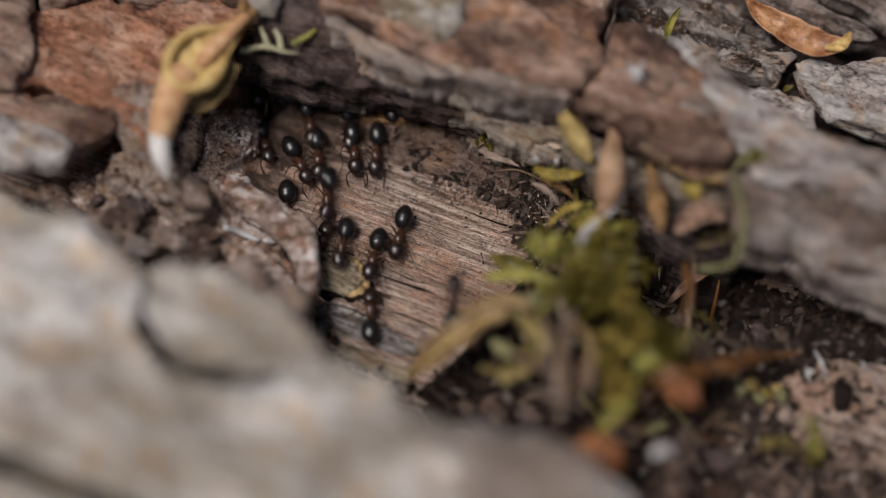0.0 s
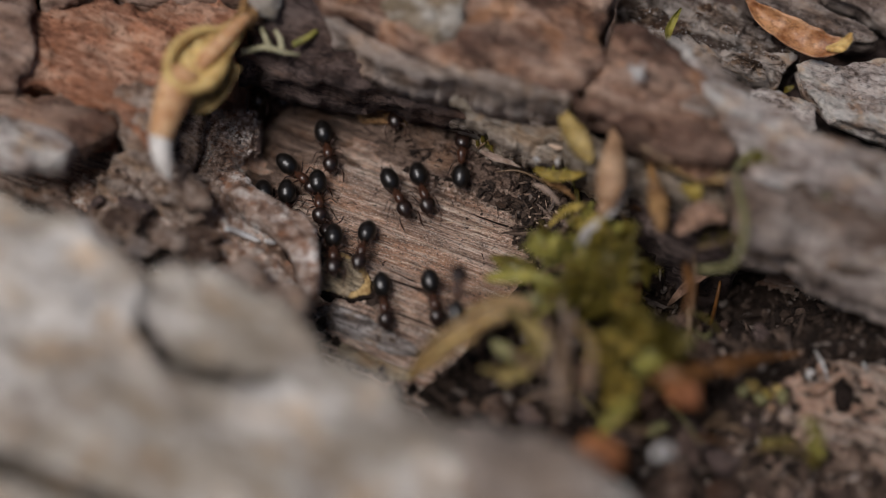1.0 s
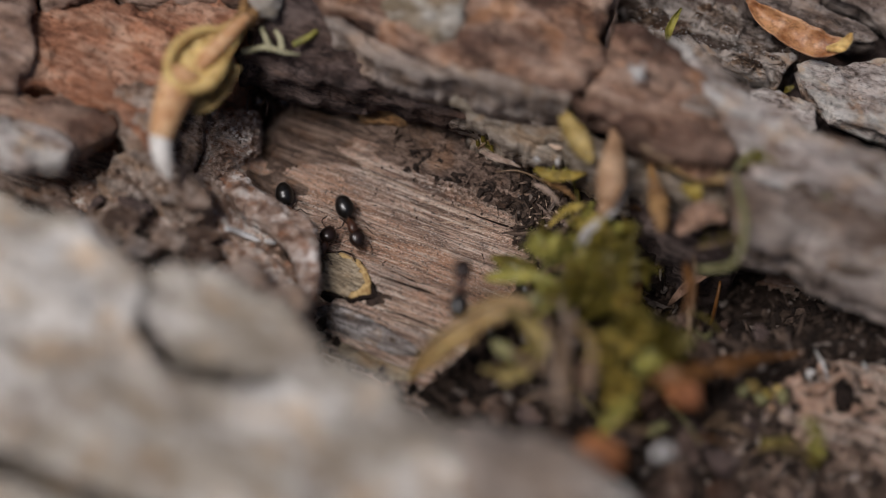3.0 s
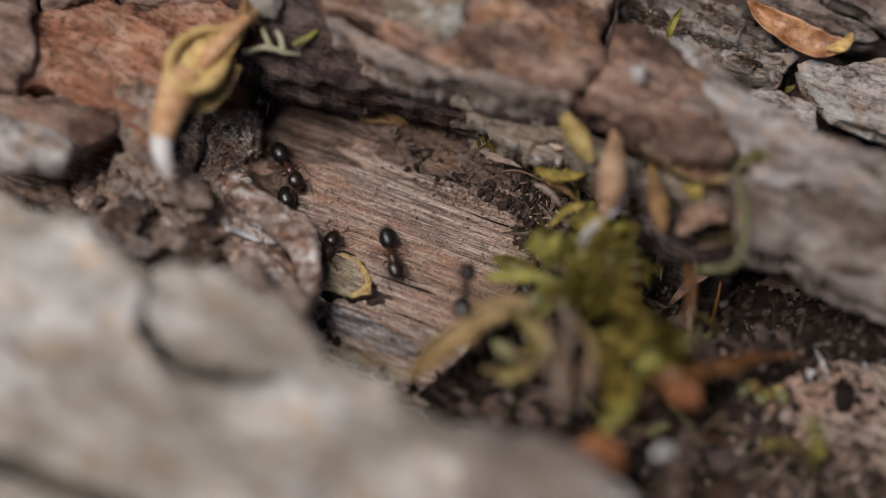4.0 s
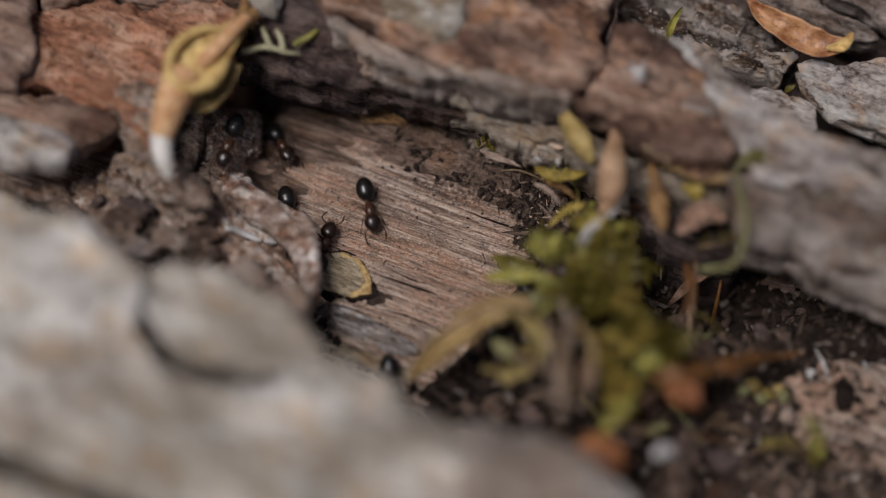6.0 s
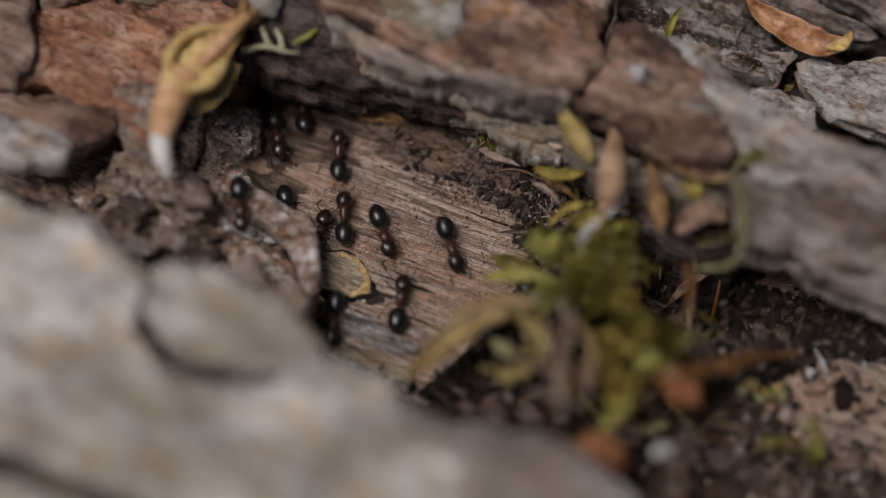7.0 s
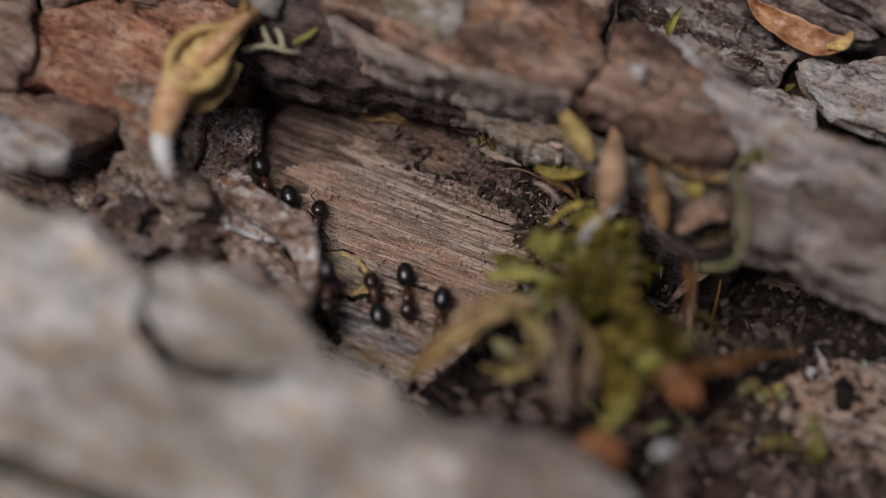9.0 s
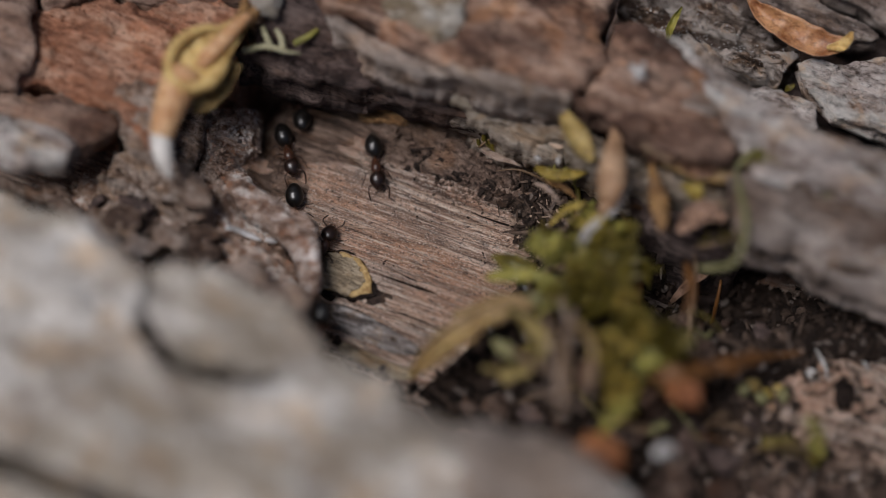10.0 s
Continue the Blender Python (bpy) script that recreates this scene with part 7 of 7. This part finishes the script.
    march(worker(), [(0, -12.5, 13.9, -78), (3.4, -12.5, 13.9, -78), (3.8, -13.0, 7.9, -77), (3.9, -12.3, 6.5, -67), (4, -11.6, 6.3, -62), (4.1, -10.6, 6.0, -46),
            (4.2, -8.8, 4.4, -48), (4.3, -7.0, 1.4, -70), (4.4, -6.5, -1.5, -89), (4.5, -5.2, -3.1, -74), (4.6, -6.1, -4.3, -97), (4.7, -6.0, -6.0, -105),
            (4.8, -5.7, -8.2, -98), (5.2, -4.9, -17.4, -98), (10, -4.9, -17.4, -98)])
    march(worker(), [(0, -11.1, 17.5, -88), (4.1, -11.1, 17.5, -88), (4.5, -10.6, 10.7, -88), (4.7, -11.0, 9.3, -94), (4.8, -11.3, 9.1, -86),
            (4.9, -11.4, 8.6, -99), (5, -11.5, 7.9, -90), (5.1, -11.4, 7.0, -87), (5.2, -10.9, 6.1, -75), (5.3, -9.5, 5.2, -62), (5.4, -8.0, 2.9, -67),
            (5.5, -6.1, -0.5, -81), (5.6, -5.7, -3.2, -82), (5.7, -4.7, -5.6, -81), (5.9, -3.7, -8.7, -82), (6.3, -3.9, -15.4, -82), (10, -3.9, -15.4, -82)])
    march(worker(), [(0, -4.7, 17.8, -93), (5.12, -4.7, 17.8, -93), (5.52, -4.9, 12.5, -93), (5.6, -5.3, 9.1, -107), (5.7, -6.6, 8.4, -104), (5.9, -6.0, 5.1, -79),
            (6.2, -4.5, -0.8, -76), (6.4, -3.2, -4.5, -75), (6.6, -2.1, -5.8, -76), (6.8, -0.7, -7.7, -79), (7.2, -1.8, -18.7, -79), (10, -1.8, -18.7, -79)])
    march(worker(), [(0, -13.9, 15.6, -70), (5.5, -13.9, 15.6, -70), (5.9, -12.9, 9.6, -69), (6.2, -10.2, 5.3, -56), (6.5, -8.5, 0.9, -82), (6.8, -8.2, -2.2, -78),
            (6.9, -7.7, -3.3, -99), (7, -7.9, -5.8, -96), (7.4, -8.4, -16.8, -96), (10, -8.4, -16.8, -96)])
    march(worker(), [(0, -3.4, 17.4, -86), (5.7, -3.4, 17.4, -86), (6.1, -3.2, 10.7, -86), (6.4, -2.3, 7.6, -83), (6.8, -0.9, 3.4, -82), (6.9, -0.5, 1.9, -83),
            (7, 0.5, 0.0, -72), (7.1, 1.3, -2.6, -77), (7.2, 2.1, -4.1, -63), (7.3, 2.3, -4.1, -61), (7.4, 2.5, -3.9, -61), (7.5, 2.6, -4.3, -63),
            (7.6, 2.0, -3.7, -73), (7.7, 1.6, -3.7, -77), (7.8, 1.4, -5.3, -82), (7.9, 0.7, -7.0, -79), (8.3, -0.9, -20.0, -79), (10, -0.9, -20.0, -79)])
    march(worker(), [(0, -7.8, 16.6, -80), (5.7, -7.8, 16.6, -80), (6.1, -8.1, 11.2, -80), (6.4, -5.8, 5.5, -73), (6.6, -3.6, 0.5, -69), (6.8, -3.1, -1.9, -77),
            (6.9, -3.1, -0.9, -64), (7, -4.4, 0.9, -73), (7.1, -5.5, 1.3, -98), (7.2, -7.0, 0.8, -119), (7.3, -7.5, -1.0, -100), (7.4, -6.8, -4.4, -86),
            (7.5, -4.4, -6.5, -48), (7.6, -2.9, -8.3, -63), (8, -2.4, -15.2, -63), (10, -2.4, -15.2, -63)])
    march(worker(), [(0, -5.7, -13.9, 68), (6.2, -5.7, -13.9, 68), (6.6, -4.7, -7.5, 68), (6.8, -3.9, -5.8, 73), (6.9, -2.9, -4.7, 67), (7, -3.1, -4.5, 81),
            (7.1, -3.3, -2.1, 97), (7.2, -2.8, 2.1, 87), (7.3, -3.6, 5.0, 103), (7.4, -3.5, 5.7, 100), (7.5, -4.0, 6.8, 102), (7.6, -4.3, 8.6, 97),
            (7.7, -5.4, 9.0, 92), (7.8, -4.8, 11.2, 99), (8.2, -5.5, 17.2, 99), (10, -5.5, 17.2, 99)])
    march(worker(), [(0, -5.9, -14.5, 86), (5.9, -5.9, -14.5, 86), (6.3, -5.6, -6.6, 86), (6.6, -7.4, -0.8, 105), (6.8, -8.2, 4.2, 97), (6.9, -8.6, 5.4, 91),
            (7, -7.8, 7.3, 91), (7.1, -7.5, 10.1, 89), (7.3, -7.2, 11.3, 91), (7.5, -8.1, 11.3, 96), (7.6, -8.6, 11.5, 98), (8, -8.7, 18.3, 98),
            (10, -8.7, 18.3, 98)])
    march(worker(), [(0, -7.7, -15.2, 84), (6.3, -7.7, -15.2, 84), (6.7, -8.1, -3.4, 84), (6.9, -7.8, -0.3, 83), (7, -7.3, 2.2, 91), (7.1, -7.1, 5.1, 88),
            (7.2, -6.6, 7.3, 86), (7.3, -5.5, 8.5, 76), (7.4, -4.2, 10.1, 69), (7.5, -2.9, 11.2, 78), (7.9, -2.3, 16.6, 78), (10, -2.3, 16.6, 78)])
    march(worker(), [(0, -9.1, -13.2, 105), (5.9, -9.1, -13.2, 105), (6.3, -8.7, 5.0, 104), (6.6, -9.7, 8.3, 95), (6.8, -9.9, 9.7, 95), (6.9, -10.1, 10.4, 95),
            (7, -10.6, 11.1, 97), (7.1, -11.5, 11.8, 101), (7.5, -12.1, 17.8, 101), (10, -12.1, 17.8, 101)])
    march(worker(), [(0, -13.3, 17.8, -81), (6.3, -13.3, 17.8, -81), (6.7, -13.2, 11.1, -81), (6.9, -12.6, 9.7, -81), (7.1, -12.4, 8.2, -77),
            (7.2, -12.3, 7.8, -64), (7.3, -12.2, 7.2, -61), (7.4, -11.5, 7.0, -57), (7.5, -10.4, 5.9, -52), (7.6, -9.2, 3.6, -75), (7.7, -7.2, 0.4, -67),
            (7.8, -6.0, -3.2, -81), (7.9, -5.2, -6.0, -77), (8.3, -5.0, -16.0, -76), (10, -5.0, -16.0, -76)])
    march(worker(), [(0, -6.8, 16.4, -89), (6.9, -6.8, 16.4, -89), (7.3, -7.5, 11.1, -89), (7.5, -7.4, 9.3, -85), (7.6, -7.6, 6.6, -77), (7.7, -7.1, 5.7, -65),
            (7.8, -5.0, 2.5, -54), (7.9, -2.1, -1.0, -58), (8, -1.5, -3.4, -64), (8.1, -2.3, -3.4, -82), (8.2, -3.6, -4.6, -96), (8.3, -3.6, -7.0, -91),
            (8.7, -2.8, -16.8, -91), (10, -2.8, -16.8, -91)])
    march(worker(), [(0, -0.3, 16.8, -83), (7.2, -0.3, 16.8, -83), (7.6, -0.0, 10.7, -83), (7.8, 0.3, 9.1, -83), (8, -0.8, 4.4, -96), (8.1, -0.8, 0.8, -85),
            (8.2, 0.6, 0.4, -57), (8.3, 1.6, -1.6, -62), (8.4, 4.2, -4.1, -54), (8.5, 4.2, -4.3, -52), (8.6, 4.1, -4.5, -55), (8.7, 3.6, -4.7, -62),
            (8.8, 2.2, -4.4, -90), (8.9, 0.8, -4.1, -104), (9, -0.2, -5.7, -95), (9.1, -0.6, -7.6, -97), (9.5, -2.3, -20.1, -97), (10, -2.3, -20.1, -97)])
    march(worker(), [(0, -3.4, 17.4, -93), (7.7, -3.4, 17.4, -93), (8.1, -3.7, 10.7, -93), (8.2, -3.7, 9.2, -95), (8.3, -3.9, 8.5, -94), (8.4, -3.8, 6.9, -89),
            (8.5, -3.4, 4.7, -72), (8.6, -3.1, 2.1, -81), (8.7, -3.0, -0.8, -81), (8.8, -2.8, -2.7, -85), (8.9, -1.9, -3.9, -78), (9, -2.7, -3.9, -86),
            (9.1, -2.8, -4.1, -90), (9.2, -3.4, -5.3, -96), (9.3, -2.5, -5.5, -75), (9.4, -2.1, -6.6, -83), (9.5, -2.6, -7.8, -86), (10, -3.7, -18.1, -86)])
    march(worker(), [(0, -12.8, 16.0, -78), (7.5, -12.8, 16.0, -78), (7.9, -11.9, 10.7, -78), (8, -11.6, 10.2, -78), (8.1, -11.5, 9.8, -74),
            (8.2, -10.7, 8.5, -80), (8.3, -10.1, 6.1, -62), (8.4, -9.1, 3.6, -85), (8.5, -7.6, 0.8, -76), (8.6, -7.7, -0.8, -103), (8.7, -8.0, -1.9, -96),
            (8.8, -7.9, -2.8, -92), (8.9, -7.9, -3.1, -92), (9, -8.1, -4.5, -92), (9.4, -8.6, -16.1, -92), (10, -8.6, -16.1, -92)])
    march(worker(), [(0, -4.9, -14.5, 87), (8.3, -4.9, -14.5, 87), (8.7, -4.4, -7.1, 87), (8.9, -4.9, -5.8, 86), (9, -5.0, -4.3, 102), (9.1, -6.5, -2.1, 119),
            (9.2, -7.2, -0.1, 122), (9.3, -8.7, 3.6, 115), (9.4, -10.1, 6.7, 112), (9.5, -9.7, 7.2, 113), (9.6, -9.4, 7.4, 114), (9.7, -9.7, 9.2, 105),
            (9.8, -10.3, 10.5, 104), (9.9, -10.9, 11.4, 101), (10, -10.9, 11.4, 99)])
    march(worker(), [(0, -4.0, 19.5, -91), (9.12, -4.0, 19.5, -91), (9.52, -4.4, 12.6, -91), (9.7, -4.6, 9.0, -91), (9.8, -4.8, 8.0, -89), (9.9, -4.8, 8.0, -99),
            (10, -5.1, 6.6, -83)])
    march(worker(), [(0, -14.2, 15.7, -81), (9.1, -14.2, 15.7, -81), (9.5, -13.3, 10.4, -81), (9.7, -13.0, 9.0, -79), (9.8, -12.6, 8.4, -76), (10, -11.7, 7.6, -74)])
    march(worker(), [(0, -8.2, -16.1, -81), (8.8, -8.2, -16.1, -81), (9.2, -8.0, -6.9, -82), (9.35, -6.8, -6.9, -55), (9.5, -5.3, -7.2, -71),
            (9.6, -4.8, -8.9, -76), (10, -4.7, -16.0, -76)])
    march(worker(), [(0, -13.7, 16.2, -81), (7.2, -13.7, 16.2, -81), (7.6, -14.1, 9.5, -81), (8, -13.7, 8.2, -73), (8.2, -13.1, 6.8, -73), (8.5, -13.5, 5.6, -75),
            (9.2, -13.4, 5.4, -75), (9.5, -14.3, 10.2, 99), (10, -13.9, 16.9, 99)])
    march(worker(), [(0, -8.1, 18.1, 76), (4.5, -8.1, 18.1, 76), (4.9, -7.5, 12.7, 76), (5, -7.8, 12.4, 76), (5.2, -9.4, 12.6, 110), (5.6, -10.1, 17.9, 110),
            (10, -10.1, 17.9, 110)])
    march(worker(), [(0, -11.47, 2.99, -88), (1.2, -11.57, 3.09, -89), (1.5, -11.47, 3.29, -91), (2.1, -11.57, 3.19, -85), (3.8, -11.37, 2.59, -76),
            (5, -11.27, 2.49, -76), (7, -11.37, 2.59, -76), (9, -11.07, 2.59, -73), (9.8, -11.07, 2.59, -84), (10, -10.97, 2.69, -85)])
    march(worker(), [(0, -8.9, 0.2, 70), (2.5, -8.9, -0.0, 70), (3.8, -8.6, -0.8, 71), (4.4, -8.5, -0.5, 69), (4.8, -9.0, 0.2, 72), (5.5, -8.7, -0.1, 73),
            (6.8, -9.0, 0.7, 74), (7.6, -9.3, 1.6, 73), (8.6, -9.5, 1.9, 86), (9.2, -9.3, 1.0, 76), (9.5, -8.9, -0.1, 74), (10, -8.8, -0.3, 71)])
    march(worker(), [(0, -13.8, 12.5, -93), (4.8, -13.8, 12.5, -93), (5, -14.2, 9.1, -98), (5.2, -14.8, 8.0, -101), (5.4, -15.8, 6.9, -114),
            (5.7, -15.8, 6.9, -114), (6.4, -14.9, 5.7, -92), (6.8, -14.1, 4.1, -100), (6.9, -14.5, 2.7, -99), (7, -14.6, 1.3, -84), (7.2, -14.4, 1.0, -80),
            (7.4, -14.0, 0.4, -67), (7.6, -12.9, 0.4, -44), (7.7, -12.4, 0.7, -28), (7.8, -11.3, 0.1, -34), (7.9, -10.3, -1.0, -45), (8, -9.6, -2.1, -64),
            (8.2, -8.8, -3.5, -83), (8.6, -8.6, -4.1, -85), (9, -8.3, -4.7, -89), (9.2, -8.5, -5.9, -92), (9.5, -8.7, -8.2, -92), (10, -8.7, -8.2, -92)], 3.6)
    march(worker(), [(0, 0.8, -6.5, 88), (1, 1.0, -5.8, 85), (2.5, 1.2, -5.3, 83), (4, 1.5, -5.6, 83), (4.5, 1.8, -5.4, 83), (4.8, 2.2, -5.3, 68),
            (5.2, 3.2, -4.9, 60), (5.5, 3.8, -4.6, 54), (5.8, 5.8, -4.4, 24), (6.5, 8.8, -5.2, 0), (10, 8.8, -5.2, 0)], 4.9)
    march(worker(), [(0, -13.3, 8.4, -74), (0.2, -13.0, 9.0, -70), (0.3, -12.9, 7.8, -78), (0.4, -13.3, 7.6, -84), (0.5, -13.0, 6.0, -80), (0.6, -13.1, 5.2, -82),
            (0.7, -13.1, 5.0, -80), (0.8, -13.0, 4.6, -72), (1.0, -13.0, 3.2, -76), (1.3, -13.2, 2.1, -76), (10, -13.2, 2.1, -76)])


motions()
